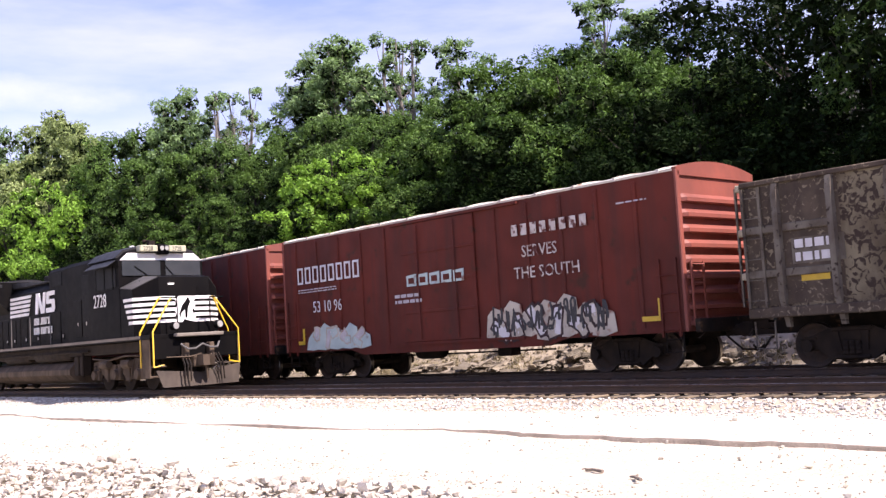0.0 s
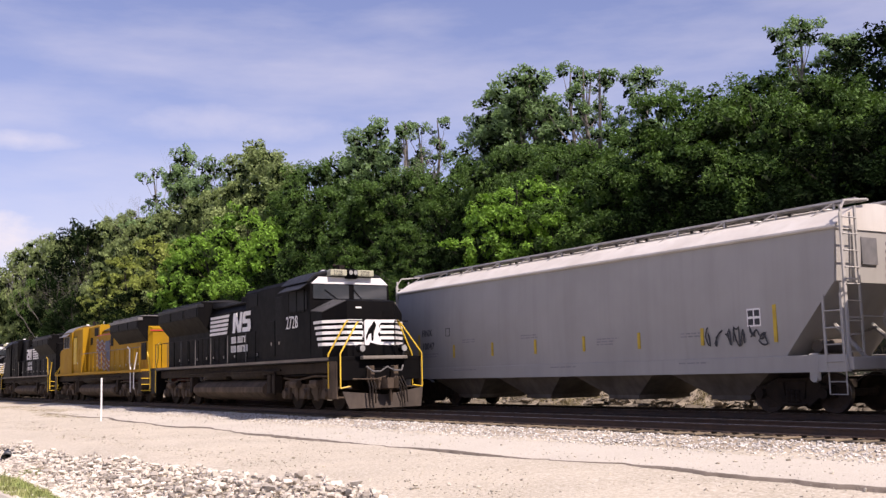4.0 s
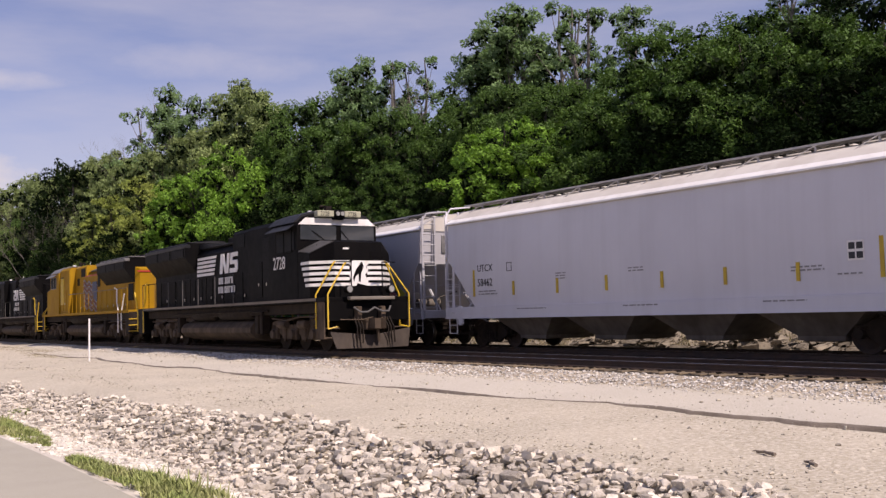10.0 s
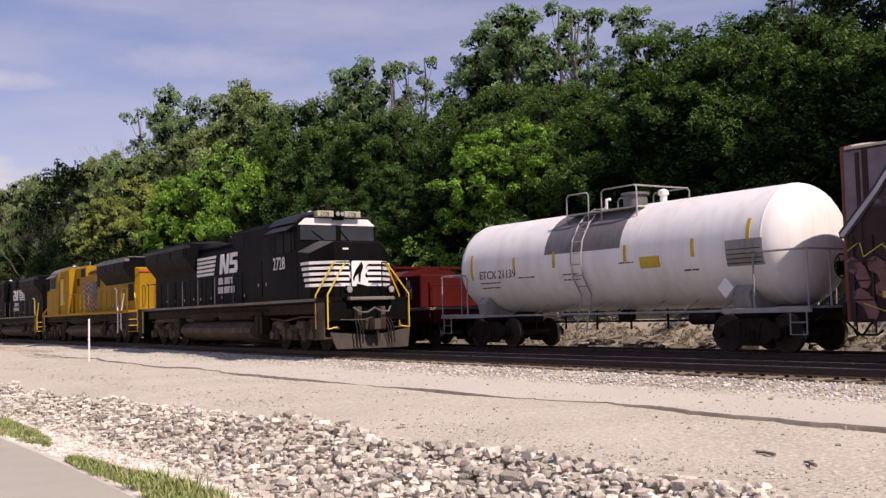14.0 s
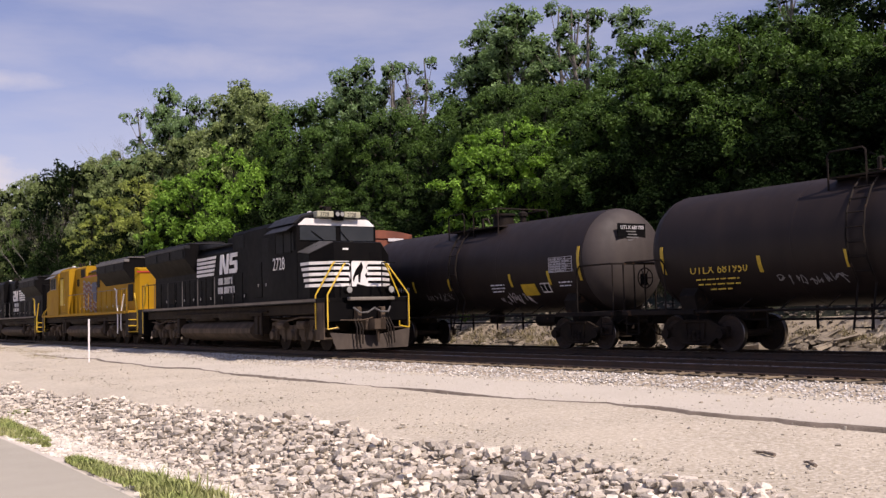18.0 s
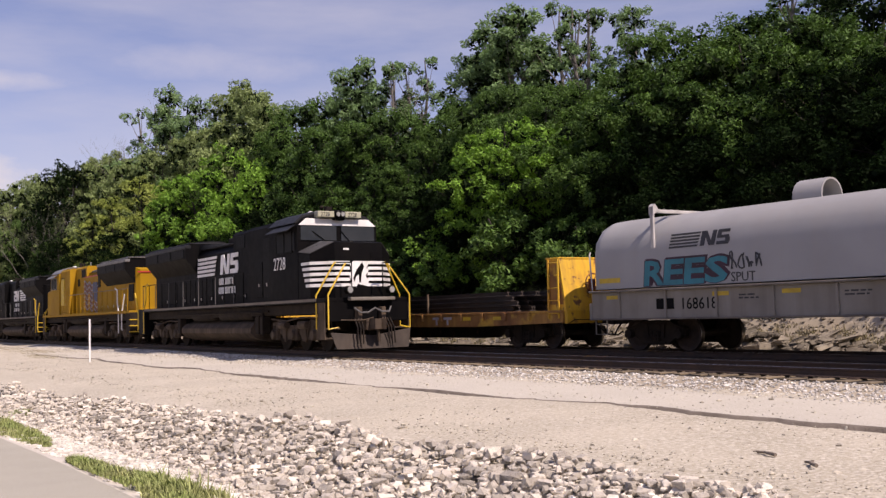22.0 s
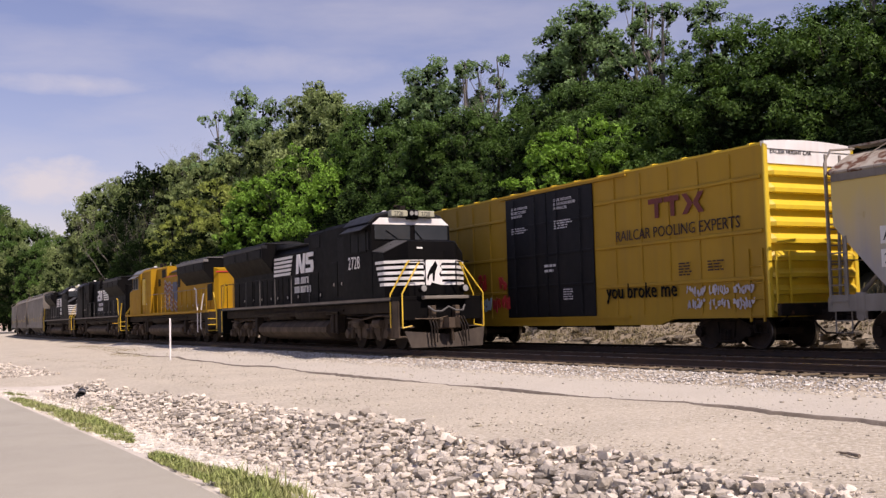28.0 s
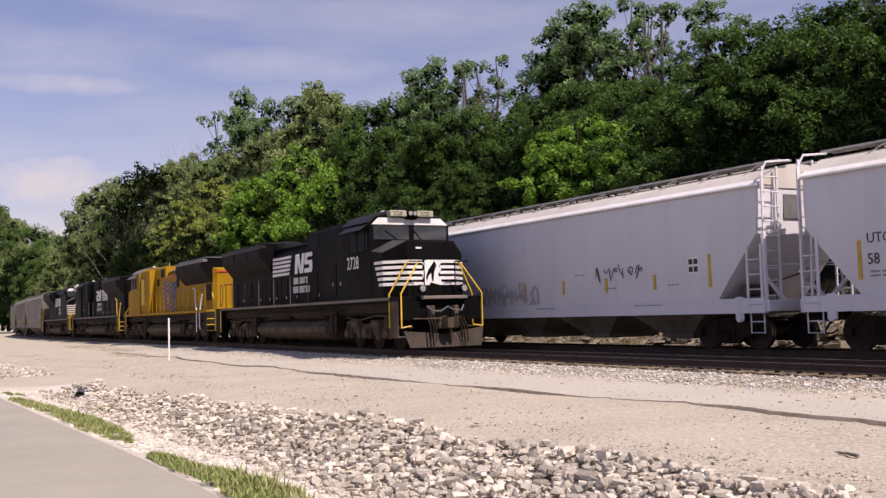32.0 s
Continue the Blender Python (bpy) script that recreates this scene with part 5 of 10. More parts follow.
    if code:
        words(code, 0.32, ink, car, X, hy - 1.95 - low, 2.40, squeeze=0.95)
    if number:
        words(number, 0.34, ink, car, X, hy - 1.95 - low, 1.94, squeeze=0.95)
    small = Geo()
    bars(small, hy - 2.0 - low, 1.80, 1.0, 2, X + 0.012, rnd, 0.04, 0.09)
    for i in range(4):
        y = rnd.uniform(-hy + 3, hy - 4.5)
        bars(small, y, rnd.choice((1.75, 1.95, 2.2)), rnd.uniform(0.5, 1.0), rnd.randint(1, 3), X + 0.008, rnd)
    bars(small, hy - 4, 1.22, 1.4, 1, -1.574, rnd)
    bars(small, 0.5, 1.22, 1.4, 1, -1.574, rnd)
    bars(small, -hy + 5, 1.22, 1.4, 1, -1.574, rnd)
    part("lettering", small, "faint_ink", car)
    g = Geo()
    y, z = -hy + 2.75, 2.0
    for a, b, c, d in ((0, 0.34, 0, 0.34),):
        g.box(X - 0.004, X + 0.004, y - 0.4, y, z, z + 0.42)
    if worn:
        part("blank_patch", Geo().box(X - 0.004, X + 0.004, -hy + 2.75, -hy + 4.1, 2.62, 2.84), "tank_white", car, "rectangle of fresh white paint")
    part("consolidated_plate", g, "dim_print" if worn else "tank_white", car)
    g = Geo()
    for i in range(2):
        for j in range(2):
            g.box(X - 0.007, X + 0.005, y - 0.18 - 0.19 * i, y - 0.03 - 0.19 * i, z + 0.04 + 0.2 * j, z + 0.18 + 0.2 * j)
    part("plate_print", g, "ink", car)
    part("frame_mark", Geo().box(X - 0.004, X + 0.004, hy - 3.52, hy - 3.50, 2.35, 2.62).box(X - 0.004, X + 0.004, hy - 3.76, hy - 3.74, 2.35, 2.62).box(X - 0.004, X + 0.004, hy - 3.76, hy - 3.50, 2.35, 2.37).box(X - 0.004, X + 0.004, hy - 3.76, hy - 3.50, 2.60, 2.62), ink, car)
    for i in range(marks):
        y = hy - 1.75 - i * (L - 3.7) / (marks - 1)
        h = 0.85 if i in (0, marks - 1) else 0.42
        part("reflector", Geo().box(X - 0.002, X + 0.012, y - 0.05, y + 0.05, 1.62, 1.62 + h), "mark_yellow", car)
    return car


hop_finx = hopper(-4.1, -23.5, "dusty grey covered hopper with dark scrawls on its side", "hopper_dusty", code="FINX", number="10047", seed=2)
scrawl(hop_finx, -1.56, -10.2 + 4.6, 1.55, 1.9, 0.5, 7, "ink", 4)
hop_gacx = hopper(-24.65, -43.85, "light grey covered hopper with orange reflectors", "hopper_grey", code="GACX", number="7296", seed=3)
hop_46 = hopper(-44.8, -63.0, "pale grey covered hopper with two bright graffiti pieces", "hopper_mid", code="UTCX", number="46574", seed=4)
sprayed_flames(hop_46, -1.573, [(6.1, 0.98, 0.7, 0.6), (5.6, 1.2, 0.6, 0.8), (5.1, 1.9, 0.6, 0.42), (4.0, 2.0, 0.75, 0.6), (3.0, 2.1, 0.75, 0.58), (2.2, 2.05, 0.9, 0.62), (1.0, 1.9, 0.5, 0.5), (0.4, 1.2, 0.7, 0.75), (-0.05, 0.98, 0.6, 0.62)], "g_red")
sprayed_word(hop_46, "JAUZ", -1.584, 5.35, 1.0, 5.0, 1.1, ((0.035, "g_green", (0, 0)), (0.065, "black_paint", (0, 0)), (0.085, "g_lime_green", (0.03, -0.02))), 0.1)
for k, (q, z, m) in enumerate(((4.9, 1.85, "g_lime"), (4.2, 1.3, "g_white"), (3.6, 1.75, "g_lime"), (2.8, 1.5, "g_white"), (2.2, 1.2, "g_lime"), (1.5, 1.8, "g_white"), (0.9, 1.35, "g_lime"), (3.2, 1.15, "g_lime"))):
    g = Geo()
    decal(g, [(q + 0.1, z), (q, z + 0.14), (q - 0.1, z), (q, z - 0.14)], -1.588, 0.003)
    part("sprayed_flash", g, m, hop_46)
for a, z0, w, h in ((-1.15, 1.75, 1.45, 0.45), (-2.7, 1.7, 1.0, 0.58), (-3.65, 1.72, 1.75, 0.68), (-5.2, 1.75, 0.9, 0.55), (-6.0, 1.7, 0.75, 0.5)):
    g = Geo()
    decal(g, [(a, z0), (a + 0.08, z0 + h * 0.72), (a - w * 0.4, z0 + h * 0.85), (a - w, z0 + h), (a - w * 1.02, z0)], -1.572, 0.0015)
    part("sprayed_crown", g, "g_plum", hop_46)
crown = [(-0.05, 0), (-0.02, 1.22), (0.31, 1.28), (0.68, 1.15), (0.76, 1.44), (1.46, 1.46), (1.80, 1.38), (1.91, 1.62), (2.35, 1.59), (2.43, 1.46), (2.52, 1.62), (3.74, 1.79), (3.79, 1.65), (4.40, 1.74), (4.45, 1.55), (5.07, 1.67), (5.07, 1.28), (5.36, 1.15), (5.80, 0)]
for k, (grow, material) in enumerate(((0.0, "g_plum"), (0.045, "g_white"))):
    g = Geo()
    decal(g, [(-1.45 - (a + (grow if a > 2.8 else -grow)), 1.0 + b * 0.84 + (grow if b else 0)) for a, b in crown], -1.5765 + 0.0022 * k, 0.001)
    part("sprayed_backing", g, material, hop_46)
for a, b, w, h in ((-0.1, 0.2, 0.45, 0.5), (1.5, 1.35, 0.3, 0.2), (5.1, 0.35, 0.85, 0.85)):
    g = Geo()
    decal(g, [(-1.45 - a, 1.0 + b), (-1.45 - a - w, 1.0 + b + 0.1 * h), (-1.45 - a - w, 1.0 + b + h), (-1.45 - a - 0.3 * w, 1.0 + b + 0.8 * h)], -1.5778, 0.0006)
    part("sprayed_flash", g, "g_lime", hop_46)
sprayed_word(hop_46, "TRAGUS", -1.584, -1.45, 1.0, 5.75, 0.92, ((0.035, "g_pink", (0, 0)), (0.06, "g_white", (0, 0.0)), (0.085, "g_plum", (0.06, 0.06))), 0.08)
sprayed_word(hop_46, "TRAGUS", -1.587, -1.50, 1.42, 5.65, 0.48, ((0.02, "g_salmon", (0, 0)),), 0.08)
for pts in ([(-0.9, 1.25), (-0.95, 1.75), (-1.4, 1.85), (-1.7, 1.5), (-1.4, 1.15)], [(-6.7, 1.45), (-6.6, 1.95), (-7.5, 2.05), (-7.9, 1.85), (-7.3, 1.6), (-7.1, 1.2)]):
    g = Geo()
    decal(g, pts, -1.568, 0.002)
    part("sprayed_flash", g, "g_lime", hop_46)
scrawl(hop_46, -1.56, 8.5, 2.75, 0.9, 0.5, 4, "ink", 5, 0.022)
scrawl(hop_46, -1.585, 8.4, 0.98, 1.9, 0.28, 6, "ink", 6)
scrawl(hop_46, -1.56, 6.1, 1.7, 0.8, 0.45, 4, "ink", 8, 0.03)
hop_58 = hopper(-64.3, -82.5, "clean pale grey covered hopper with yellow reflectors", "hopper_pale", code="UTCX", number="58462", seed=5)
hop_worn = hopper(-250.65, -268.95, "worn covered hopper with yellow stains and rust streaks", "hopper_worn", "roof_rust", "sill_tan", seed=6)
part("eave_band", Geo().box(-1.548, -1.50, -8.85, 8.85, 3.84, 4.0), "sill_worn", hop_worn, "rust-streaked band under the eave")
for z, text, w in ((2.36, "AEX", 0.95), (1.86, "21312", 1.05)):
    nb = part("number_board", Geo().box(-1.562, -1.55, 7.62 - w, 7.62, z, z + 0.38), "tank_white", hop_worn, "white number board")
    words(text, 0.32, "ink", nb, -1.564, 7.55, z + 0.075, squeeze=0.95)
hop_47 = hopper(-270.2, -289.1, "pale grey covered hopper with faded scribbles", "hopper_pale", code="UTCX", number="47445", seed=7)
scrawl(hop_47, -1.556, 4.4, 1.28, 3.9, 0.85, 9, "ghost_paint", 19, 0.045)
scrawl(hop_47, -1.556, 4.3, 1.35, 3.7, 0.7, 7, "ghost_paint", 29, 0.03)
scrawl(hop_47, -1.56, -2.6, 1.8, 2.2, 0.6, 6, "ink", 18, 0.014)
hop_last = hopper(-289.95, -309.0, "pale grey covered hopper behind its like", "hopper_pale", code="UTCX", number="58462"[:2], seed=8)


# ---- boxcars ----
def corrugated_end(car, y, out, half, z0, z1, n, material, dark=None):
    """An end wall with pressed horizontal ribs."""
    g = Geo().box(-half, half, min(y, y - out * 0.06), max(y, y - out * 0.06), z0, z1)
    part("end_wall", g, dark or material, car)
    step = (z1 - z0 - 0.5) / n
    for i in range(n):
        z = z0 + 0.12 + i * step
        ring = lambda x, k: [(x, y, z), (x, y + out * 0.14 * k, z + step * 0.06), (x, y + out * 0.14 * k, z + step * 0.30), (x, y, z + step * 0.60)]
        q = Geo().loft([ring(-half + 0.06, 0.1), ring(-half + 0.16, 1), ring(half - 0.16, 1), ring(half - 0.06, 0.1)])
        part("end_rib", q, material, car)
    g = Geo()
    for s in (-1, 1):
        g.box(s * half - 0.07, s * half + 0.07, min(y - 0.03, y + out * 0.05), max(y + 0.03, y + out * 0.05), z0, z1, 0.02)
    part("corner_post", g, material, car)


def boxcar(front, rear, label, side, end, roof, top, bottom, peak, n_ribs, rib_gap, doors, door_mat, seed, flat_roof=False):
    car, L = freight("boxcar", label, front, rear)
    hy = L / 2
    running_gear(car, L, 2.2)
    X = 1.5
    for s in (-1, 1):
        part("side_wall", Geo().box(s * X - 0.04, s * X + 0.04, -hy + 0.2, hy - 0.2, bottom, top), side, car)
    part("floor", Geo().box(-X + 0.05, X - 0.05, -hy + 0.25, hy - 0.25, bottom + 0.05, bottom + 0.25), "steel_dark", car)
    part("centre_sill", Geo().box(-0.3, 0.3, -hy + 0.2, hy - 0.2, 0.72, 1.0, 0.02), "steel_dark", car)
    g = Geo()
    arch = [(-X - 0.06 + (2 * X + 0.12) * k / 12, top + 0.03 + peak * (1 - (k / 6 - 1) ** 2)) for k in range(13)]
    g.prism([(-X - 0.05, top - 0.02)] + arch + [(X + 0.05, top - 0.02)], "y", -hy + 0.26, hy - 0.26)
    y = -hy + 0.6
    while y < hy - 0.4:
        g.prism([(-X - 0.075, top - 0.01)] + [(p * 1.01, q + 0.03) for p, q in arch] + [(X + 0.075, top - 0.01)], "y", y, y + 0.08)
        y += 1.22
    part("roof", g, roof, car)
    for s in (-1, 1):
        corrugated_end(car, s * (hy - 0.2), s, X, bottom, top, n_ribs, end)
        g = Geo().prism([(-X - 0.03, top - 0.12)] + [(p, q + 0.025) for p, q in arch] + [(X + 0.03, top - 0.12)], "y", min(s * (hy - 0.27), s * (hy - 0.15)), max(s * (hy - 0.27), s * (hy - 0.15)))
        part("end_gable", g, end, car)
        part("end_sill", Geo().box(-X, X, s * hy - 0.12, s * hy + 0.02, 0.85, 1.15, 0.02), "steel_dark", car)
        part("end_ladder", end_ladder(s * (hy - 0.06), -1.4, -0.95, bottom + 0.1, 2.4, s, 0.4), end, car)
        part("side_ladder", ladder(-X - 0.07, s * (hy - 0.35), s * (hy - 0.8), bottom - 0.1, 2.5, 0.4), side, car)
        step_iron(car, s * (hy - 0.55), "steel_dark", -X)
    part("brake_wheel", brake_wheel(-hy + 0.06, 0.5, 1.75, -1), end, car)
    d0 = doors[0]
    d1 = doors[-1]
    y = -hy + 0.2 + rib_gap
    while y < hy - 0.3:
        if not (d0 - 0.2 < y < d1 + 0.2):
            for s in (-1, 1):
                part("side_post", Geo().box(s * (X + 0.055) - 0.025, s * (X + 0.055) + 0.025, y - 0.05, y + 0.05, bottom + 0.05, top - 0.1, 0.02), side, car)
        y += rib_gap
    for a, b in zip(doors[:-1], doors[1:]):
        dr = part("door", Geo().box(-X - 0.10, -X - 0.05, a + 0.02, b - 0.02, bottom + 0.12, top - 0.12, 0.015), door_mat, car)
        n = 4
        for i in range(1, n):
            z = bottom + 0.12 + (top - bottom - 0.24) * i / n
            part("door_rib", Geo().box(-X - 0.125, -X - 0.095, a + 0.06, b - 0.06, z - 0.04, z + 0.04, 0.01), door_mat, dr)
        g = Geo()
        for e in (0.25, 0.75):
            q = a + (b - a) * e
            g.tube([(-X - 0.14, q, bottom + 0.2), (-X - 0.14, q, top - 0.2)], 0.018, 5)
        part("lock_rod", g, door_mat, dr)
    g = Geo()
    g.box(-X - 0.13, -X - 0.04, doors[0] - 1.6, doors[-1] + 0.4, bottom + 0.04, bottom + 0.11)
    g.box(-X - 0.13, -X - 0.04, doors[0] - 1.6, doors[-1] + 0.4, top - 0.11, top - 0.05)
    part("door_track", g, side, car)
    for s in (-1, 1):
        part("side_sill", Geo().prism([(-hy + 0.3, bottom), (-hy + 3.6, bottom), (-hy + 4.2, bottom - 0.16), (hy - 4.2, bottom - 0.16), (hy - 3.6, bottom), (hy - 0.3, bottom), (hy - 0.3, bottom + 0.14), (-hy + 0.3, bottom + 0.14)], "x", s * X - 0.07, s * X + 0.06), side, car)
    g = Geo()
    g.turned([(0.2, -0.5), (0.22, -0.4), (0.22, 0.4), (0.2, 0.5)], 12, "y", (-0.8, 1.5, 0.72))
    g.box(-1.0, -0.6, -1.8, -1.3, 0.5, 0.8, 0.03)
    g.tube([(-0.6, -3, 0.62), (-0.6, 3, 0.62)], 0.025, 5)
    part("brake_gear", g, "steel_dark", car)
    return car, hy


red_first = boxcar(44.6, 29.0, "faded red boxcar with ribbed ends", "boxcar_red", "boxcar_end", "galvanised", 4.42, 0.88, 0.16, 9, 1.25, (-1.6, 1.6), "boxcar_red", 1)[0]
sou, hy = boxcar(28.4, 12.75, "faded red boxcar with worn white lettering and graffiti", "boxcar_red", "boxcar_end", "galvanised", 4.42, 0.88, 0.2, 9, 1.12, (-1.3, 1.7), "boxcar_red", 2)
XS = -1.585
brand_blocks(sou, XS, hy - 1.0, 3.02, (0.3,) * 8, 0.52, 0.11, "g_white", "worn white brand mark")
words("53 10 96", 0.5, "g_white", sou, XS, hy - 1.75, 2.10, squeeze=0.85)
words("SERVES", 0.42, "worn_white", sou, XS, -2.95, 2.95, squeeze=0.9)
words("THE SOUTH", 0.42, "worn_white", sou, XS, -2.65, 2.42, squeeze=0.95)
for i in range(8):
    y = -2.65 - i * 0.32
    part("brand_mark", Geo().box(XS - 0.004, XS + 0.004, y - 0.2, y, 3.5, 3.78), "worn_white", sou, "worn white brand mark")
g = Geo()
for i, (a, b, c) in enumerate(((-1.9, 1.0, 1.75), (-2.5, 0.92, 1.9), (-3.1, 1.02, 1.72), (-3.65, 0.9, 1.85), (-4.3, 0.95, 1.95), (-4.9, 1.0, 1.7), (-5.4, 0.92, 1.55))):
    g = decal(Geo(), [(a + 0.36, b), (a + 0.28, c - 0.2), (a + 0.05, c), (a - 0.32, c - 0.12), (a - 0.38, b + 0.06), (a, b - 0.05)], XS, 0.003 + 0.0004 * i)
    part("sprayed_shape", g, "g_bone", sou, "peeling pale sprayed patch")
scrawl(sou, XS - 0.008, -1.7, 1.0, 3.9, 0.8, 16, "ink", 61, 0.03)
bubble_writing(sou, XS - 0.006, -1.7, 0.9, 3.8, 0.8, 6, ["g_bone", "g_white"], "boxcar_dark", 23)
for i, (a, c) in enumerate(((hy - 1.7, 1.5), (hy - 2.3, 1.75), (hy - 2.95, 1.6), (hy - 3.6, 1.7), (hy - 4.2, 1.45))):
    part("sprayed_shape", decal(Geo(), [(a + 0.36, 0.95), (a + 0.25, c - 0.2), (a, c), (a - 0.34, c - 0.15), (a - 0.38, 0.98), (a, 0.92)], XS, 0.003 + 0.0004 * i), "g_mint", sou, "peeling pale sprayed patch")
bubble_writing(sou, XS - 0.006, hy - 1.7, 0.95, 2.6, 0.65, 4, ["g_mint", "g_silver"], "g_bone", 24)
g = Geo()
for i in range(5):
    y = 1.45 - i * 0.48
    decal(g, [(y, 2.55), (y, 2.85), (y - 0.4, 2.88), (y - 0.4, 2.55)], -1.625, 0.012)
part("sprayed_letters", g, "g_mint", sou)
g = Geo()
for i in range(5):
    y = 1.37 - i * 0.48
    g.box(-1.642, -1.62, y - 0.24, y, 2.62, 2.78)
part("sprayed_letters", g, "boxcar_red", sou)
for y, z, w in ((-6.5, 1.15, 0.55), (hy - 0.9, 1.12, 0.35)):
    part("reflector", Geo().box(XS - 0.004, XS + 0.004, y - w, y, z, z + 0.11).box(XS - 0.004, XS + 0.004, y - w, y - w + 0.1, z, z + 0.5), "mark_yellow", sou)
part("lettering", bars(bars(bars(Geo(), hy - 1.0, 2.85, 2.6, 2, XS, random.Random(4)), 2.0, 2.35, 1.2, 2, -1.63, random.Random(5), 0.09, 0.16), -6.0, 3.9, 0.9, 1, XS, random.Random(6)), "g_silver", sou)

brown, hy = boxcar(-117.2, -132.9, "dark brown boxcar covered in silver graffiti, with rust-red ends", "boxcar_dark", "rust_end", "galvanised", 4.35, 0.72, 0.16, 9, 1.15, (-1.9, 1.9), "boxcar_dark", 3)
words("407   082", 0.46, "g_white", brown, -1.6, hy - 2.05, 1.98)
part("brand_mark", Geo().box(-1.604, -1.596, hy - 2.17, hy - 2.07, 2.62, 2.9).box(-1.604, -1.596, hy - 2.45, hy - 2.35, 2.62, 2.9).box(-1.604, -1.596, hy - 2.75, hy - 2.55, 2.62, 2.7).box(-1.604, -1.596, hy - 2.75, hy - 2.55, 2.82, 2.9), "g_white", brown, "white brand mark")


def spray_line(car, pts, w0, w1, x, fill, edge=None):
    """A broad sprayed stroke with a darker edge, bent at its knots."""
    for mat, grow, lift in ((edge, 0.055, 0.0), (fill, 0.0, 0.005)):
        if not mat:
            continue
        g = Geo()
        for k, (p, q) in enumerate(zip(pts[:-1], pts[1:])):
            dy, dz = q[0] - p[0], q[1] - p[1]
            n = math.hypot(dy, dz)
            uy, uz = dy / n, dz / n
            a = (w0 + (w1 - w0) * k / max(1, len(pts) - 1)) / 2 + grow
            b = (w0 + (w1 - w0) * (k + 1) / max(1, len(pts) - 1)) / 2 + grow
            decal(g, [(p[0] - uz * a, p[1] + uy * a), (q[0] - uz * b, q[1] + uy * b), (q[0] + uy * b * 0.7, q[1] + uz * b * 0.7), (q[0] + uz * b, q[1] - uy * b), (p[0] + uz * a, p[1] - uy * a), (p[0] - uy * a * 0.7, p[1] - uz * a * 0.7)], x - lift, 0.003 + 0.0003 * k)
        part("sprayed_stroke", g, mat, car)


XB = -1.586
part("sprayed_shape", decal(Geo(), [(7.65, 4.28), (7.65, 2.72), (7.2, 3.08), (7.2, 4.29)], -1.544, 0.006), "g_lilac", brown)
part("sprayed_shape", decal(Geo(), [(7.05, 4.28), (7.05, 3.26), (6.19, 4.16), (6.19, 4.28)], -1.544, 0.006), "g_lilac", brown)
part("sprayed_shape", decal(Geo(), [(3.99, 4.21), (3.99, 3.35), (3.09, 3.63), (3.09, 4.18)], -1.544, 0.006), "g_lilac", brown)
part("sprayed_shape", decal(Geo(), [(2.2, 3.57), (1.9, 3.23), (1.55, 2.15), (1.55, 3.57)], -1.544, 0.006), "g_lilac", brown)
part("sprayed_shape", decal(Geo(), [(7.05, 3.39), (7.05, 3.07), (6.08, 3.07), (6.08, 3.56), (6.45, 3.72)], -1.544, 0.006), "g_haze", brown)
part("sprayed_shape", decal(Geo(), [(5.93, 3.67), (5.93, 3.19), (4.36, 3.15), (4.36, 3.67)], -1.544, 0.006), "g_haze", brown)
spray_line(brown, [(6.14, 4.33), (6.9, 3.38), (7.72, 2.53)], 0.08, 0.1, XB, "g_silver", "ink")
spray_line(brown, [(4.55, 4.29), (4.18, 3.88), (4.23, 2.91), (4.29, 2.34)], 0.24, 0.27, XB, "g_silver", "ink")
spray_line(brown, [(4.66, 3.28), (5.11, 2.84), (5.29, 2.67)], 0.2, 0.28, XB, "g_silver", "ink")
spray_line(brown, [(4.73, 3.23), (4.68, 2.35), (4.21, 2.19), (3.65, 2.54)], 0.18, 0.12, XB, "g_silver", "ink")
spray_line(brown, [(4.18, 3.14), (2.94, 3.62)], 0.1, 0.08, XB, "g_silver", "ink")
spray_line(brown, [(4.14, 2.96), (3.99, 2.5)], 0.1, 0.16, XB, "g_silver", "ink")
spray_line(brown, [(5.15, 2.6), (5.11, 1.89), (5.56, 1.66)], 0.24, 0.1, XB, "g_silver", "ink")
spray_line(brown, [(2.2, 2.17), (1.55, 2.26)], 0.12, 0.28, -1.633, "g_silver", "ink")
spray_line(brown, [(2.38, 1.63), (2.05, 1.15), (1.55, 0.79)], 0.2, 0.48, -1.633, "g_silver", "ink")
spray_line(brown, [(4.73, 0.66), (4.14, 0.85), (3.54, 0.94)], 0.08, 0.32, XB, "g_silver")
spray_line(brown, [(3.21, 4.3), (3.58, 4.17), (3.54, 3.86), (3.17, 3.91)], 0.11, 0.15, XB - 0.0008 * 0, "g_pale_teal", "ink")
spray_line(brown, [(2.68, 4.28), (3.06, 4.14), (3.02, 3.83), (2.65, 3.89)], 0.11, 0.15, XB - 0.0008 * 1, "g_pale_teal", "ink")
spray_line(brown, [(2.16, 4.25), (2.53, 4.12), (2.5, 3.81), (2.12, 3.86)], 0.11, 0.15, XB - 0.0008 * 2, "g_pale_teal", "ink")
spray_line(brown, [(1.56, 4.22), (1.94, 4.09), (1.9, 3.78), (1.53, 3.83)], 0.11, 0.15, XB - 0.0008 * 3, "g_pale_teal", "ink")
spray_line(brown, [(2.87, 3.83), (2.87, 3.61)], 0.12, 0.10, XB, "g_pale_teal", "ink")
spray_line(brown, [(7.57, 1.94), (7.35, 1.81), (7.2, 1.49)], 0.32, 0.28, XB, "g_faded")
spray_line(brown, [(7.05, 1.93), (6.82, 1.8), (6.68, 1.48)], 0.32, 0.28, XB, "g_faded")
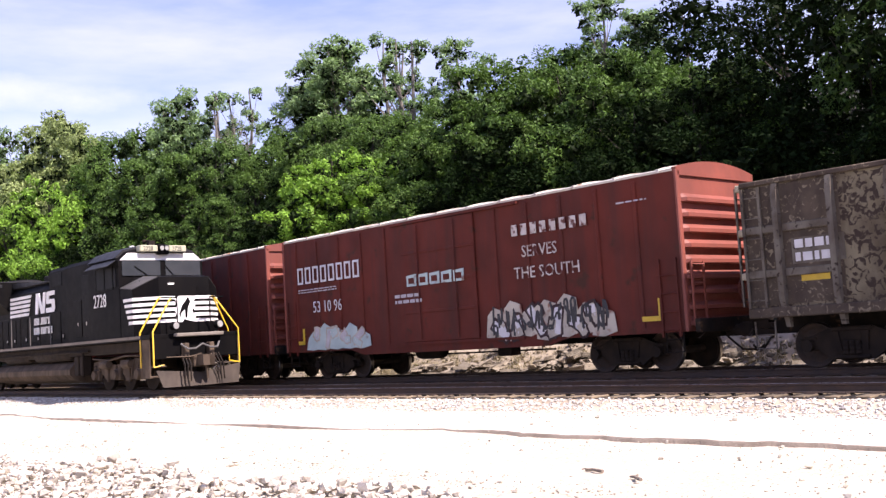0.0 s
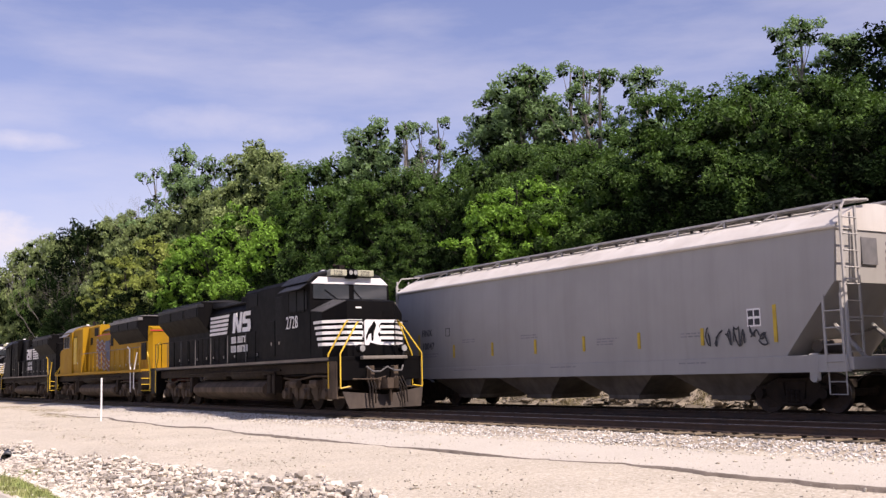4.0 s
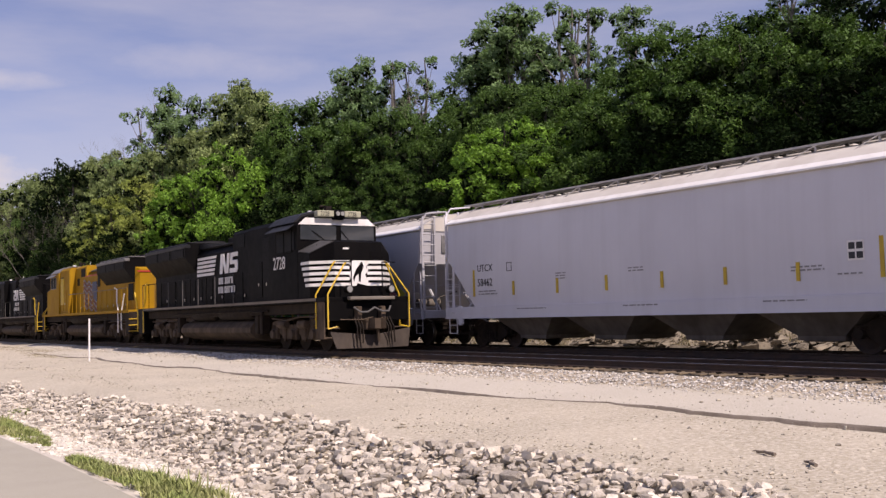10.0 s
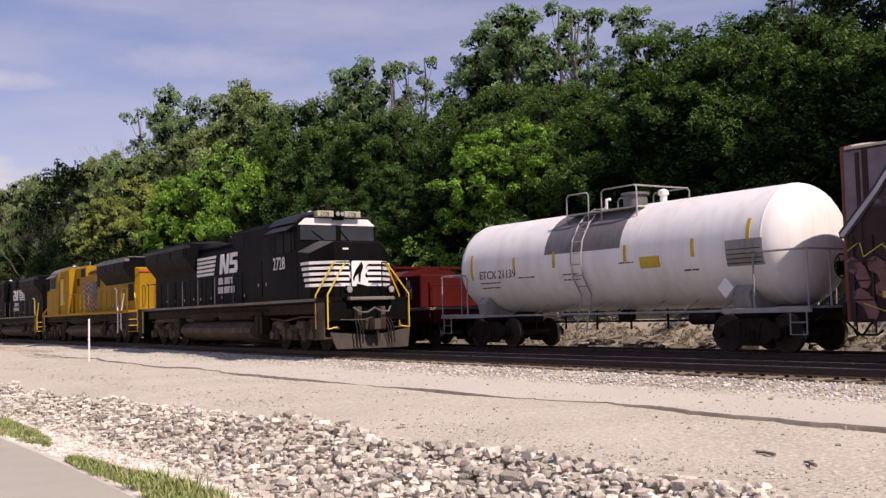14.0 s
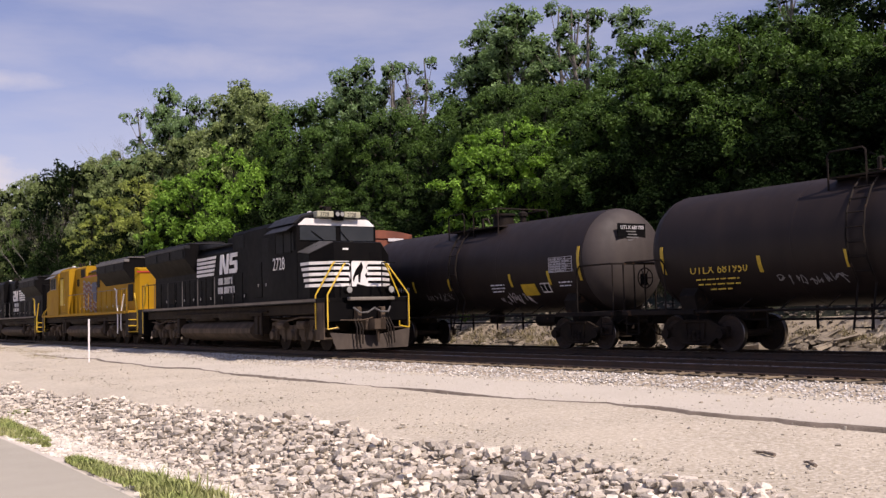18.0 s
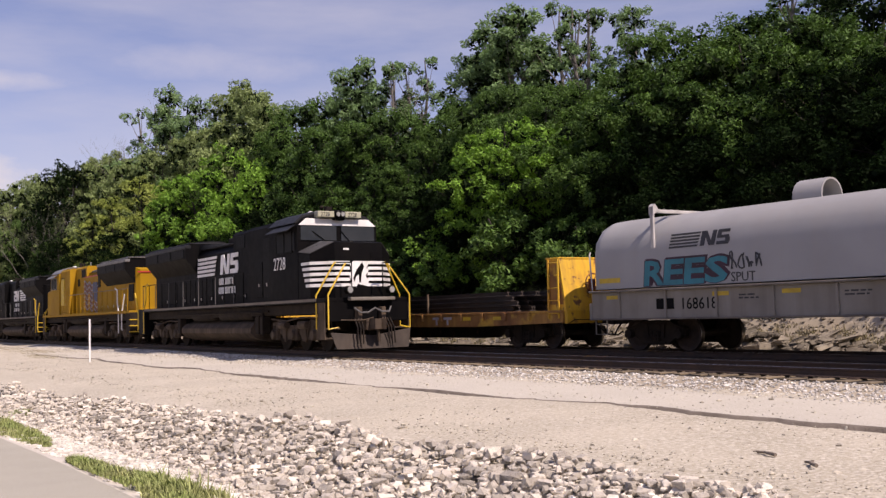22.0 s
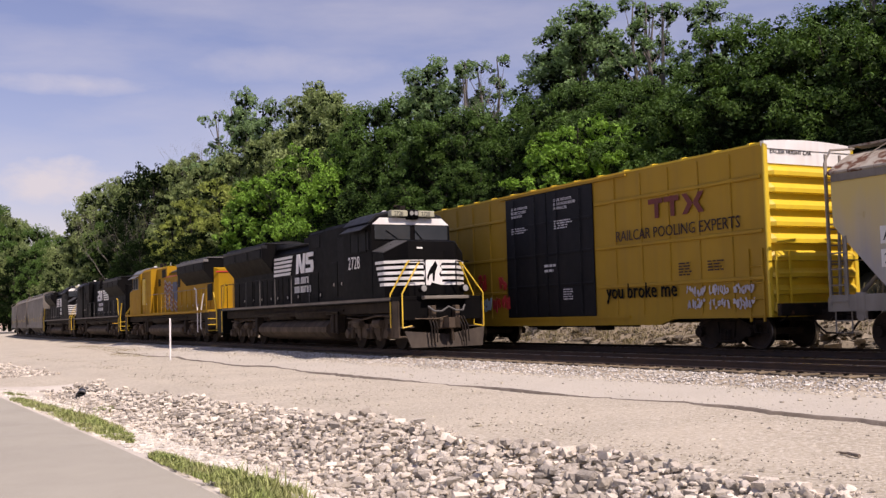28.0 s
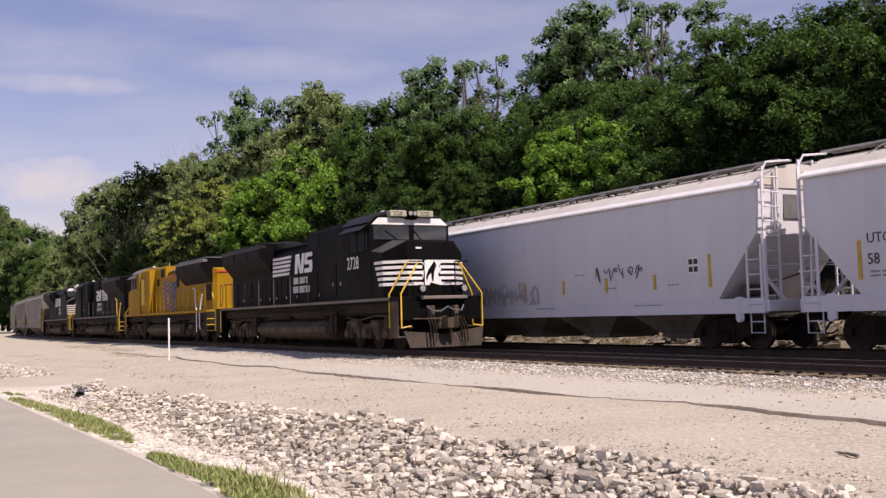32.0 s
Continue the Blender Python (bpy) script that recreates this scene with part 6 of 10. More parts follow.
spray_line(brown, [(7.42, 1.29), (7.2, 1.17), (7.05, 0.85)], 0.32, 0.28, XB, "g_faded")
spray_line(brown, [(6.9, 1.42), (6.68, 1.3), (6.53, 0.99)], 0.32, 0.28, XB, "g_faded")
spray_line(brown, [(7.61, 2.2), (7.31, 2.38), (7.23, 2.06), (6.79, 2.3), (6.49, 1.92), (6.26, 1.67)], 0.02, 0.02, XB, "g_lime")
spray_line(brown, [(6.23, 1.54), (6.3, 0.99), (6.75, 0.92), (7.27, 1.1)], 0.02, 0.02, XB, "g_lime")
part("sprayed_shape", decal(Geo(), [(-6.05, 4.1), (-6.05, 3.31), (-6.49, 2.75), (-6.99, 2.3), (-7.69, 2.22), (-7.69, 4.23)], -1.544, 0.006), "g_lilac", brown)
part("sprayed_shape", decal(Geo(), [(-3.76, 4.31), (-3.76, 3.56), (-4.34, 3.43), (-5.18, 4.27), (-5.18, 4.34)], -1.544, 0.006), "g_lilac", brown)
part("sprayed_shape", decal(Geo(), [(-0.9, 4.28), (-1.4, 3.74), (-2.06, 3.11), (-3.61, 3.67), (-3.61, 4.32)], -1.544, 0.006), "g_lilac", brown)
spray_line(brown, [(0.66, 4.21), (1.3, 3.57), (1.94, 2.49)], 0.12, 0.3, -1.633, "g_silver", "ink")
spray_line(brown, [(-0.77, 4.17), (-1.6, 3.48), (-2.06, 2.72), (-2.34, 1.49)], 0.1, 0.12, -1.633, "g_silver", "ink")
spray_line(brown, [(-1.54, 3.48), (-2.09, 2.62), (-2.31, 1.98)], 0.45, 0.3, -1.633, "g_silver")
spray_line(brown, [(-2.41, 2.02), (-2.97, 2.43), (-2.77, 2.78)], 0.12, 0.12, XB, "g_silver", "ink")
spray_line(brown, [(-3.15, 3.85), (-3.87, 3.51), (-4.12, 2.57), (-3.49, 1.57)], 0.25, 0.3, XB, "g_silver", "ink")
spray_line(brown, [(-4.12, 2.66), (-4.93, 3.01), (-4.37, 3.47), (-4.28, 3.97), (-5.35, 4.3)], 0.2, 0.08, XB, "g_silver", "ink")
spray_line(brown, [(-5.72, 4.32), (-5.79, 3.96), (-5.21, 3.74)], 0.1, 0.2, XB, "g_silver", "ink")
spray_line(brown, [(-5.83, 3.92), (-6.39, 4.02), (-6.47, 3.71)], 0.1, 0.1, XB, "g_silver", "ink")
spray_line(brown, [(-6.56, 3.23), (-6.59, 2.62), (-5.79, 2.0)], 0.35, 0.25, XB, "g_silver", "ink")
spray_line(brown, [(-5.85, 2.04), (-6.99, 2.23), (-7.69, 2.1)], 0.12, 0.12, XB, "g_silver", "ink")
spray_line(brown, [(1.11, 2.35), (0.31, 2.86), (-0.08, 2.49), (0.99, 2.35)], 0.13, 0.13, -1.633, "g_silver", "ink")
spray_line(brown, [(-7.08, 4.12), (-6.64, 3.69), (-6.8, 3.21), (-7.37, 3.25)], 0.3, 0.4, XB, "g_lime_green", "ink")
spray_line(brown, [(-7.17, 3.99), (-7.37, 3.55), (-7.49, 2.86)], 0.35, 0.25, XB - 0.001, "g_lime_green", "ink")
spray_line(brown, [(-7.58, 3.7), (-7.58, 3.24)], 0.2, 0.15, XB - 0.002, "g_lime_green", "ink")
spray_line(brown, [(-2.14, 3.93), (-2.06, 3.45), (-2.41, 3.47), (-2.34, 3.86)], 0.21, 0.21, XB - 0.0008 * 0, "g_gold", "ink")
spray_line(brown, [(-2.69, 3.91), (-2.61, 3.44), (-2.95, 3.46), (-2.89, 3.85)], 0.21, 0.21, XB - 0.0008 * 1, "g_gold", "ink")
spray_line(brown, [(-3.23, 3.9), (-3.15, 3.43), (-3.49, 3.45), (-3.43, 3.83)], 0.21, 0.21, XB - 0.0008 * 2, "g_gold", "ink")
spray_line(brown, [(2.51, 4.04), (3.09, 4.03), (3.03, 3.58), (2.51, 3.66)], 0.20, 0.23, -1.633 - 0.0008 * 0, "g_teal", "ink")
spray_line(brown, [(1.85, 4.03), (2.41, 4.02), (2.36, 3.58), (1.85, 3.65)], 0.20, 0.23, -1.633 - 0.0008 * 1, "g_teal", "ink")
spray_line(brown, [(1.2, 4.02), (1.76, 4.01), (1.7, 3.58), (1.2, 3.65)], 0.20, 0.23, -1.633 - 0.0008 * 2, "g_teal", "ink")
bubble_writing(brown, -1.634, 0.8, 0.9, 3.3, 0.75, 6, ["g_faded_grey"], "ink", 48)
part("end_marking", Geo().box(0.45, 1.15, -hy + 0.138, -hy + 0.152, 4.12, 4.24), "g_white", brown)
for y, z in ((hy - 1.05, 1.2), (-hy + 2.4, 1.35), (hy - 3.55, 0.85), (0.3, 0.8)):
    part("reflector", Geo().box(-1.64, -1.6, y - 0.5, y, z, z + 0.14), "mark_yellow", brown)
part("lettering", bars(bars(Geo(), hy - 3.35, 1.75, 0.45, 2, -1.59, random.Random(2), 0.08, 0.18), -hy + 2.5, 1.9, 0.8, 4, -1.59, random.Random(3)), "g_silver", brown)

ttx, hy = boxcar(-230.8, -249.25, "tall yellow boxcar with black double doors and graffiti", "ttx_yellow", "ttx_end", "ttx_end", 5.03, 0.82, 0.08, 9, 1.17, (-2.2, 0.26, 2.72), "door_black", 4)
XT = -1.59
for s in (-1, 1):
    part("end_band", Geo().box(-1.5, 1.5, s * (hy - 0.2) - 0.025, s * (hy - 0.2) + 0.025 + s * 0.01, 4.55, 5.0), "white_paint", ttx, "white excess height band")
words("EXCESS HEIGHT CAR", 0.15, "ink", ttx, -1.35, -hy + 0.16, 4.80, face="front")
for ob in ttx.children:
    if ob.name.startswith("end_gable"):
        ob.data.materials[0] = MATS["white_paint"]
words("RAILCAR POOLING EXPERTS", 0.43, "boxcar_dark", ttx, XT, -3.25, 3.06, squeeze=0.90)
g = Geo()
for a in (-4.75, -5.40):
    g.box(XT - 0.004, XT + 0.004, a - 0.60, a, 3.98, 4.12).box(XT - 0.004, XT + 0.004, a - 0.42, a - 0.26, 3.58, 4.0)
for a, sg in ((-6.12, 1), (-6.76, -1)):
    decal(g, [(a, 4.12), (a - 0.2, 4.12), (a - 0.2 - sg * 0.22, 3.85), (a - 0.2, 3.58), (a, 3.58), (a - sg * 0.22, 3.85)], XT)
part("brand_mark", g, "brand_red", ttx, "brick red brand mark")
g = Geo()
a = hy - 1.9
decal(g, [(a, 3.55), (a - 0.18, 3.55), (a - 0.95, 2.75), (a - 0.77, 2.75)], XT)
part("brand_mark", g, "red_paint", ttx, "red and blue cross mark")
g = Geo()
decal(g, [(a - 0.77, 3.55), (a - 0.95, 3.55), (a - 0.18, 2.75), (a, 2.75)], XT, 0.006)
part("brand_mark", g, "blue_paint", ttx, "red and blue cross mark")
words("664852", 0.34, "ink", ttx, XT, hy - 1.25, 1.72, squeeze=1.3)
words("TBOX", 0.30, "boxcar_dark", ttx, XT, hy - 1.25, 2.15, squeeze=1.2)
words("any\nroad", 0.2, "ink", ttx, XT, hy - 3.2, 3.1)
words("next\nload", 0.2, "ink", ttx, XT, hy - 0.9, 3.1)
words("you broke me", 0.60, "black_paint", ttx, XT - 0.01, -2.75, 1.42, squeeze=0.9)
words("you broke me", 0.60, "black_paint", ttx, XT - 0.006, -2.72, 1.435, squeeze=0.9)
for y in (-6.15, -7.0, -7.85):
    for z in (1.06, 1.40):
        scrawl(ttx, XT, y, z, 0.72, 0.26, 7, "g_silver", int(-y * 7 + z * 10), 0.02)
for y, z, m in ((hy - 4.3, 1.1, "g_teal"), (hy - 4.9, 1.15, "g_mint"), (hy - 5.5, 1.15, "red_paint"), (hy - 3.8, 1.2, "red_paint"), (hy - 4.6, 1.9, "red_paint"), (hy - 5.9, 1.9, "red_paint"), (hy - 6.1, 1.2, "g_red")):
    scrawl(ttx, XT, y, z, 0.5, 0.5, 3, m, int(y * 13), 0.05)
words("CLOSE THIS DOOR\nBEFORE CLOSING\nMAIN DOOR", 0.13, "g_white", ttx, -1.632, 2.3, 4.5, squeeze=0.9)
words("CLOSE AND LOCK\nBOTH DOORS BEFORE\nMOVING CAR", 0.13, "g_white", ttx, -1.632, -0.2, 4.55, squeeze=0.9)
part("lettering", bars(bars(bars(bars(Geo(), 2.3, 3.9, 1.0, 3, -1.63, random.Random(4)), -0.2, 3.95, 1.0, 4, -1.63, random.Random(5)), 0.4, 2.6, 0.7, 2, -1.63, random.Random(6), 0.08, 0.16), -0.6, 1.8, 0.6, 5, -1.63, random.Random(7)), "g_white", ttx)
part("lettering", bars(bars(Geo(), -5.9, 2.3, 0.6, 5, XT, random.Random(8)), -7.0, 2.3, 0.7, 4, XT, random.Random(9)), "boxcar_dark", ttx)
# rails that make panels on the tall yellow sides
for z in (1.78, 2.92, 4.24):
    part("side_rail", Geo().box(-1.60, -1.54, 2.8, hy - 0.3, z - 0.05, z + 0.05, 0.015), "ttx_yellow", ttx)
    part("side_rail", Geo().box(-1.60, -1.54, -hy + 0.3, -2.25, z - 0.05, z + 0.05, 0.015), "ttx_yellow", ttx)


# ---- gondola ----
def gondola(front, rear):
    car, L = freight("gondola", "battered high-sided gondola with rusty ribs and peeling paint", front, rear)
    hy = L / 2
    running_gear(car, L, 2.0)
    b, t, X = 1.22, 3.78, 1.47
    e = hy - 0.9
    for s in (-1, 1):
        part("side_wall", Geo().box(s * X - 0.03, s * X + 0.03, -hy + 0.1, hy - 0.1, b, t), "gondola", car)
        part("top_chord", Geo().box(s * X - 0.09, s * X + 0.09, -hy + 0.1, hy - 0.1, t - 0.02, t + 0.09, 0.02), "gondola_dark", car)
        part("side_sill", Geo().box(s * X - 0.10, s * X + 0.035, -hy + 0.1, hy - 0.1, b - 0.16, b + 0.05, 0.02), "gondola_dark", car)
        n = 12
        for i in range(n):
            y = -e + 2 * e * i / (n - 1)
            x0, x1, xb = s * X + s * 0.03, s * X + s * 0.16, s * X - s * 0.03
            cut = lambda x, z, w: [(x0 if z > b else xb - s * 0.05, y - w - 0.02, z), (x, y - w, z), (x, y + w, z), (x0 if z > b else xb - s * 0.05, y + w + 0.02, z)]
            part("rib", Geo().loft([cut(xb, b - 0.36, 0.05), cut(s * X + s * 0.05, b - 0.1, 0.055), cut(x1, b + 0.25, 0.06), cut(x1, t - 0.25, 0.06), cut(s * X + s * 0.10, t - 0.02, 0.06)]), "gondola_rib", car)
        w = s * hy - s * 0.1
        part("end_wall", Geo().box(-X, X, min(w, w - s * 0.06), max(w, w - s * 0.06), b, t), "gondola_rust", car, "rusty end wall with cream paint patches in a sunlit tone")
        for z in (1.95, 2.85, t):
            part("end_rail", Geo().box(-X - 0.05, X + 0.05, min(w, w + s * 0.12), max(w, w + s * 0.12), z - 0.09, z + 0.06, 0.02), "gondola_end", car)
        part("end_ladder", end_ladder(w + s * 0.14, -1.46, -1.0, b + 0.1, t, s, 0.42), "gondola_end" if s < 0 else "gondola_rib", car)
        part("side_ladder", ladder(-X - 0.10, w - s * 0.06, w - s * 0.44, b + 0.05, t - 0.05, 0.42, 0.012), "gondola_end" if s < 0 else "gondola_rib", car)
        for z in (1.95, 2.85):
            part("side_rail", Geo().box(-X - 0.10, -X - 0.02, min(w, w - s * 0.78), max(w, w - s * 0.78), z - 0.08, z + 0.08, 0.015), "gondola_end" if s < 0 else "gondola_rib", car)
            part("side_rail", Geo().box(-X - 0.10, -X - 0.02, min(w - s * 0.9, w - s * 2.02), max(w - s * 0.9, w - s * 2.02), z - 0.08, z + 0.08, 0.015), "gondola_rib", car)
        step_iron(car, w - s * 0.3, "gondola_rib", -X)
        part("end_bay", Geo().box(-X - 0.04, -X, min(w - s * 0.02, w - s * 0.76), max(w - s * 0.02, w - s * 0.76), b + 0.1, t - 0.05), "gondola_end" if s < 0 else "gondola_dark", car, "cream-painted end panel with chipped rust" if s < 0 else "dark end panel with chipped paint")
        part("end_bay", Geo().box(-X - 0.04, -X, min(w - s * 0.86, w - s * 2.1), max(w - s * 0.86, w - s * 2.1), b + 0.1, t - 0.05), "gondola_dark", car, "dark panel with flaking paint between two rails")
        for x in (-0.6, 0.5, 1.4):
            part("end_post", Geo().box(x - 0.06, x + 0.06, min(w, w + s * 0.09), max(w, w + s * 0.09), b - 0.1, t, 0.015), "gondola_rust", car)
    part("floor", Geo().box(-X, X, -hy + 0.1, hy - 0.1, b - 0.02, b + 0.08), "gondola_rib", car)
    part("centre_sill", Geo().box(-0.32, 0.32, -hy, hy, 0.72, b, 0.02), "steel_dark", car)
    part("brake_wheel", brake_wheel(-hy - 0.02, 0.4, 2.2, -1), "rust_end", car)
    g = Geo().turned([(0.24, -0.45), (0.26, -0.35), (0.26, 0.35), (0.24, 0.45)], 12, "y", (-0.9, -2.2, 0.72))
    g.turned([(0.2, -0.4), (0.22, 0.4)], 12, "y", (-0.9, 1.0, 0.72))
    g.tube([(-0.7, -4, 0.7), (-0.7, 4, 0.7)], 0.03, 5)
    part("brake_gear", g, "steel_dark", car)
    X2 = -X - 0.036
    part("number_board", Geo().box(X2 - 0.01, X2, e - 1.35, e - 0.25, 2.1, 2.62), "gondola_rib", car)
    part("lettering", bars(bars(Geo(), e - 0.32, 2.58, 1.0, 1, X2 - 0.014, random.Random(3), 0.17, 0.3), e - 0.32, 2.32, 1.0, 1, X2 - 0.014, random.Random(7), 0.17, 0.3), "g_white", car)
    for i, (y, w) in enumerate(((e - 0.4, 0.6), (e - 3.6, 0.35), (e - 6.0, 0.35), (e - 8.6, 0.45), (-e + 0.98, 0.85))):
        part("reflector", Geo().box(X2 - 0.006, X2, y - w, y, 1.75 if i in (0, 4) else 1.36, 1.87 if i in (0, 4) else 1.48), "mark_yellow", car)
    X3 = X2 - 0.008
    part("data_frame", Geo().box(X3, X2, -e + 0.30, -e + 0.83, 1.63, 1.65).box(X3, X2, -e + 0.30, -e + 0.83, 1.36, 1.38).box(X3, X2, -e + 0.81, -e + 0.83, 1.38, 1.63).box(X3, X2, -e + 0.55, -e + 0.57, 1.38, 1.63).box(X3, X2, -e + 0.16, -e + 0.34, 1.42, 1.62), "g_white", car, "white stencilled frame")
    return car


gon = gondola(11.55, -2.95)


# ---- tank cars ----
def tank_car(front, rear, label, skin, head, seed, white=False, r=1.46, zc=2.54):
    car, L = freight("tank_car", label, front, rear)
    hy = L / 2
    rnd = random.Random(seed)
    running_gear(car, L, 2.1)
    sh = hy - 1.35
    curve = [(r * math.cos(a), sh + 0.78 * math.sin(a)) for a in [i * 1.5708 / 8 for i in range(1, 8)]] + [(0.02, sh + 0.78)]
    n = 40
    part("shell", Geo().turned([(r, -sh), (r, -sh / 2), (r, 0), (r, sh / 2), (r, sh)], n, "y", (0, 0, zc)), skin, car)
    for s in (-1, 1):
        part("tank_head", Geo().turned([(r, s * sh)] + [(a, s * b) for a, b in curve], n, "y", (0, 0, zc)), head if s < 0 else skin, car)
    for y in (-sh, -sh / 3, sh / 3, sh):
        part("weld_band", Geo().turned([(r + 0.001, y - 0.03), (r + 0.004, y - 0.02), (r + 0.004, y + 0.02), (r + 0.001, y + 0.03)], n, "y", (0, 0, zc)), skin, car)
    if white:
        w = 1.6
        ring = lambda y: [((r + 0.008) * math.cos(a), y, zc + (r + 0.008) * math.sin(a)) for a in [math.radians(8 + 164 * k / 24) for k in range(25)]] + [((r - 0.02) * math.cos(a), y, zc + (r - 0.02) * math.sin(a)) for a in [math.radians(172 - 164 * k / 24) for k in range(25)]]
        part("spill_band", Geo().loft([ring(-w + 0.25), ring(w + 0.25)]), "tank_grey", car, "dark grey painted band over the middle")
    frame_mat = "sill_grey" if white else "steel_dark"
    for s in (-1, 1):
        y = s * (hy - 2.1)
        part("saddle", Geo().prism([(-1.2, 0.95), (-1.3, 1.4), (-1.15, 1.6), (-0.8, 1.35), (0.8, 1.35), (1.15, 1.6), (1.3, 1.4), (1.2, 0.95)], "y", y - 0.25, y + 0.25), frame_mat, car)
        part("stub_sill", Geo().box(-0.32, 0.32, min(s * hy, s * (hy - 3.2)), max(s * hy, s * (hy - 3.2)), 0.74, 1.10, 0.02), "steel_dark", car)
        g = Geo().box(-1.5, 1.5, min(s * hy, s * (hy - 0.9)), max(s * hy, s * (hy - 0.9)), 1.02, 1.08, 0.01)
        for x in (-1.48, 1.48):
            g.box(x - 0.04, x + 0.04, min(s * hy, s * (hy - 2.5)), max(s * hy, s * (hy - 2.5)), 0.94, 1.06, 0.01)
        part("end_platform", g, frame_mat, car)
        g = Geo()
        g.tube([(-1.48, s * (hy - 1.55), 1.05), (-1.48, s * (hy - 1.55), 2.2), (-1.48, s * (hy - 1.42), 2.34), (-1.48, s * (hy - 0.15), 2.34), (-1.30, s * (hy - 0.05), 2.34), (1.30, s * (hy - 0.05), 2.34), (1.48, s * (hy - 0.15), 2.34), (1.48, s * (hy - 1.5), 2.34), (1.48, s * (hy - 1.55), 1.05)], 0.026, 6)
        for x in (-1.48, -0.7, 0.7, 1.48):
            g.tube([(x, s * (hy - 0.06), 1.05), (x, s * (hy - 0.06), 2.34)], 0.022, 5)
        part("end_handrail", g, frame_mat, car)
        step_iron(car, s * (hy - 0.35), frame_mat)
    part("brake_wheel", brake_wheel(-hy + 0.1, -0.35, 1.95, -1), "steel_dark", car)
    g = Geo()
    g.tube([(-1.46, -hy + 1.5, 1.0), (-1.46, hy - 1.5, 1.0)], 0.03, 6)
    for i in range(9):
        y = -hy + 2.6 + i * (L - 5.2) / 8
        g.tube([(-1.46, y, 1.0), (-0.9, y, 1.3)], 0.018, 4)
    part("side_rail", g, frame_mat, car)
    # manway, platform and ladder amidships
    top = zc + r
    g = Geo()
    g.turned([(0.34, top - 0.06), (0.34, top + 0.30), (0.40, top + 0.30), (0.40, top + 0.37), (0.1, top + 0.40)], 18, "z", (0, -0.5, 0))
    part("manway", g, "tank_grey" if white else "steel_dark", car)
    g = Geo()
    g.turned([(0.10, top - 0.05), (0.10, top + 0.18), (0.15, top + 0.2), (0.15, top + 0.3), (0.05, top + 0.36)], 10, "z", (0, -1.6, 0))
    g.tube([(0, 0.7, top - 0.02), (0, 0.7, top + 0.3), (0.15, 0.7, top + 0.32)], 0.05, 6)
    part("valve", g, "white_paint" if white else "steel_dark", car)
    g = Geo()
    g.box(-1.0, -0.45, -1.6, 1.3, top - 0.16, top - 0.12)
    g.box(0.45, 1.0, -1.6, 1.3, top - 0.16, top - 0.12)
    part("walkway", g, "grate" if white else "steel_dark", car)
    g = Geo()
    for x in (-1.0, 1.0):
        for a, b in ((1.3, 0.35), (-0.2, -1.6)):
            z = top + 0.44
            g.tube([(x, a, top - 0.4), (x, a, z - 0.08), (x, a - 0.08, z), (x, b + 0.08, z), (x, b, z - 0.08), (x, b, top - 0.4)], 0.024, 6)
    g.tube([(-1.0, -1.55, top + 0.43), (1.0, -1.55, top + 0.43)], 0.024, 6)
    part("platform_railing", g, "sill_grey" if white else "steel_dark", car)
    g = Geo()
    arc = [(-(r + 0.10) * math.cos(a), zc + (r + 0.10) * math.sin(a)) for a in [math.radians(d) for d in (-40, -20, 0, 20, 40, 55, 68)]]
    for y in (0.12, 0.55):
        g.tube([(-1.42, y, 0.55)] + [(p[0], y, p[1]) for p in arc], 0.026, 5)
    for i in range(11):
        a = math.radians(-52 + 11.6 * i)
        x, z = (-(r + 0.12) * math.cos(a), zc + (r + 0.12) * math.sin(a))
        if i < 2:
            x, z = -1.44, 0.6 + 0.36 * i
        g.tube([(x, 0.12, z), (x, 0.55, z)], 0.016, 5)
    part("ladder", g, "sill_grey" if white else "steel_dark", car)
    g = Geo()
    g.turned([(0.24, zc - r - 0.3), (0.28, zc - r + 0.05)], 12, "z")
    g.turned([(0.17, -0.5), (0.19, 0.4)], 12, "y", (-0.5, -3.4, 0.85))
    g.tube([(-0.4, -hy + 3, 0.78), (-0.4, hy - 3, 0.78)], 0.03, 5)
    for i in range(6):
        y = -3.5 + i * 1.4
        g.box(-0.5, -0.46, y, y + 0.05, 0.55, 1.1)
    part("bottom_outlet", g, "steel_dark", car)
    return car, hy, r, zc


def on_shell(car, y, z, w, h, r, zc, material, name="reflector"):
    """A strip that hugs the tank's side."""
    n = 5
    g = Geo()
    a = [(-math.sqrt(max(0, r * r - (z + h * i / n - zc) ** 2)), z + h * i / n) for i in range(n + 1)]
    g.loft([[(x - 0.014, y, q), (x - 0.014, y - w, q), (x + 0.01, y - w, q), (x + 0.01, y, q)] for x, q in a])
    return part(name, g, material, car)


def shell_words(text, size, car, y, z, r, zc, ink, squeeze=1.0):
    x = -math.sqrt(r * r - (z + size * 0.35 - zc) ** 2) - 0.012
    return words(text, size, ink, car, x, y, z, squeeze=squeeze)


et, hy, r, zc = tank_car(-101.7, -116.45, "white tank car with a dark grey band amidships", "tank_white", "tank_white", 3, True)
shell_words("ETCX 21139", 0.36, et, hy - 2.2, 2.16, r, zc, "ink")
for y, h in ((hy - 1.75, 0.8), (hy - 4.0, 0.4), (hy - 5.9, 0.45), (-1.5, 0.45), (-3.9, 0.45), (-hy + 1.75, 1.0)):
    on_shell(et, y, 2.15 if h > 0.6 else 2.35, 0.1, h, r, zc, "mark_yellow")
on_shell(et, -2.1, 2.15, 0.7, 0.3, r, zc, "mark_yellow", "placard")
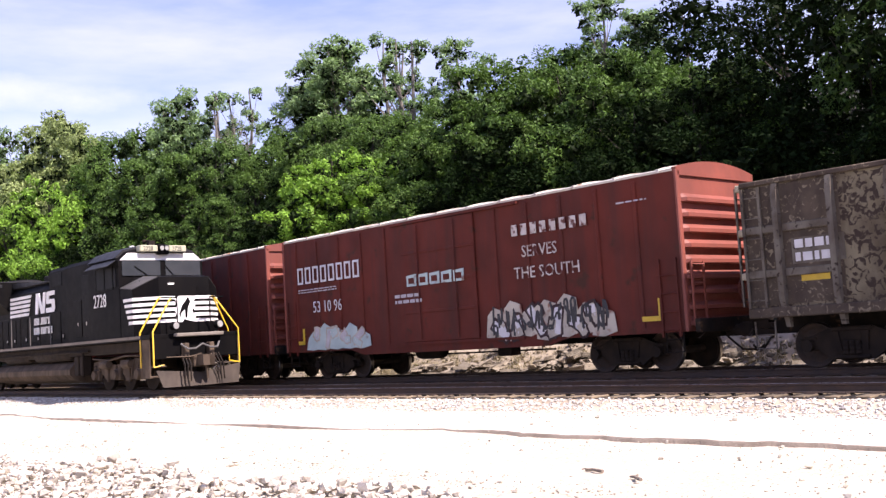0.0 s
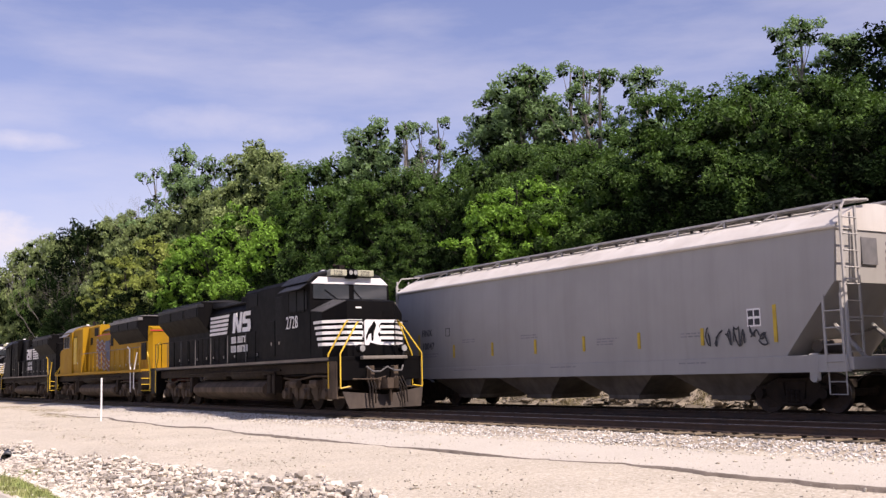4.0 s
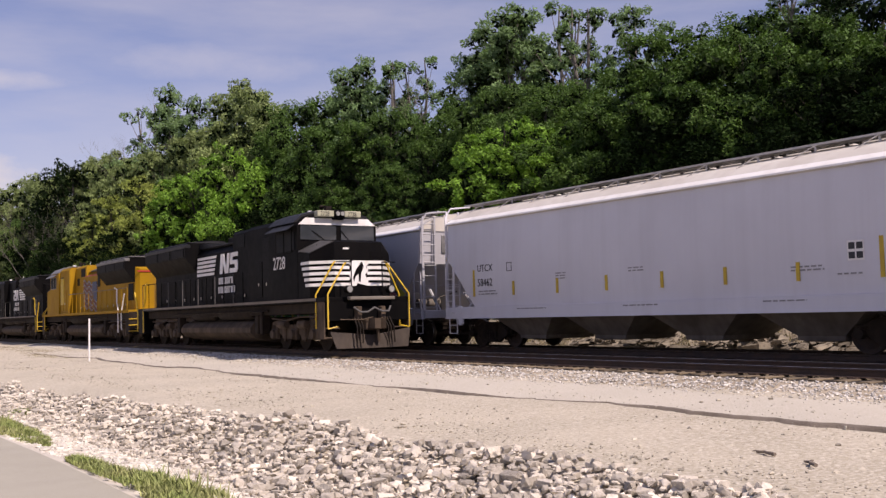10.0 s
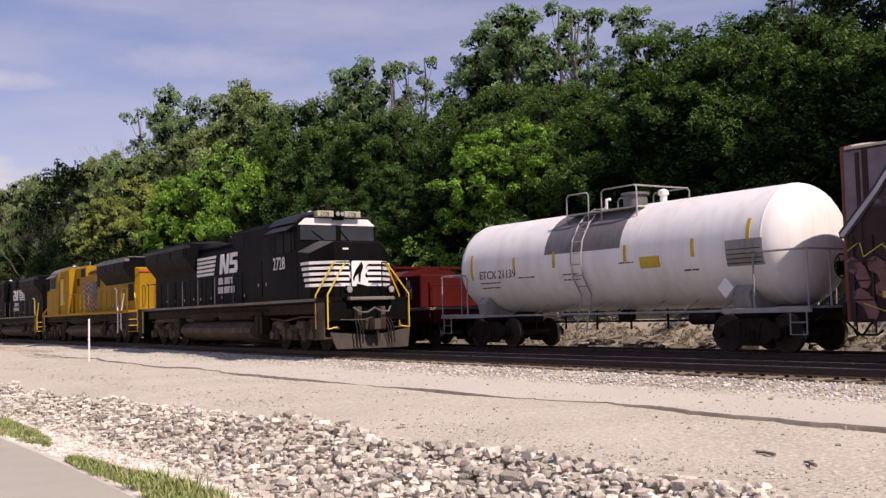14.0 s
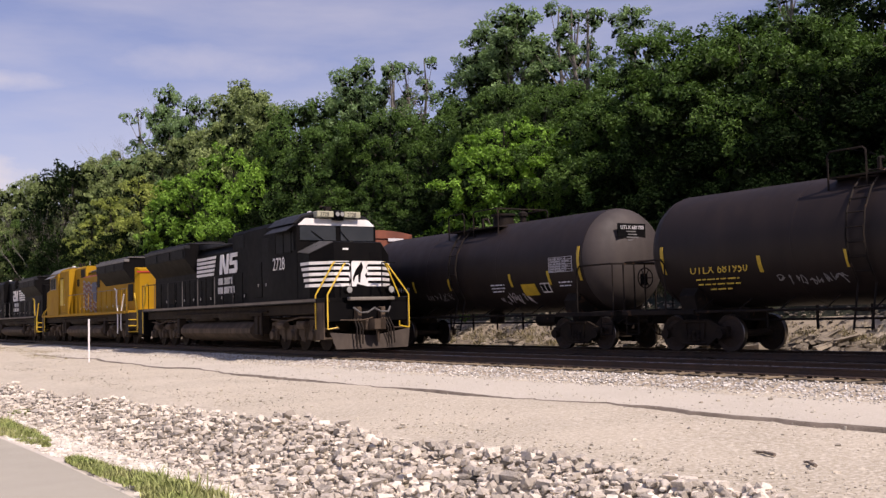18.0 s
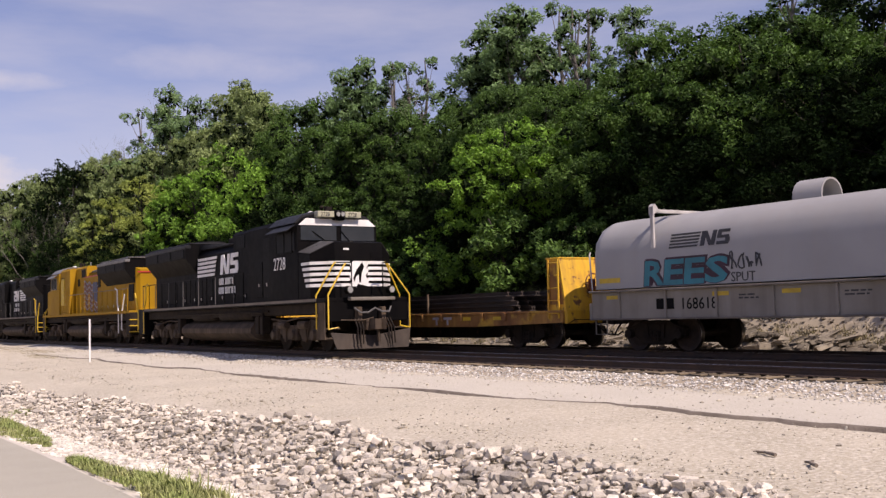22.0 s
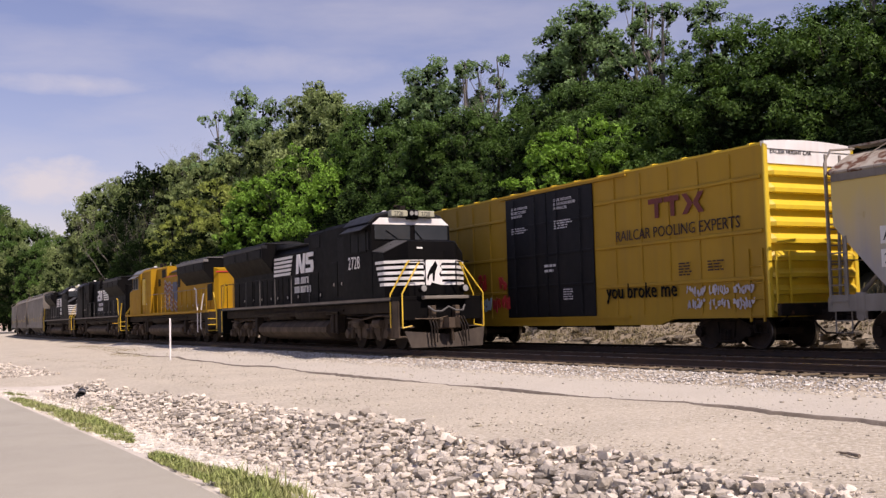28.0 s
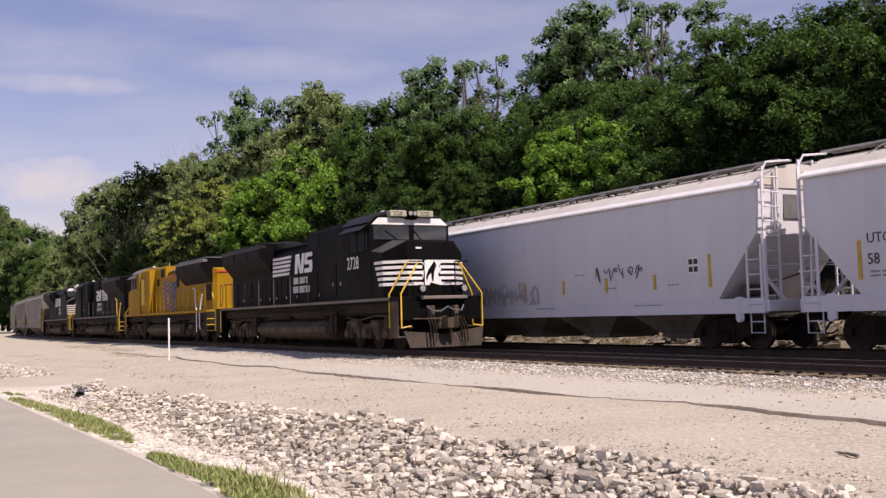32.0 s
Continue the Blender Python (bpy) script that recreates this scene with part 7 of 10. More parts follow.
on_shell(et, -5.0, 2.05, 1.1, 0.62, r, zc, "sill_grey", "data_panel")
sm = Geo()
for i, (y, z, w) in enumerate(((hy - 2.2, 2.05, 1.1), (hy - 2.2, 1.9, 1.3), (hy - 4.2, 2.15, 0.8), (hy - 6.3, 2.15, 0.9), (hy - 6.3, 2.0, 0.9), (-3.6, 2.05, 0.6), (-1.3, 2.35, 0.6))):
    bars(sm, y, z, w, 1, -math.sqrt(r * r - (z - zc) ** 2) - 0.006, random.Random(i))
for i in range(5):
    sm.box(-1.473, -1.43, -6.05, -5.05, 2.1 + 0.11 * i, 2.125 + 0.11 * i)
part("lettering", sm, "ink", et)
g = Geo().prism([(-hy + 2.35, 1.30), (-hy + 2.6, 1.55), (-hy + 2.35, 1.80), (-hy + 2.1, 1.55)], "x", -1.53, -1.50)
part("diamond_placard", g, "white_paint", et)

for f0, r0, num, ink, head, sd in ((-133.45, -148.5, "681760", "g_white", "tank_dusty", 4), (-148.75, -163.55, "681950", "mark_yellow", "tank_black", 5)):
    tk, hy, r, zc = tank_car(f0, r0, "black tank car with %s lettering and sprayed tags" % ("white" if ink == "g_white" else "yellow"), "tank_black", head, sd)
    shell_words("UTLX " + num, 0.31, tk, hy - 2.3, 1.92, r, zc, ink)
    for y, h in ((hy - 1.4, 0.7), (hy - 4.4, 0.38), (hy - 6.7, 0.38), (-2.65, 0.40), (-4.55, 0.40), (-hy + 1.55, 0.95)):
        on_shell(tk, y, 1.95 if h > 0.6 else 1.88, 0.1, h, r, zc, "mark_yellow")
    on_shell(tk, -3.15, 1.60, 0.7, 0.34, r, zc, "mark_yellow", "placard")
    on_shell(tk, -4.1, 1.66, 0.42, 0.29, r, zc, "g_white", "consolidated_plate")
    for y in (-4.13, -4.33):
        on_shell(tk, y, 1.70, 0.16, 0.21, r + 0.004, zc, "black_paint", "plate_print")
    g = Geo()
    for i in range(7):
        g.box(-1.474, -1.43, -5.75, -4.7, 2.22 + 0.07 * i, 2.235 + 0.07 * i)
    for a in (4.7, 5.0, 5.2, 5.45, 5.74):
        g.box(-1.474, -1.43, -a - 0.015, -a, 2.22, 2.65)
    bars(g, -4.75, 2.62, 0.9, 6, -1.465, random.Random(sd), 0.03, 0.07)
    part("data_panel", g, "ghost_paint" if ink == "g_white" else "dim_print", tk, "stencilled table of dates")
    sm = Geo()
    for i, (y, z, w) in enumerate(((hy - 2.4, 1.80, 1.6), (hy - 2.4, 1.68, 1.5), (hy - 2.7, 1.56, 0.8), (-1.6, 1.98, 0.9), (-1.6, 1.88, 0.9), (-1.6, 1.78, 0.8), (-5.0, 1.95, 0.6), (-5.0, 1.85, 0.6))):
        bars(sm, y, z, w, 1, -math.sqrt(r * r - (z - zc) ** 2) - 0.006, random.Random(i + 9))
    part("lettering", sm, ink, tk)
    scrawl(tk, -1.46, -1.7, 1.36, 1.6, 0.33, 9, "g_silver", sd * 3, 0.014, (r, zc))
    scrawl(tk, -1.46, 2.6, 1.55, 1.8, 0.25, 9, "faint_ink", sd * 5, 0.011, (r, zc))
    if num == "681760":
        part("number_board", Geo().box(-0.70, 0.32, -hy + 0.64, -hy + 0.67, 3.12, 3.50), "black_paint", tk)
    words("UTLX " + num, 0.15, ink, tk, -0.62, -hy + 0.63, 3.34, face="front")
    e = Geo()
    for i in range(4):
        e.box(-0.4 + 0.05 * (i % 2), -0.05 + 0.04 * (i % 3), -hy + 0.625, -hy + 0.64, 3.26 - i * 0.08, 3.29 - i * 0.08)
    part("lettering", e, "dim_print" if ink == "g_white" else ink, tk)


# ---- flat car with bulkheads and its load of rail ----
def flat_car(front, rear):
    car, L = freight("bulkhead_flat_car", "rusty yellow bulkhead flat car", front, rear)
    hy = L / 2
    running_gear(car, L, 2.4)
    part("deck", Geo().box(-1.45, 1.45, -hy + 0.1, hy - 0.1, 1.02, 1.12, 0.01), "deck_wood", car)
    for s in (-1, 1):
        part("side_sill", Geo().prism([(-hy + 0.1, 0.78), (-hy + 4.6, 0.68), (hy - 4.6, 0.68), (hy - 0.1, 0.78), (hy - 0.1, 1.10), (-hy + 0.1, 1.10)], "x", s * 1.47 - 0.05, s * 1.47 + 0.05), "flat_rust", car)
        part("stake_rail", Geo().box(s * 1.5 - 0.07, s * 1.5 + 0.07, -hy + 0.1, hy - 0.1, 1.06, 1.13, 0.01), "flat_rust", car)
        i = 0
        y = -hy + 1.6
        while y < hy - 1:
            part("stake_pocket", Geo().box(s * 1.55 - 0.05, s * 1.55 + 0.05, y, y + 0.16, 0.86, 1.10, 0.01), "flat_rust", car)
            y += 1.24
        e = s * hy
        # bulkhead: a box that tapers towards its top
        a, b, c = e + s * 0.02, e - s * 0.86, e - s * 0.75
        part("bulkhead", Geo().loft([[(-1.47, a, 1.1), (1.47, a, 1.1), (1.47, b, 1.1), (-1.47, b, 1.1)], [(-1.45, e - s * 0.30, 2.62), (1.45, e - s * 0.30, 2.62), (1.45, b, 2.62), (-1.45, b, 2.62)]]), "bulkhead_yellow", car)
        part("bulkhead_cap", Geo().box(-1.48, 1.48, min(b - s * 0.02, e - s * 0.28), max(b - s * 0.02, e - s * 0.28), 2.60, 2.65, 0.01), "bulkhead_yellow", car)
        part("side_plate", Geo().prism([(b + s * 0.06, 1.3), (a - s * 0.12, 1.3), (e - s * 0.34, 2.52), (b + s * 0.06, 2.52)], "x", -1.475, -1.462), "flat_rust", car, "rust-worn side plate")
        for x in (-0.45, 0.45):
            part("bulkhead_gusset", Geo().prism([(b + s * 0.08, 1.1), (a, 1.1), (a, 1.5), (b + s * 0.40, 2.60), (b + s * 0.08, 2.60)], "x", x - 0.05, x + 0.05), "bulkhead_yellow", car)
        for z in (1.6, 2.1, 2.53):
            part("bulkhead_rail", Geo().box(-1.42, 1.42, min(b + s * 0.08, b + s * 0.25), max(b + s * 0.08, b + s * 0.25), z - 0.05, z + 0.05, 0.01), "bulkhead_yellow", car)
        part("end_sill", Geo().box(-1.45, 1.45, min(e, e - s * 0.15), max(e, e - s * 0.15), 0.75, 1.12, 0.02), "bulkhead_yellow", car)
        part("side_ladder", ladder(-1.53, b + s * 0.15, b + s * 0.6, 0.9, 2.6), "bulkhead_yellow", car)
        step_iron(car, e - s * 0.35, "steel_dark")
    part("brake_wheel", brake_wheel(-hy + 0.05, -0.5, 1.9, -1), "rust_end", car)
    part("centre_sill", Geo().prism([(-hy + 0.2, 0.72), (-hy + 5, 0.72), (-hy + 6, 0.28), (hy - 6, 0.28), (hy - 5, 0.72), (hy - 0.2, 0.72), (hy - 0.2, 1.02), (-hy + 0.2, 1.02)], "x", -0.45, 0.45), "steel_dark", car)
    words("12644", 0.34, "g_silver", car, -1.606, hy - 5.85, 0.74, squeeze=1.1)
    part("lettering", Geo().box(-1.53, -1.52, hy - 4.92, hy - 4.84, 0.76, 0.97).box(-1.53, -1.52, hy - 5.16, hy - 5.09, 0.76, 0.97).box(-1.53, -1.52, hy - 5.42, hy - 5.34, 0.76, 0.97), "g_silver", car)
    part("brand_mark", Geo().box(-1.53, -1.52, -3.8, -3.3, 0.92, 1.0).box(-1.53, -1.52, -3.6, -3.5, 0.74, 0.92).box(-1.53, -1.52, -4.5, -4.0, 0.92, 1.0).box(-1.53, -1.52, -4.3, -4.2, 0.74, 0.92), "g_silver", car, "worn pale brand mark")
    for y in (hy - 3.2, hy - 6.6, 0.2, -5.2, -hy + 3.6):
        part("reflector", Geo().box(-1.528, -1.52, y - 0.45, y, 0.88, 0.99), "mark_yellow", car)
    # bundles of rail, layer on layer; they ride with the car, so they are parts of its load
    rail = [(-0.07, 0), (0.07, 0), (0.07, 0.02), (0.012, 0.035), (0.012, 0.11), (0.035, 0.12), (0.035, 0.155), (-0.035, 0.155), (-0.035, 0.12), (-0.012, 0.11), (-0.012, 0.035), (-0.07, 0.02)]
    rr = random.Random(6)
    for k in range(4):
        z = 1.14 + k * 0.155
        for i in range(9):
            x = -1.30 + i * 0.325 + rr.uniform(-0.02, 0.02)
            a, b = hy - 3.95 - rr.uniform(0, 0.5), -hy + 2.4 + rr.uniform(0, 0.8)
            part("load_rail", Geo().prism([(x + p[0] * 1.25, z + p[1] * 0.92) for p in rail], "y", b, a), "load_rail", car)
    for y in (hy - 6.05, hy - 9.7, hy - 13.4):
        part("load_stake", Geo().box(-1.46, -1.40, y, y + 0.07, 1.05, 1.80), "load_post", car)
    return car


flat = flat_car(-164.15, -185.2)


# ---- coil cars ----
MARK = [[(0, 0), (0.12, 0.72), (0.40, 0.72), (0.26, 0)], [(0.2, 0.72), (0.44, 0.72), (0.80, 0), (0.56, 0)], [(0.64, 0), (0.82, 0.72), (1.06, 0.72), (0.90, 0)],
        [(1.04, 0), (1.04, 0.16), (1.82, 0.16), (1.76, 0)], [(1.10, 0.30), (1.10, 0.44), (1.80, 0.44), (1.80, 0.30)], [(1.14, 0.57), (1.18, 0.72), (1.86, 0.72), (1.84, 0.57)],
        [(1.06, 0.34), (1.14, 0.68), (1.38, 0.68), (1.30, 0.34)], [(1.58, 0.04), (1.58, 0.40), (1.84, 0.38), (1.86, 0.08)]]


def striped_mark(car, y, z, k, face, material):
    """Stripes and slanted blocks laid on a side; y, z: its lower left; face(z): how far out the side lies at that height."""
    shapes = [[(-2.05 + 0.03 * i, 0.155 * i), (-2.05 + 0.03 * i, 0.155 * i + 0.09), (-0.05 + 0.05 * i - 0.1, 0.155 * i + 0.09), (-0.1 + 0.05 * i - 0.1, 0.155 * i)] for i in range(5)] + MARK
    g = Geo()
    for j, quad in enumerate(shapes):
        lo, hi = min(p[1] for p in quad), max(p[1] for p in quad)
        rows = []
        for b in range(6):
            v = lo + (hi - lo) * (b / 5 * 0.998 + 0.001)
            cut = []
            for (u0, v0), (u1, v1) in zip(quad, quad[1:] + quad[:1]):
                if min(v0, v1) <= v <= max(v0, v1) and v0 != v1:
                    cut.append(u0 + (u1 - u0) * (v - v0) / (v1 - v0))
            rows.append((v, min(cut), max(cut)))
        out = 0.006 + 0.0005 * j
        g.loft([[(face(z + v * k) - out, y - (a + 2.05) * k, z + v * k), (face(z + v * k) - out, y - (b + 2.05) * k, z + v * k), (face(z + v * k) + 0.02, y - (b + 2.05) * k, z + v * k), (face(z + v * k) + 0.02, y - (a + 2.05) * k, z + v * k)] for v, a, b in rows])
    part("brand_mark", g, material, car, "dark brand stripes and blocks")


def coil_car(front, rear, label, hood, lower, sill, number, style, seed):
    car, L = freight("coil_car", label, front, rear)
    hy = L / 2
    running_gear(car, L, 2.0)
    X = 1.5
    e0, e1 = hy - 0.15, -hy + 1.55
    top = 3.80
    if style == "box":
        prof = [(-X, 1.66), (-X, 2.6), (-X + 0.06, 2.98), (-X + 0.28, 3.29), (-0.85, 3.49), (-0.35, 3.57), (0.35, 3.57), (0.85, 3.49), (X - 0.28, 3.29), (X - 0.06, 2.98), (X, 2.6), (X, 1.66)]
        part("hood", Geo().prism(prof, "y", e1, e0 - 0.3), hood, car)
        part("hood_end", Geo().loft([[(p[0] * k, y, 1.66 + (p[1] - 1.66) * q) for p in prof] for y, k, q in ((e0 - 0.3, 1, 1), (e0 - 0.12, 0.99, 0.985), (e0 - 0.02, 0.955, 0.95), (e0, 0.9, 0.9))]), hood, car)
    else:
        arch = [(X * math.cos(a), 2.55 + 0.97 * math.sin(a)) for a in [math.radians(d) for d in range(0, 181, 15)]]
        part("hood", Geo().prism(arch, "y", e1 + 0.09, e0 - 0.63), hood, car)
        for rows in (((e1 + 0.09, 1), (e1 + 0.03, 0.99), (e1, 0.955)), ((e0 - 0.65, 1), (e0 - 0.42, 0.985), (e0 - 0.22, 0.93), (e0 - 0.10, 0.84), (e0 - 0.03, 0.68), (e0 - 0.01, 0.45))):
            part("hood_end", Geo().loft([[(p[0] * k, q, 2.55 + (p[1] - 2.55) * k) for p in arch] for q, k in rows]), hood, car)
        part("hood_skirt", Geo().box(-X - 0.03, X + 0.03, e1 + 0.1, e0 - 0.06, 1.60, 2.57, 0.02), lower, car)
        part("hood_seam", Geo().box(-X - 0.05, X + 0.05, e1 + 0.1, e0 - 0.06, 2.535, 2.565, 0.008), hood, car)
    # sills
    W = X + 0.04 if style == "box" else X - 0.11
    for s in (-1, 1):
        part("side_sill", Geo().box(min(s * (W - 0.1), s * W), max(s * (W - 0.1), s * W), -hy + 0.1, hy - 0.1, 0.85, 1.60, 0.02), sill, car)
        part("sill_flange", Geo().box(s * W - 0.12, s * W + 0.12, -hy + 0.1, hy - 0.1, 1.57, 1.62, 0.01) if style == "box" else Geo().box(s * W - 0.06, s * W + 0.05, -hy + 0.1, hy - 0.1, 1.52, 1.58, 0.01), "sill_worn" if style == "box" else "sill_dirty", car)
        part("sill_flange", Geo().box(s * W - 0.1, s * W + 0.06, -hy + 0.1, hy - 0.1, 0.83, 0.88, 0.01), "sill_dirty", car)
        for i in range(8):
            y = -hy + 1.2 + i * (L - 2.4) / 7
            part("sill_post", Geo().box(min(s * W, s * (W + 0.05)), max(s * W, s * (W + 0.05)), y - 0.035, y + 0.035, 0.88, 1.57, 0.01), sill, car)
        part("end_sill", Geo().box(-W, W, s * hy - 0.1, s * hy + 0.02, 0.85, 1.3, 0.02), sill, car)
    part("floor", Geo().box(-W + 0.11, W - 0.11, -hy + 0.15, hy - 0.15, 1.0, 1.3), "steel_dark", car)
    part("end_platform", Geo().box(-X, X, -hy, e1, 1.30, 1.36), sill, car)
    g = Geo()
    for y in (-hy + 0.05, e1 - 0.25):
        g.tube([(-1.46, y, 1.35), (-1.46, y, 2.45), (-1.46, y + 0.08, 2.5), (-1.46, y + 0.45, 2.5), (-1.46, y + 0.5, 2.45), (-1.46, y + 0.5, 1.35)], 0.022, 5)
    g.tube([(-1.46, -hy + 0.05, 2.45), (1.46, -hy + 0.05, 2.45), (1.46, -hy + 0.05, 1.35)], 0.022, 5)
    for x in (-0.5, 0.5):
        g.tube([(x, -hy + 0.05, 1.35), (x, -hy + 0.05, 2.45)], 0.02, 5)
    g.tube([(-1.5, hy - 0.1, 1.6), (-1.5, hy - 0.02, 2.6), (-1.4, hy + 0.05, 2.7)], 0.022, 5)
    part("end_handrail", g, "grate", car)
    part("brake_wheel", brake_wheel(-hy + 0.5, 0.2, 2.0, -1), "grate", car)
    if style != "box":
        part("sill_handrail", Geo().tube([(-W - 0.10, -hy + 1.0, 1.22), (-W - 0.10, hy - 0.6, 1.22)], 0.012, 5), "grate", car)
        for y, z in ((e1 + 0.012, 1.36), (e0 - 0.045, 1.62)):
            part("end_panel", Geo().box(-X + 0.03, X - 0.03, y - 0.012, y + 0.08, z, 2.60), hood, car)
        part("end_plate", Geo().box(-1.3, 0.9, -hy + 0.02, -hy + 0.06, 1.36, 1.72), hood, car)
        part("lettering", Geo().box(-1.0, -0.5, -hy + 0.014, -hy + 0.022, 1.58, 1.63).box(-0.3, 0.3, -hy + 0.014, -hy + 0.022, 1.58, 1.63).box(-0.9, -0.2, -hy + 0.014, -hy + 0.022, 1.47, 1.51), "ink", car)
    for s in (-1, 1):
        step_iron(car, s * (hy - 0.4), sill)
    # lifting frames and the saddle ring on the hood
    for y in (e1 + 2.0, e0 - 2.3):
        g = Geo()
        if style == "box":
            g.box(-1.53, -1.46, y - 0.06, y + 0.06, 2.65, 3.72, 0.01)
            g.box(-1.5, 1.5, y - 0.06, y + 0.06, 3.56, 3.65, 0.01)
            g.prism([(-1.53, 3.72), (-1.46, 3.79), (-1.3, 3.62), (-1.53, 3.5)], "y", y - 0.08, y + 0.08)
        else:
            g.prism([(-1.40, 2.90), (-1.22, 3.78), (-1.13, 3.80), (-1.30, 3.0)], "y", y - 0.05, y + 0.05)
            g.tube([(-1.05, y - 0.3, 3.28), (-1.16, y, 3.68)], 0.03, 5)
            g.box(-1.2, 1.2, y - 0.04, y + 0.04, 3.60, 3.68, 0.01)
        part("lifting_bracket", g, "lift_grey" if style != "box" else "grate", car)
    y = (e0 + e1) / 2
    g = Geo()
    ring = lambda q: [(x, z) for x, z in [(q * math.cos(a), 3.62 + q * 1.05 * math.sin(a)) for a in [math.radians(d) for d in range(-20, 201, 20)]]]
    out, inn = ring(0.40), ring(0.36)
    for a, b in ((y - 0.36, y - 0.30), (y + 0.30, y + 0.36)) if style != "box" else ((y - 0.40, y + 0.40),):
        g.loft([[(p[0], a, p[1]), (p[0], b, p[1]), (q[0], b, q[1]), (q[0], a, q[1])] for p, q in zip(out, inn)], True)
    part("lifting_saddle", g, hood, car)
    if style != "box":
        part("hood_walk", Geo().box(-0.5, 0.5, e1 + 0.6, e0 - 0.9, 3.48, 3.58, 0.01), "tank_grey", car)
    # marks
    XL = -W - 0.005
    words(number, 0.40, "black_paint", car, XL - 0.002, hy - 3.35 if style == "box" else hy - 1.75, 1.08 if style == "box" else 1.20)
    for a, b in ((0.98, 1.24), (1.32, 1.56)) if style != "box" else ((2.54, 2.82), (2.90, 3.14)):
        z = 1.21 if style != "box" else 1.09
        part("brand_mark", Geo().box(XL - 0.004, XL, hy - b, hy - a, z, z + 0.27), "black_paint", car, "dark block of a brand mark")
    if style == "box":
        striped_mark(car, hy - 3.0, 2.60, 0.50, lambda z: -X - 0.001 if z < 2.6 else -X + 0.06 * (z - 2.6) / 0.38 - 0.004, "ink")
    elif seed == 14:
        striped_mark(car, hy - 0.95, 1.80, 0.58, lambda z: -X - 0.031, "black_paint")
    else:
        striped_mark(car, hy - 4.9, 2.68, 0.68, lambda z: -X * math.sqrt(max(0.01, 1 - ((z - 2.55) / 0.97) ** 2)) - 0.014, "ink")
    for y in (hy - 0.7, hy - 4.4, 0.6, -3.0, -hy + 1.2):
        part("reflector", Geo().box(XL - 0.004, XL, y - 0.5, y, 1.38, 1.48), "mark_yellow", car)
    rnd = random.Random(seed)
    part("lettering", bars(bars(bars(Geo(), hy - 5.2, 1.4, 0.6, 2, XL, rnd), -1.0, 1.4, 0.7, 2, XL, rnd), -2.5, 1.3, 0.4, 3, XL, rnd), "g_silver" if style != "box" else "ink", car)
    eg = Geo()
    for i in range(5):
        eg.box(-0.55, -0.02, e1 - 0.006, e1, 3.05 + 0.05 * i, 3.075 + 0.05 * i)
    for a in (0.06, 0.3):
        eg.prism([(a, 3.05), (a + 0.05, 3.28), (a + 0.2, 3.28), (a + 0.15, 3.05)], "y", e1 - 0.006, e1)
    part("brand_mark", eg, "ink", car, "dark brand mark on the end")
    return car, hy


c1, hy = coil_car(-186.2, -200.25, "light grey steel-coil car with teal graffiti on its hood", "hood_grey", "hood_grey", "sill_tan", "168618", "box", 13)
sprayed_word(c1, "REES", -1.509, hy - 2.1, 1.70, 2.75, 0.62, ((0.03, "g_teal", (0, 0)), (0.075, "g_plum", (0, 0)), (0.095, "g_plum", (0.05, 0.03))), 0.08)
scrawl(c1, -1.505, hy - 4.9, 1.98, 0.95, 0.4, 4, "ink", 34, 0.018)
words("SPUT", 0.32, "ink", c1, -1.506, hy - 4.95, 1.70)
part("placard", Geo().box(-1.508, -1.5, hy - 1.2, hy - 0.4, 1.82, 1.95), "mark_yellow", c1)
c2, hy = coil_car(-200.65, -215.5, "dusty tan steel-coil car with a drab grey-brown lower hood", "hood_tan", "hood_drab", "sill_dirty", "164052", "arch", 14)
brand_blocks(c2, -1.535, hy - 3.40, 2.11, (0.15,) * 7, 0.19, 0.05, "ink", "dark brand mark")
brand_blocks(c2, -1.535, hy - 3.36, 1.84, (0.15,) * 8, 0.19, 0.05, "ink", "dark brand mark")
c3, hy = coil_car(-215.9, -230.3, "dusty tan steel-coil car with dark stripes on its hood", "hood_tan", "hood_dirty", "sill_dirty", "164047", "arch", 15)


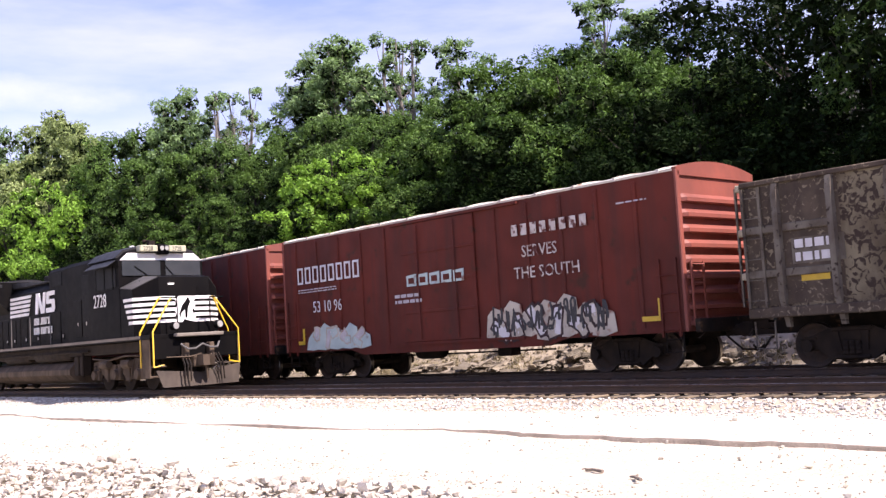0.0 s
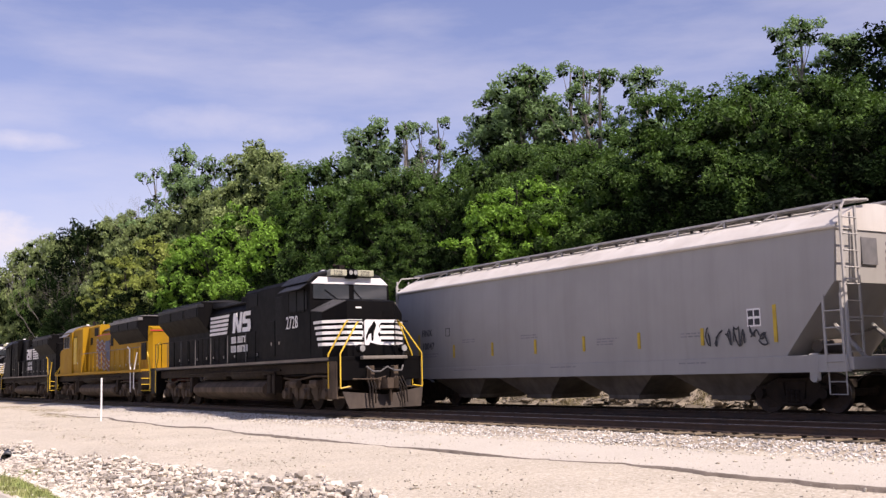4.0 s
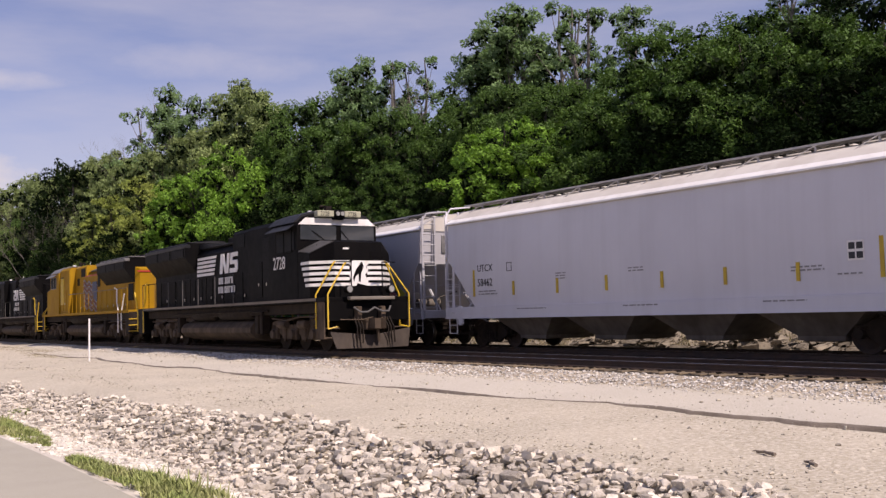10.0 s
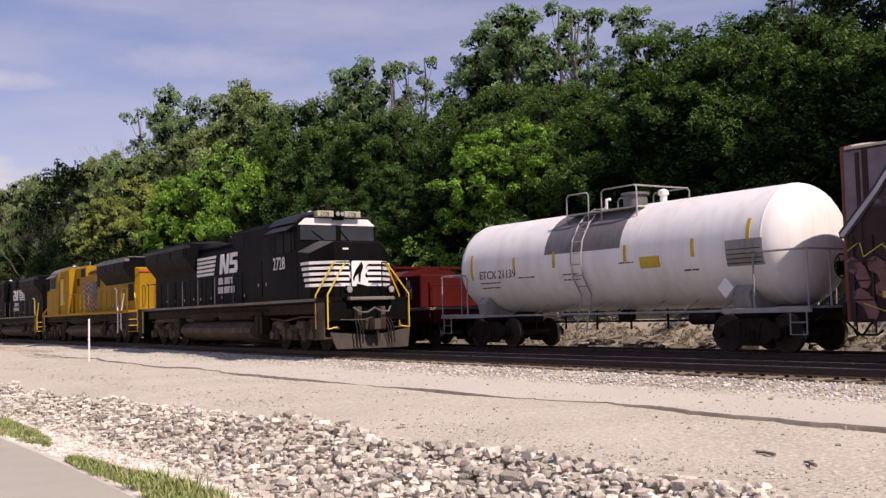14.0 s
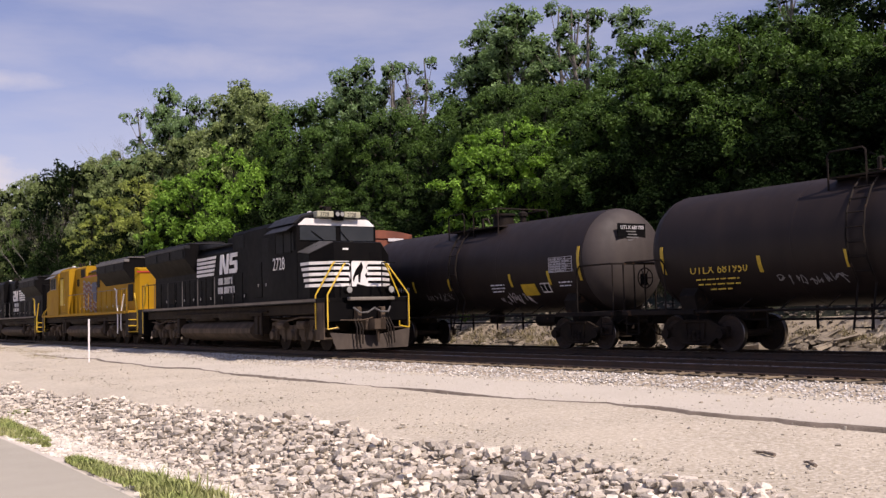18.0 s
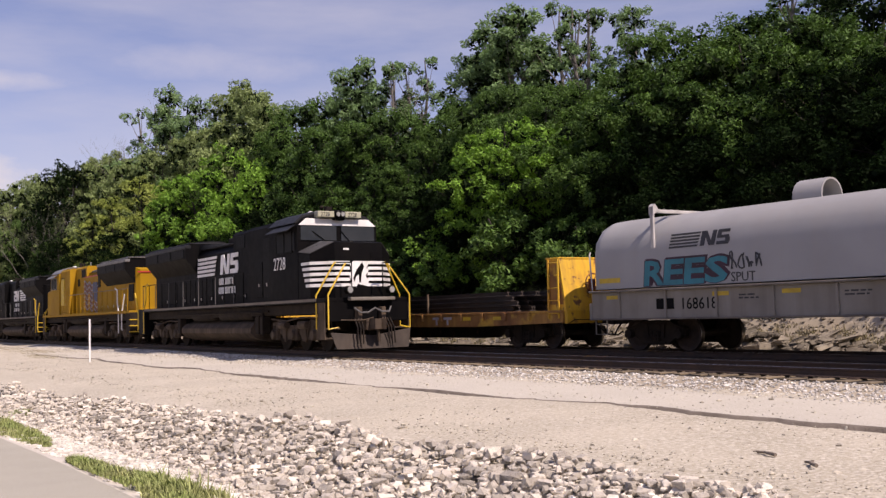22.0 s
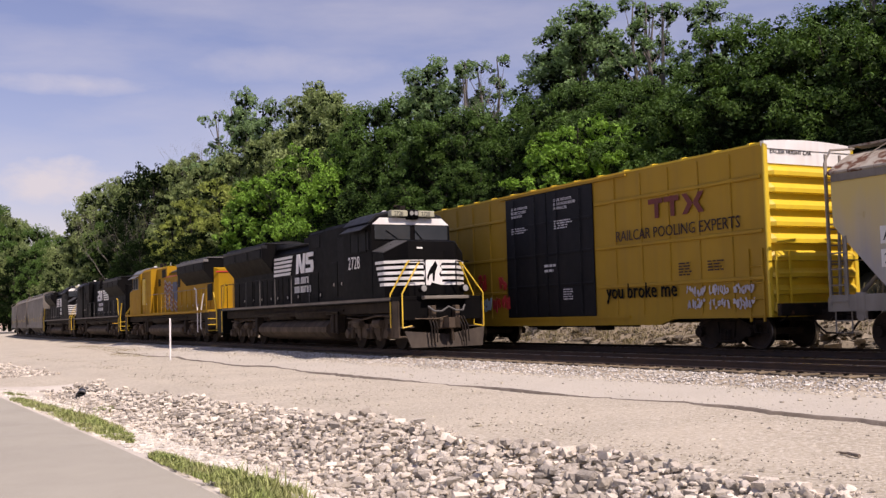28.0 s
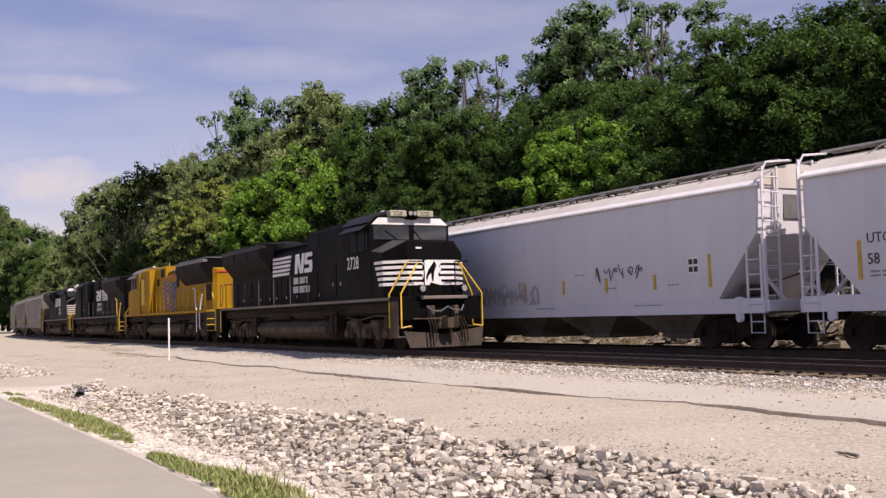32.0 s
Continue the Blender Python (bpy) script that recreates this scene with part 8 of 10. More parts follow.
def red_coil(front, rear):
    car, L = freight("coil_car", "dark red steel-coil car with a ribbed cover and white marks", front, rear)
    hy = L / 2
    running_gear(car, L, 2.0)
    X = 1.48
    c0, c1 = hy - 2.75, -hy + 2.6
    part("deck", Geo().box(-X - 0.06, X + 0.06, -hy + 0.1, hy - 0.1, 1.24, 1.34, 0.01), "sill_dirty", car)
    for s in (-1, 1):
        part("side_sill", Geo().prism([(-hy + 0.2, 0.85), (-hy + 3.2, 0.80), (-hy + 4.0, 0.38), (hy - 4.0, 0.38), (hy - 3.2, 0.80), (hy - 0.2, 0.85), (hy - 0.2, 1.24), (-hy + 0.2, 1.24)], "x", s * X - 0.04, s * X + 0.04), "coil_sill", car)
        part("end_sill", Geo().box(-X, X, s * hy - 0.12, s * hy + 0.02, 0.8, 1.26, 0.02), "coil_red", car)
    prof = [(-X, 1.34), (-X, 2.24), (-X + 0.04, 2.30), (-0.9, 2.66), (-0.4, 2.75), (0.4, 2.75), (0.9, 2.66), (X - 0.04, 2.30), (X, 2.24), (X, 1.34)]
    part("cover", Geo().prism(prof, "y", c1, c0), "coil_cover", car)
    part("cover_side", Geo().box(-X - 0.012, -X + 0.01, c1, c0, 1.36, 2.2), "coil_red", car)
    part("cover_lip", Geo().box(-X - 0.05, X + 0.05, c1 - 0.05, c0 + 0.05, 2.2, 2.27, 0.01), "coil_red", car)
    for i in range(6):
        y = c1 + (c0 - c1) * i / 5
        part("cover_rib", Geo().loft([[(p[0] * 1.02, q, p[1] + 0.03) for p in prof[1:-1]] for q in (y - 0.04, y + 0.04)]), "coil_red", car)
    for y in (c1 + 0.1, c1 + 3.7, c0 - 3.7, c0 - 0.1):
        part("stacking_post", Geo().box(-X - 0.08, -X + 0.02, y - 0.05, y + 0.05, 1.34, 2.84, 0.01), "coil_red", car)
        part("stacking_rail", Geo().box(-0.08 - X, X, y - 0.06, y + 0.06, 2.77, 2.86, 0.01), "coil_red", car)
    part("top_rail", Geo().box(-0.5, -0.4, c1, c0, 2.80, 2.88, 0.01).box(0.4, 0.5, c1, c0, 2.80, 2.88, 0.01), "coil_red", car)
    g = Geo()
    g.box(-0.06, 0.06, -0.06, 0.06, 2.85, 3.45, 0.01)
    g.box(-0.07, 0.07, -0.45, 0.45, 3.42, 3.52, 0.02)
    g.tube([(0, 0.3, 2.9), (0, 0.05, 3.4)], 0.03, 4)
    part("lifting_tee", g, "coil_red", car)
    part("cover_brace", Geo().tube([(-X - 0.05, c1 + 3.6, 2.75), (-X - 0.05, c1 + 0.3, 1.4)], 0.05, 5), "coil_red", car)
    # the low end compartment
    part("end_box", Geo().box(-X + 0.05, X - 0.05, -hy + 0.9, c1 - 0.1, 1.34, 2.5, 0.04), "coil_red", car)
    part("end_post", Geo().box(-X, -X + 0.1, -hy + 0.2, -hy + 0.3, 1.3, 2.2).box(-X, -X + 0.1, hy - 0.5, hy - 0.4, 1.3, 2.0).box(X - 0.1, X, -hy + 0.2, -hy + 0.3, 1.3, 2.2), "coil_red", car)
    g = Geo().tube([(-1.45, -hy + 0.1, 1.3), (-1.45, -hy + 0.1, 2.1), (1.45, -hy + 0.1, 2.1), (1.45, -hy + 0.1, 1.3)], 0.022, 5)
    g.tube([(-1.5, c1 - 0.3, 1.4), (-1.5, c1 - 0.3, 2.0), (-1.5, c1 - 1.2, 2.05)], 0.02, 5)
    part("end_handrail", g, "coil_red", car)
    part("brake_wheel", brake_wheel(-hy + 0.35, 0.3, 1.9, -1), "coil_red", car)
    for s in (-1, 1):
        step_iron(car, s * (hy - 0.4), "steel_dark")
    XL = -X - 0.018
    words("631480", 0.36, "g_white", car, -1.524, hy - 5.1, 0.80)
    for a in (4.4, 4.75):
        part("brand_mark", Geo().box(-1.526, -1.52, hy - a - 0.2, hy - a, 0.8, 1.06), "g_white", car)
    for cy, cz, k in ((c0 - 1.1, 1.75, 1.0), (c0 - 6.3, 1.72, 0.8)):
        g = Geo()
        n = 14
        for i in range(n):
            a0, a1 = math.radians(-60 + 300 * i / n), math.radians(-60 + 300 * (i + 1) / n)
            decal(g, [(cy + k * 0.24 * math.cos(a0), cz + k * 0.24 * math.sin(a0)), (cy + k * 0.24 * math.cos(a1), cz + k * 0.24 * math.sin(a1)), (cy + k * 0.15 * math.cos(a1), cz + k * 0.15 * math.sin(a1)), (cy + k * 0.15 * math.cos(a0), cz + k * 0.15 * math.sin(a0))], XL)
        g.box(XL - 0.004, XL + 0.004, cy - 0.1 * k, cy + 0.45 * k, cz - 0.30 * k, cz - 0.22 * k)
        g.box(XL - 0.004, XL + 0.004, cy - 0.1 * k, cy + 0.3 * k, cz + 0.34 * k, cz + 0.42 * k)
        part("brand_mark", g, "g_white", car, "white wheel-shaped brand mark")
    brand_blocks(car, XL, c0 - 7.3, 1.60, (0.17, 0.15, 0.06, 0.06, 0.18, 0.18, 0.06, 0.16, 0.16, 0.18), 0.30, 0.06, "g_white", "white brand mark")
    rnd = random.Random(12)
    part("lettering", bars(bars(bars(bars(Geo(), c0 - 2.1, 1.95, 0.9, 5, XL, rnd), hy - 6.75, 0.95, 0.4, 2, -1.524, rnd), hy - 7.2, 1.05, 0.6, 3, -1.524, rnd), -2.6, 1.0, 0.7, 1, -1.524, rnd, 0.12, 0.2), "g_silver", car)
    part("placard", Geo().box(XL - 0.004, XL + 0.004, c1 + 0.5, c1 + 1.2, 2.0, 2.16), "g_white", car)
    for y in (hy - 4.2, hy - 6.6, hy - 8.8, -1.5, -5.0):
        part("reflector", Geo().box(-1.545, -1.535, y - 0.45, y, 1.26, 1.33), "mark_yellow", car)
    scrawl(car, -1.44, c1 - 0.6, 1.6, 0.5, 0.8, 4, "g_white", 77, 0.022)
    words("G92V", 0.18, "g_silver", car, -1.524, -3.7, 0.82)
    words("0BSR", 0.17, "g_silver", car, -1.524, hy - 8.2, 0.80)
    part("lettering", Geo().box(-1.526, -1.52, -5.2, -4.65, 1.10, 1.13).box(-1.526, -1.52, -5.2, -4.65, 0.72, 0.75).box(-1.526, -1.52, -5.2, -5.17, 0.75, 1.10).box(-1.526, -1.52, -4.68, -4.65, 0.75, 1.10), "dim_print", car)
    part("lettering", bars(bars(Geo(), -5.6, 1.05, 0.6, 3, -1.524, rnd), hy - 9.2, 1.08, 0.5, 2, -1.524, rnd, 0.07, 0.12), "g_silver", car)
    return car


red_coil_car = red_coil(-84.0, -101.2)

# ---- locomotives ----
def loco_truck_mesh():
    g = Geo()
    g.prism([(-2.1, 0.62), (-2.05, 0.95), (-1.2, 1.05), (-0.9, 0.86), (0.9, 0.86), (1.2, 1.05), (2.05, 0.95), (2.1, 0.62), (1.3, 0.55), (1.1, 0.38), (0.5, 0.38), (0.3, 0.55), (-0.3, 0.55), (-0.5, 0.38), (-1.1, 0.38), (-1.3, 0.55)], "x", -1.16, -1.02)
    g.prism([(-2.1, 0.62), (-2.05, 0.95), (2.05, 0.95), (2.1, 0.62), (1.3, 0.5), (-1.3, 0.5)], "x", 1.02, 1.16)
    for a in (-1.68, 0, 1.68):
        g.box(-1.26, -1.10, a - 0.24, a + 0.24, 0.36, 0.72, 0.03)
        g.turned([(0.15, -1.36), (0.17, -1.26)], 12, "x", (0, a, 0.53))
        for s in (-1, 1):
            g.turned([(0.07, 0.66), (0.085, 0.70), (0.07, 0.75), (0.085, 0.80), (0.07, 0.85)], 8, "z", (-1.16, a + s * 0.2, 0))
    for a in (-0.84, 0.84):
        g.turned([(0.12, -0.28), (0.14, -0.2), (0.14, 0.25), (0.12, 0.3)], 10, "y", (-1.26, a, 0.86))
        g.box(-1.22, -1.14, a - 0.05, a + 0.05, 0.3, 0.8, 0.01)
    g.tube([(-1.25, -1.9, 1.1), (-1.25, -0.6, 1.12), (-1.25, 0.6, 1.0), (-1.25, 1.9, 1.08)], 0.03, 5)
    g.tube([(-1.18, -1.2, 1.0), (-1.22, -1.0, 0.4), (-1.2, -0.6, 0.35)], 0.025, 5)
    g.box(-1.0, 1.0, -0.35, 0.35, 0.6, 1.0, 0.04)
    return g.mesh("truck", "loco_grime")


def loco_wheels_mesh():
    g = Geo()
    for s in (-1, 1):
        a = 0.753 * s
        pr = [(0.1, a - 0.07), (0.40, a - 0.04), (0.47, a - 0.07), (0.525, a - 0.065), (0.53, a + 0.02), (0.515, a + 0.07), (0.1, a + 0.07)]
        g.turned(pr if s < 0 else [(p, 2 * a - q) for p, q in pr], 24, "x")
    g.tube([(-1.1, 0, 0), (1.1, 0, 0)], 0.1, 10)
    return g.mesh("wheelset", "truck_grime")


REACH = [0, 0.5, 1.0, 5.5, 7.9, 10.0, 14.4, 14.9, 20.4, 21.2, 22]      # stations along a locomotive as drawn
LEADER = [-0.22, 0.28, 0.78, 5.3, 7.6, 9.7, 14.6, 14.75, 20.9, 22.2, 23.0]
OTHERS = [0, 0.5, 1.0, 5.5, 7.9, 10.0, 14.4, 14.9, 20.4, 21.2, 22]


def taller(lo):
    """Draws the works above the walkway up to their full height."""
    for me in {o.data for o in lo.children_recursive if not o.name.startswith(("truck", "wheelset"))}:
        for v in me.vertices:
            if v.co.z > 1.7:
                v.co.z = 1.7 + (v.co.z - 1.7) * 1.09


def locomotive(at, label, body, trim, number="", style="ns", stations=OTHERS):
    lo = thing("locomotive", label, "locomotive", "waiting locomotives", at)
    F = -11.0                          # the front coupler's face; everything is set out from it
    d = lambda q: F + float(np.interp(q, REACH, stations))
    dark = "loco_black"
    # frame, sill and plates
    part("frame", Geo().box(-1.3, 1.3, d(1.0), d(21.0), 1.20, 1.56, 0.03), "truck_grime", lo)
    part("walkway", Geo().box(-1.53, 1.53, d(0.95), d(21.1), 1.56, 1.70, 0.01), dark if style == "ns" else body, lo)
    part("sill_stripe", Geo().box(-1.545, -1.525, d(1.55), d(20.5), 1.60, 1.69), "sill_dirty" if style == "ns" else body, lo)
    # fuel tank and air reservoirs
    part("fuel_tank", Geo().prism([(1.46 * math.cos(a) / max(abs(math.cos(a)), abs(math.sin(a))) ** 0.25, 0.68 + 0.46 * math.sin(a) / max(abs(math.cos(a)), abs(math.sin(a))) ** 0.25) for a in [math.radians(11.25 + 22.5 * k) for k in range(16)]], "y", d(7.6), d(15.6)), "loco_grime", lo)
    for a, b in ((7.9, 11.4), (11.9, 14.4)):
        part("air_reservoir", Geo().turned([(0.05, d(a)), (0.2, d(a) + 0.05), (0.24, d(a) + 0.15), (0.24, d(b) - 0.15), (0.2, d(b) - 0.05), (0.05, d(b))], 14, "y", (-1.10, 0, 1.30)), "truck_grime", lo)
    for y in (4.0, 18.3):
        tr = part("truck", shared("loco_truck", loco_truck_mesh), None, lo, at=pose(0, d(y), 0))
        for a in (-1.68, 0, 1.68):
            part("wheelset", shared("loco_wheels", loco_wheels_mesh), None, tr, at=pose(0, a, 0.53))
    g = Geo()
    for a in (6.4, 6.9, 15.9):
        g.box(-1.4, -1.1, d(a), d(a) + 0.35, 0.55, 1.2, 0.03)
    g.tube([(-1.35, d(6.0), 1.35), (-1.35, d(16.5), 1.35)], 0.04, 5)
    g.tube([(-1.45, d(6.3), 0.5), (-1.45, d(6.3), 1.3), (-1.45, d(7.4), 1.35)], 0.04, 5)
    part("piping", g, "truck_grime", lo)
    # nose
    yf, yc = d(1.55), d(3.2)
    def plan(w, y0, bev, z, wide=1.45):
        return [(-w, y0, z), (w, y0, z), (wide, y0 + bev, z), (wide, yc, z), (-wide, yc, z), (-wide, y0 + bev, z)]
    rings = [plan(0.86, yf, 0.62, 1.70), plan(0.86, yf, 0.62, 2.86),
             [(-0.85, yf + 0.04, 3.34), (0.85, yf + 0.04, 3.34), (1.45, yf + 0.64, 3.02), (1.45, yc, 3.12), (-1.45, yc, 3.12), (-1.45, yf + 0.64, 3.02)],
             [(-0.78, yf + 0.22, 3.39), (0.78, yf + 0.22, 3.39), (0.98, yf + 0.85, 3.40), (0.98, yc, 3.46), (-0.98, yc, 3.46), (-0.98, yf + 0.85, 3.40)]]
    part("nose", Geo().loft(rings), body if style == "ns" else "up_yellow", lo)
    # raised panels that carry the lit tone of the nose's slopes
    g = Geo()
    for s in (-1, 1):
        low = [(s * 0.86, yf + 0.07, 3.345), (s * 1.44, yf + 0.65, 3.035), (s * 1.45, yc - 0.12, 3.12), (s * 0.97, yf + 0.86, 3.405)]
        g.loft([low, [(x, y - 0.005, z + 0.022) for x, y, z in low]])
    part("nose_shoulder", g, "shoulder_grey" if style == "ns" else "up_grey", lo)
    part("nose_door", Geo().box(-0.34, 0.34, yf - 0.02, yf + 0.02, 1.75, 2.0).box(0.42, 0.78, yf - 0.012, yf + 0.01, 2.85, 3.05), dark, lo)
    # stripes on the nose
    if style == "ns":
        for i in range(5):
            z = 2.04 + i * 0.165
            g = Geo().box(-0.866, -0.34, yf - 0.008, yf + 0.01, z, z + 0.09).box(0.30, 0.866, yf - 0.008, yf + 0.01, z, z + 0.09)
            part("nose_stripe", g, trim, lo)
            for s in (-1, 1):
                k = 0.008
                nx, ny = s * 0.72, -0.69
                k2 = -0.25 + i * 0.07
                q = Geo().loft([[(s * 0.866 + nx * k, yf + ny * k, z), (s * 0.866 + nx * k, yf + ny * k, z + 0.09), (s * 0.86 - nx * 0.01, yf + 0.02, z + 0.09), (s * 0.86 - nx * 0.01, yf + 0.02, z)],
                                [(s * 1.455 + nx * k, yf + 0.62 + ny * k, z), (s * 1.455 + nx * k, yf + 0.62 + ny * k, z + 0.09), (s * 1.44, yf + 0.64, z + 0.09), (s * 1.44, yf + 0.64, z)]])
                part("nose_stripe", q, trim, lo)
                part("nose_stripe", Geo().box(s * 1.452 - 0.006, s * 1.452 + 0.006, yf + 0.63, yf + 0.95 + 0.09 * i, z, z + 0.09), trim, lo)
        part("emblem_field", Geo().prism([(-0.34, 2.04), (-0.10, 2.04), (-0.06, 2.12), (0.30, 2.04), (0.34, 2.2), (0.22, 2.36), (0.34, 2.5), (0.26, 2.6), (0.36, 2.72), (0.26, 2.79), (-0.20, 2.79), (-0.34, 2.70), (-0.26, 2.55), (-0.36, 2.4), (-0.28, 2.2)], "y", yf - 0.006, yf + 0.01), trim, lo)
        g = Geo().prism([(0.10, 2.76), (0.17, 2.62), (0.08, 2.42), (0.05, 2.16), (-0.01, 2.16), (-0.02, 2.40), (-0.13, 2.32), (-0.18, 2.16), (-0.22, 2.28), (-0.11, 2.52), (0.0, 2.64)], "y", yf - 0.014, yf - 0.004)
        part("emblem", g, dark, lo, "plain black emblem shape")
        part("nose_lamp", Geo().box(-0.55, -0.35, yf - 0.0, yf + 0.2, 3.12, 3.17), "white_paint", lo)
        part("nose_lamp", Geo().box(-0.26, -0.12, yf + 0.05, yf + 0.2, 3.08, 3.16), "mark_yellow", lo)
    else:
        part("emblem", Geo().box(-0.4, 0.4, yf - 0.01, yf + 0.01, 2.3, 2.9), "red_paint", lo)
    # cab
    c1 = d(5.55)
    def slice_at(y, z0, w, zt, roof):
        return [(-w, y, z0), (-w, y, zt), (-w + 0.28, y, zt + 0.24), (-0.72, y, roof), (0.72, y, roof), (w - 0.28, y, zt + 0.24), (w, y, zt), (w, y, z0)]
    part("cab", Geo().loft([slice_at(yc - 0.10, 1.70, 1.46, 3.92, 4.16), slice_at(yc + 0.18, 1.70, 1.47, 4.0, 4.36), slice_at(c1, 1.70, 1.47, 4.0, 4.38)]), body, lo)
    part("cab_roof", Geo().loft([[(p[0] * 1.01, p[1], p[2] + 0.035) for p in slice_at(y, 3.96, 1.48, 4.0, r)[1:-1]] for y, r in ((yc + 0.1, 4.34), (yc + 0.3, 4.38), (c1, 4.39))]), "roof_grey" if style == "ns" else "up_grey", lo)
    part("cab_brow", Geo().loft([[(-1.42, yc - 0.13, 3.96), (1.42, yc - 0.13, 3.96), (1.42, yc - 0.09, 3.96), (-1.42, yc - 0.09, 3.96)], [(-1.16, yc - 0.10, 4.17), (1.16, yc - 0.10, 4.17), (1.16, yc - 0.03, 4.17), (-1.16, yc - 0.03, 4.17)]]), "brow_white" if style == "ns" else "up_grey", lo)
    for a, b in ((-1.36, -0.06), (0.12, 1.36)):
        part("windscreen", Geo().box(a, b, yc - 0.135, yc - 0.09, 3.50, 3.94), "glass_dark", lo)
    part("wiper", Geo().tube([(-0.5, yc - 0.15, 3.5), (-0.95, yc - 0.15, 3.78)], 0.014, 4).tube([(0.4, yc - 0.15, 3.5), (0.1, yc - 0.15, 3.8)], 0.014, 4), dark, lo)
    for a, b in ((3.55, 4.15), (4.22, 4.85)):
        part("cab_window", Geo().box(-1.49, -1.45, d(a), d(b), 3.18, 3.78), "glass_side", lo)
        part("window_frame", Geo().box(-1.50, -1.46, d(a) - 0.05, d(a), 3.14, 3.82).box(-1.50, -1.46, d(b), d(b) + 0.05, 3.14, 3.82).box(-1.50, -1.46, d(a), d(b), 3.78, 3.82).box(-1.50, -1.46, d(a), d(b), 3.14, 3.18), "up_grey" if style != "ns" else dark, lo)
    part("armrest_window", Geo().box(-1.49, -1.45, d(3.3), d(3.48), 3.2, 3.75), "glass_side", lo)
    g = Geo().loft([[(-1.46, d(3.3), 3.96), (-1.46, d(5.1), 3.96), (-1.46, d(5.1), 3.99), (-1.46, d(3.3), 3.99)], [(-1.78, d(3.25), 3.78), (-1.78, d(5.15), 3.78), (-1.78, d(5.15), 3.80), (-1.78, d(3.25), 3.80)]])
    part("sunshade", g, "roof_grey" if style == "ns" else "up_grey", lo)
    for s in (-1, 1):
        nb = part("number_board", Geo().box(min(s * 0.20, s * 0.80), max(s * 0.20, s * 0.80), yc - 0.30, yc + 0.02, 4.20, 4.39, 0.015), "cream_light", lo)
        if number:
            words(number, 0.185, "ink", nb, -0.70 if s < 0 else 0.30, yc - 0.305, 4.230, face="front", squeeze=0.9)
    for x in (-0.085, 0.085):
        hl = part("headlight", Geo().turned([(0.09, yc - 0.36), (0.09, yc + 0.0)], 14, "y", (x, 0, 4.30)), dark, lo)
        part("headlight_lens", Geo().turned([(0.07, yc - 0.375), (0.072, yc - 0.358)], 14, "y", (x, 0, 4.30)), "lens", hl)
    part("headlight_box", Geo().box(-0.2, 0.2, yc - 0.30, yc + 0.15, 4.12, 4.42, 0.03), dark, lo)
    part("horn", Geo().turned([(0.03, d(4.2)), (0.03, d(4.5)), (0.09, d(4.62))], 10, "y", (0.3, 0, 4.62)).turned([(0.03, d(4.2)), (0.03, d(4.45)), (0.08, d(4.55))], 10, "y", (0.1, 0, 4.66)).box(0.1, 0.3, d(4.15), d(4.25), 4.4, 4.66), "steel_dark", lo)
    part("antenna", Geo().turned([(0.12, 4.42), (0.10, 4.52), (0.02, 4.54)], 10, "z", (-0.3, d(4.6), 0)).tube([(0.6, d(5.0), 4.4), (0.6, d(5.0), 4.75)], 0.012, 4), "white_paint", lo)
    # long hood
    h0, h1 = c1, d(20.4)
    def hood(name, a, b, w, z0, z1, cham, m):
        part(name, Geo().prism([(-w, z0), (-w, z1 - cham), (-w + cham, z1), (w - cham, z1), (w, z1 - cham), (w, z0)], "y", d(a), d(b)), m, lo)
    top = "roof_grey" if style == "ns" else "up_grey"
    hood("electrical_cabinet", 5.56, 7.9, 1.36, 1.70, 4.22, 0.12, body)
    hood("inverter_hood", 7.9, 10.5, 0.985, 1.70, 4.26, 0.10, dark if style == "ns" else body)
    hood("engine_hood", 10.5, 14.9, 0.98, 1.70, 3.86, 0.25, body)
    hood("radiator_body", 14.9, 20.4, 0.98, 1.70, 3.70, 0.1, body)
    part("hood_roof", Geo().box(-0.72, 0.72, d(10.5), d(14.9), 3.86, 3.92, 0.02), top, lo)
    part("hood_slope", Geo().prism([(d(10.52), 3.9), (d(14.9), 3.9), (d(14.9), 4.12)], "x", -0.85, 0.85), top, lo)
    # flared radiator section
    fl = [(-0.98, 3.0), (-1.5, 3.58), (-1.5, 3.98), (-1.3, 4.16), (1.3, 4.16), (1.5, 3.98), (1.5, 3.58), (0.98, 3.0)]
    part("radiator_wing", Geo().prism(fl, "y", d(14.9), d(20.35)), dark if style == "ns" else "loco_black", lo)
    part("radiator_top", Geo().box(-1.32, 1.32, d(14.85), d(20.4), 4.15, 4.20, 0.015).box(-1.52, -1.25, d(14.85), d(20.4), 3.96, 4.10, 0.02), top, lo)
    g = Geo()
    for i in range(3):
        a = d(15.05 + i * 1.76)
        g.box(-1.52, -1.49, a, a + 1.66, 3.62, 3.94, 0.01)
    part("radiator_screen", g, "black_paint", lo)
    for a in (15.9, 17.7, 19.4):
        part("radiator_fan", Geo().turned([(0.62, 4.16), (0.65, 4.20), (0.65, 4.30), (0.5, 4.31)], 18, "z", (0, d(a), 0)), "roof_grey", lo)
    part("exhaust", Geo().box(-0.35, 0.35, d(11.4), d(12.6), 3.9, 4.22, 0.03), "steel_dark", lo)
    for a in (8.6,):
        part("hood_vent", Geo().box(-0.99, -0.96, d(a) - 0.3, d(a) + 0.3, 3.2, 3.6), "black_paint", lo)
    part("inverter_screen", Geo().box(-1.0, -0.97, d(9.3), d(10.2), 3.65, 4.1, 0.01), "black_paint", lo)
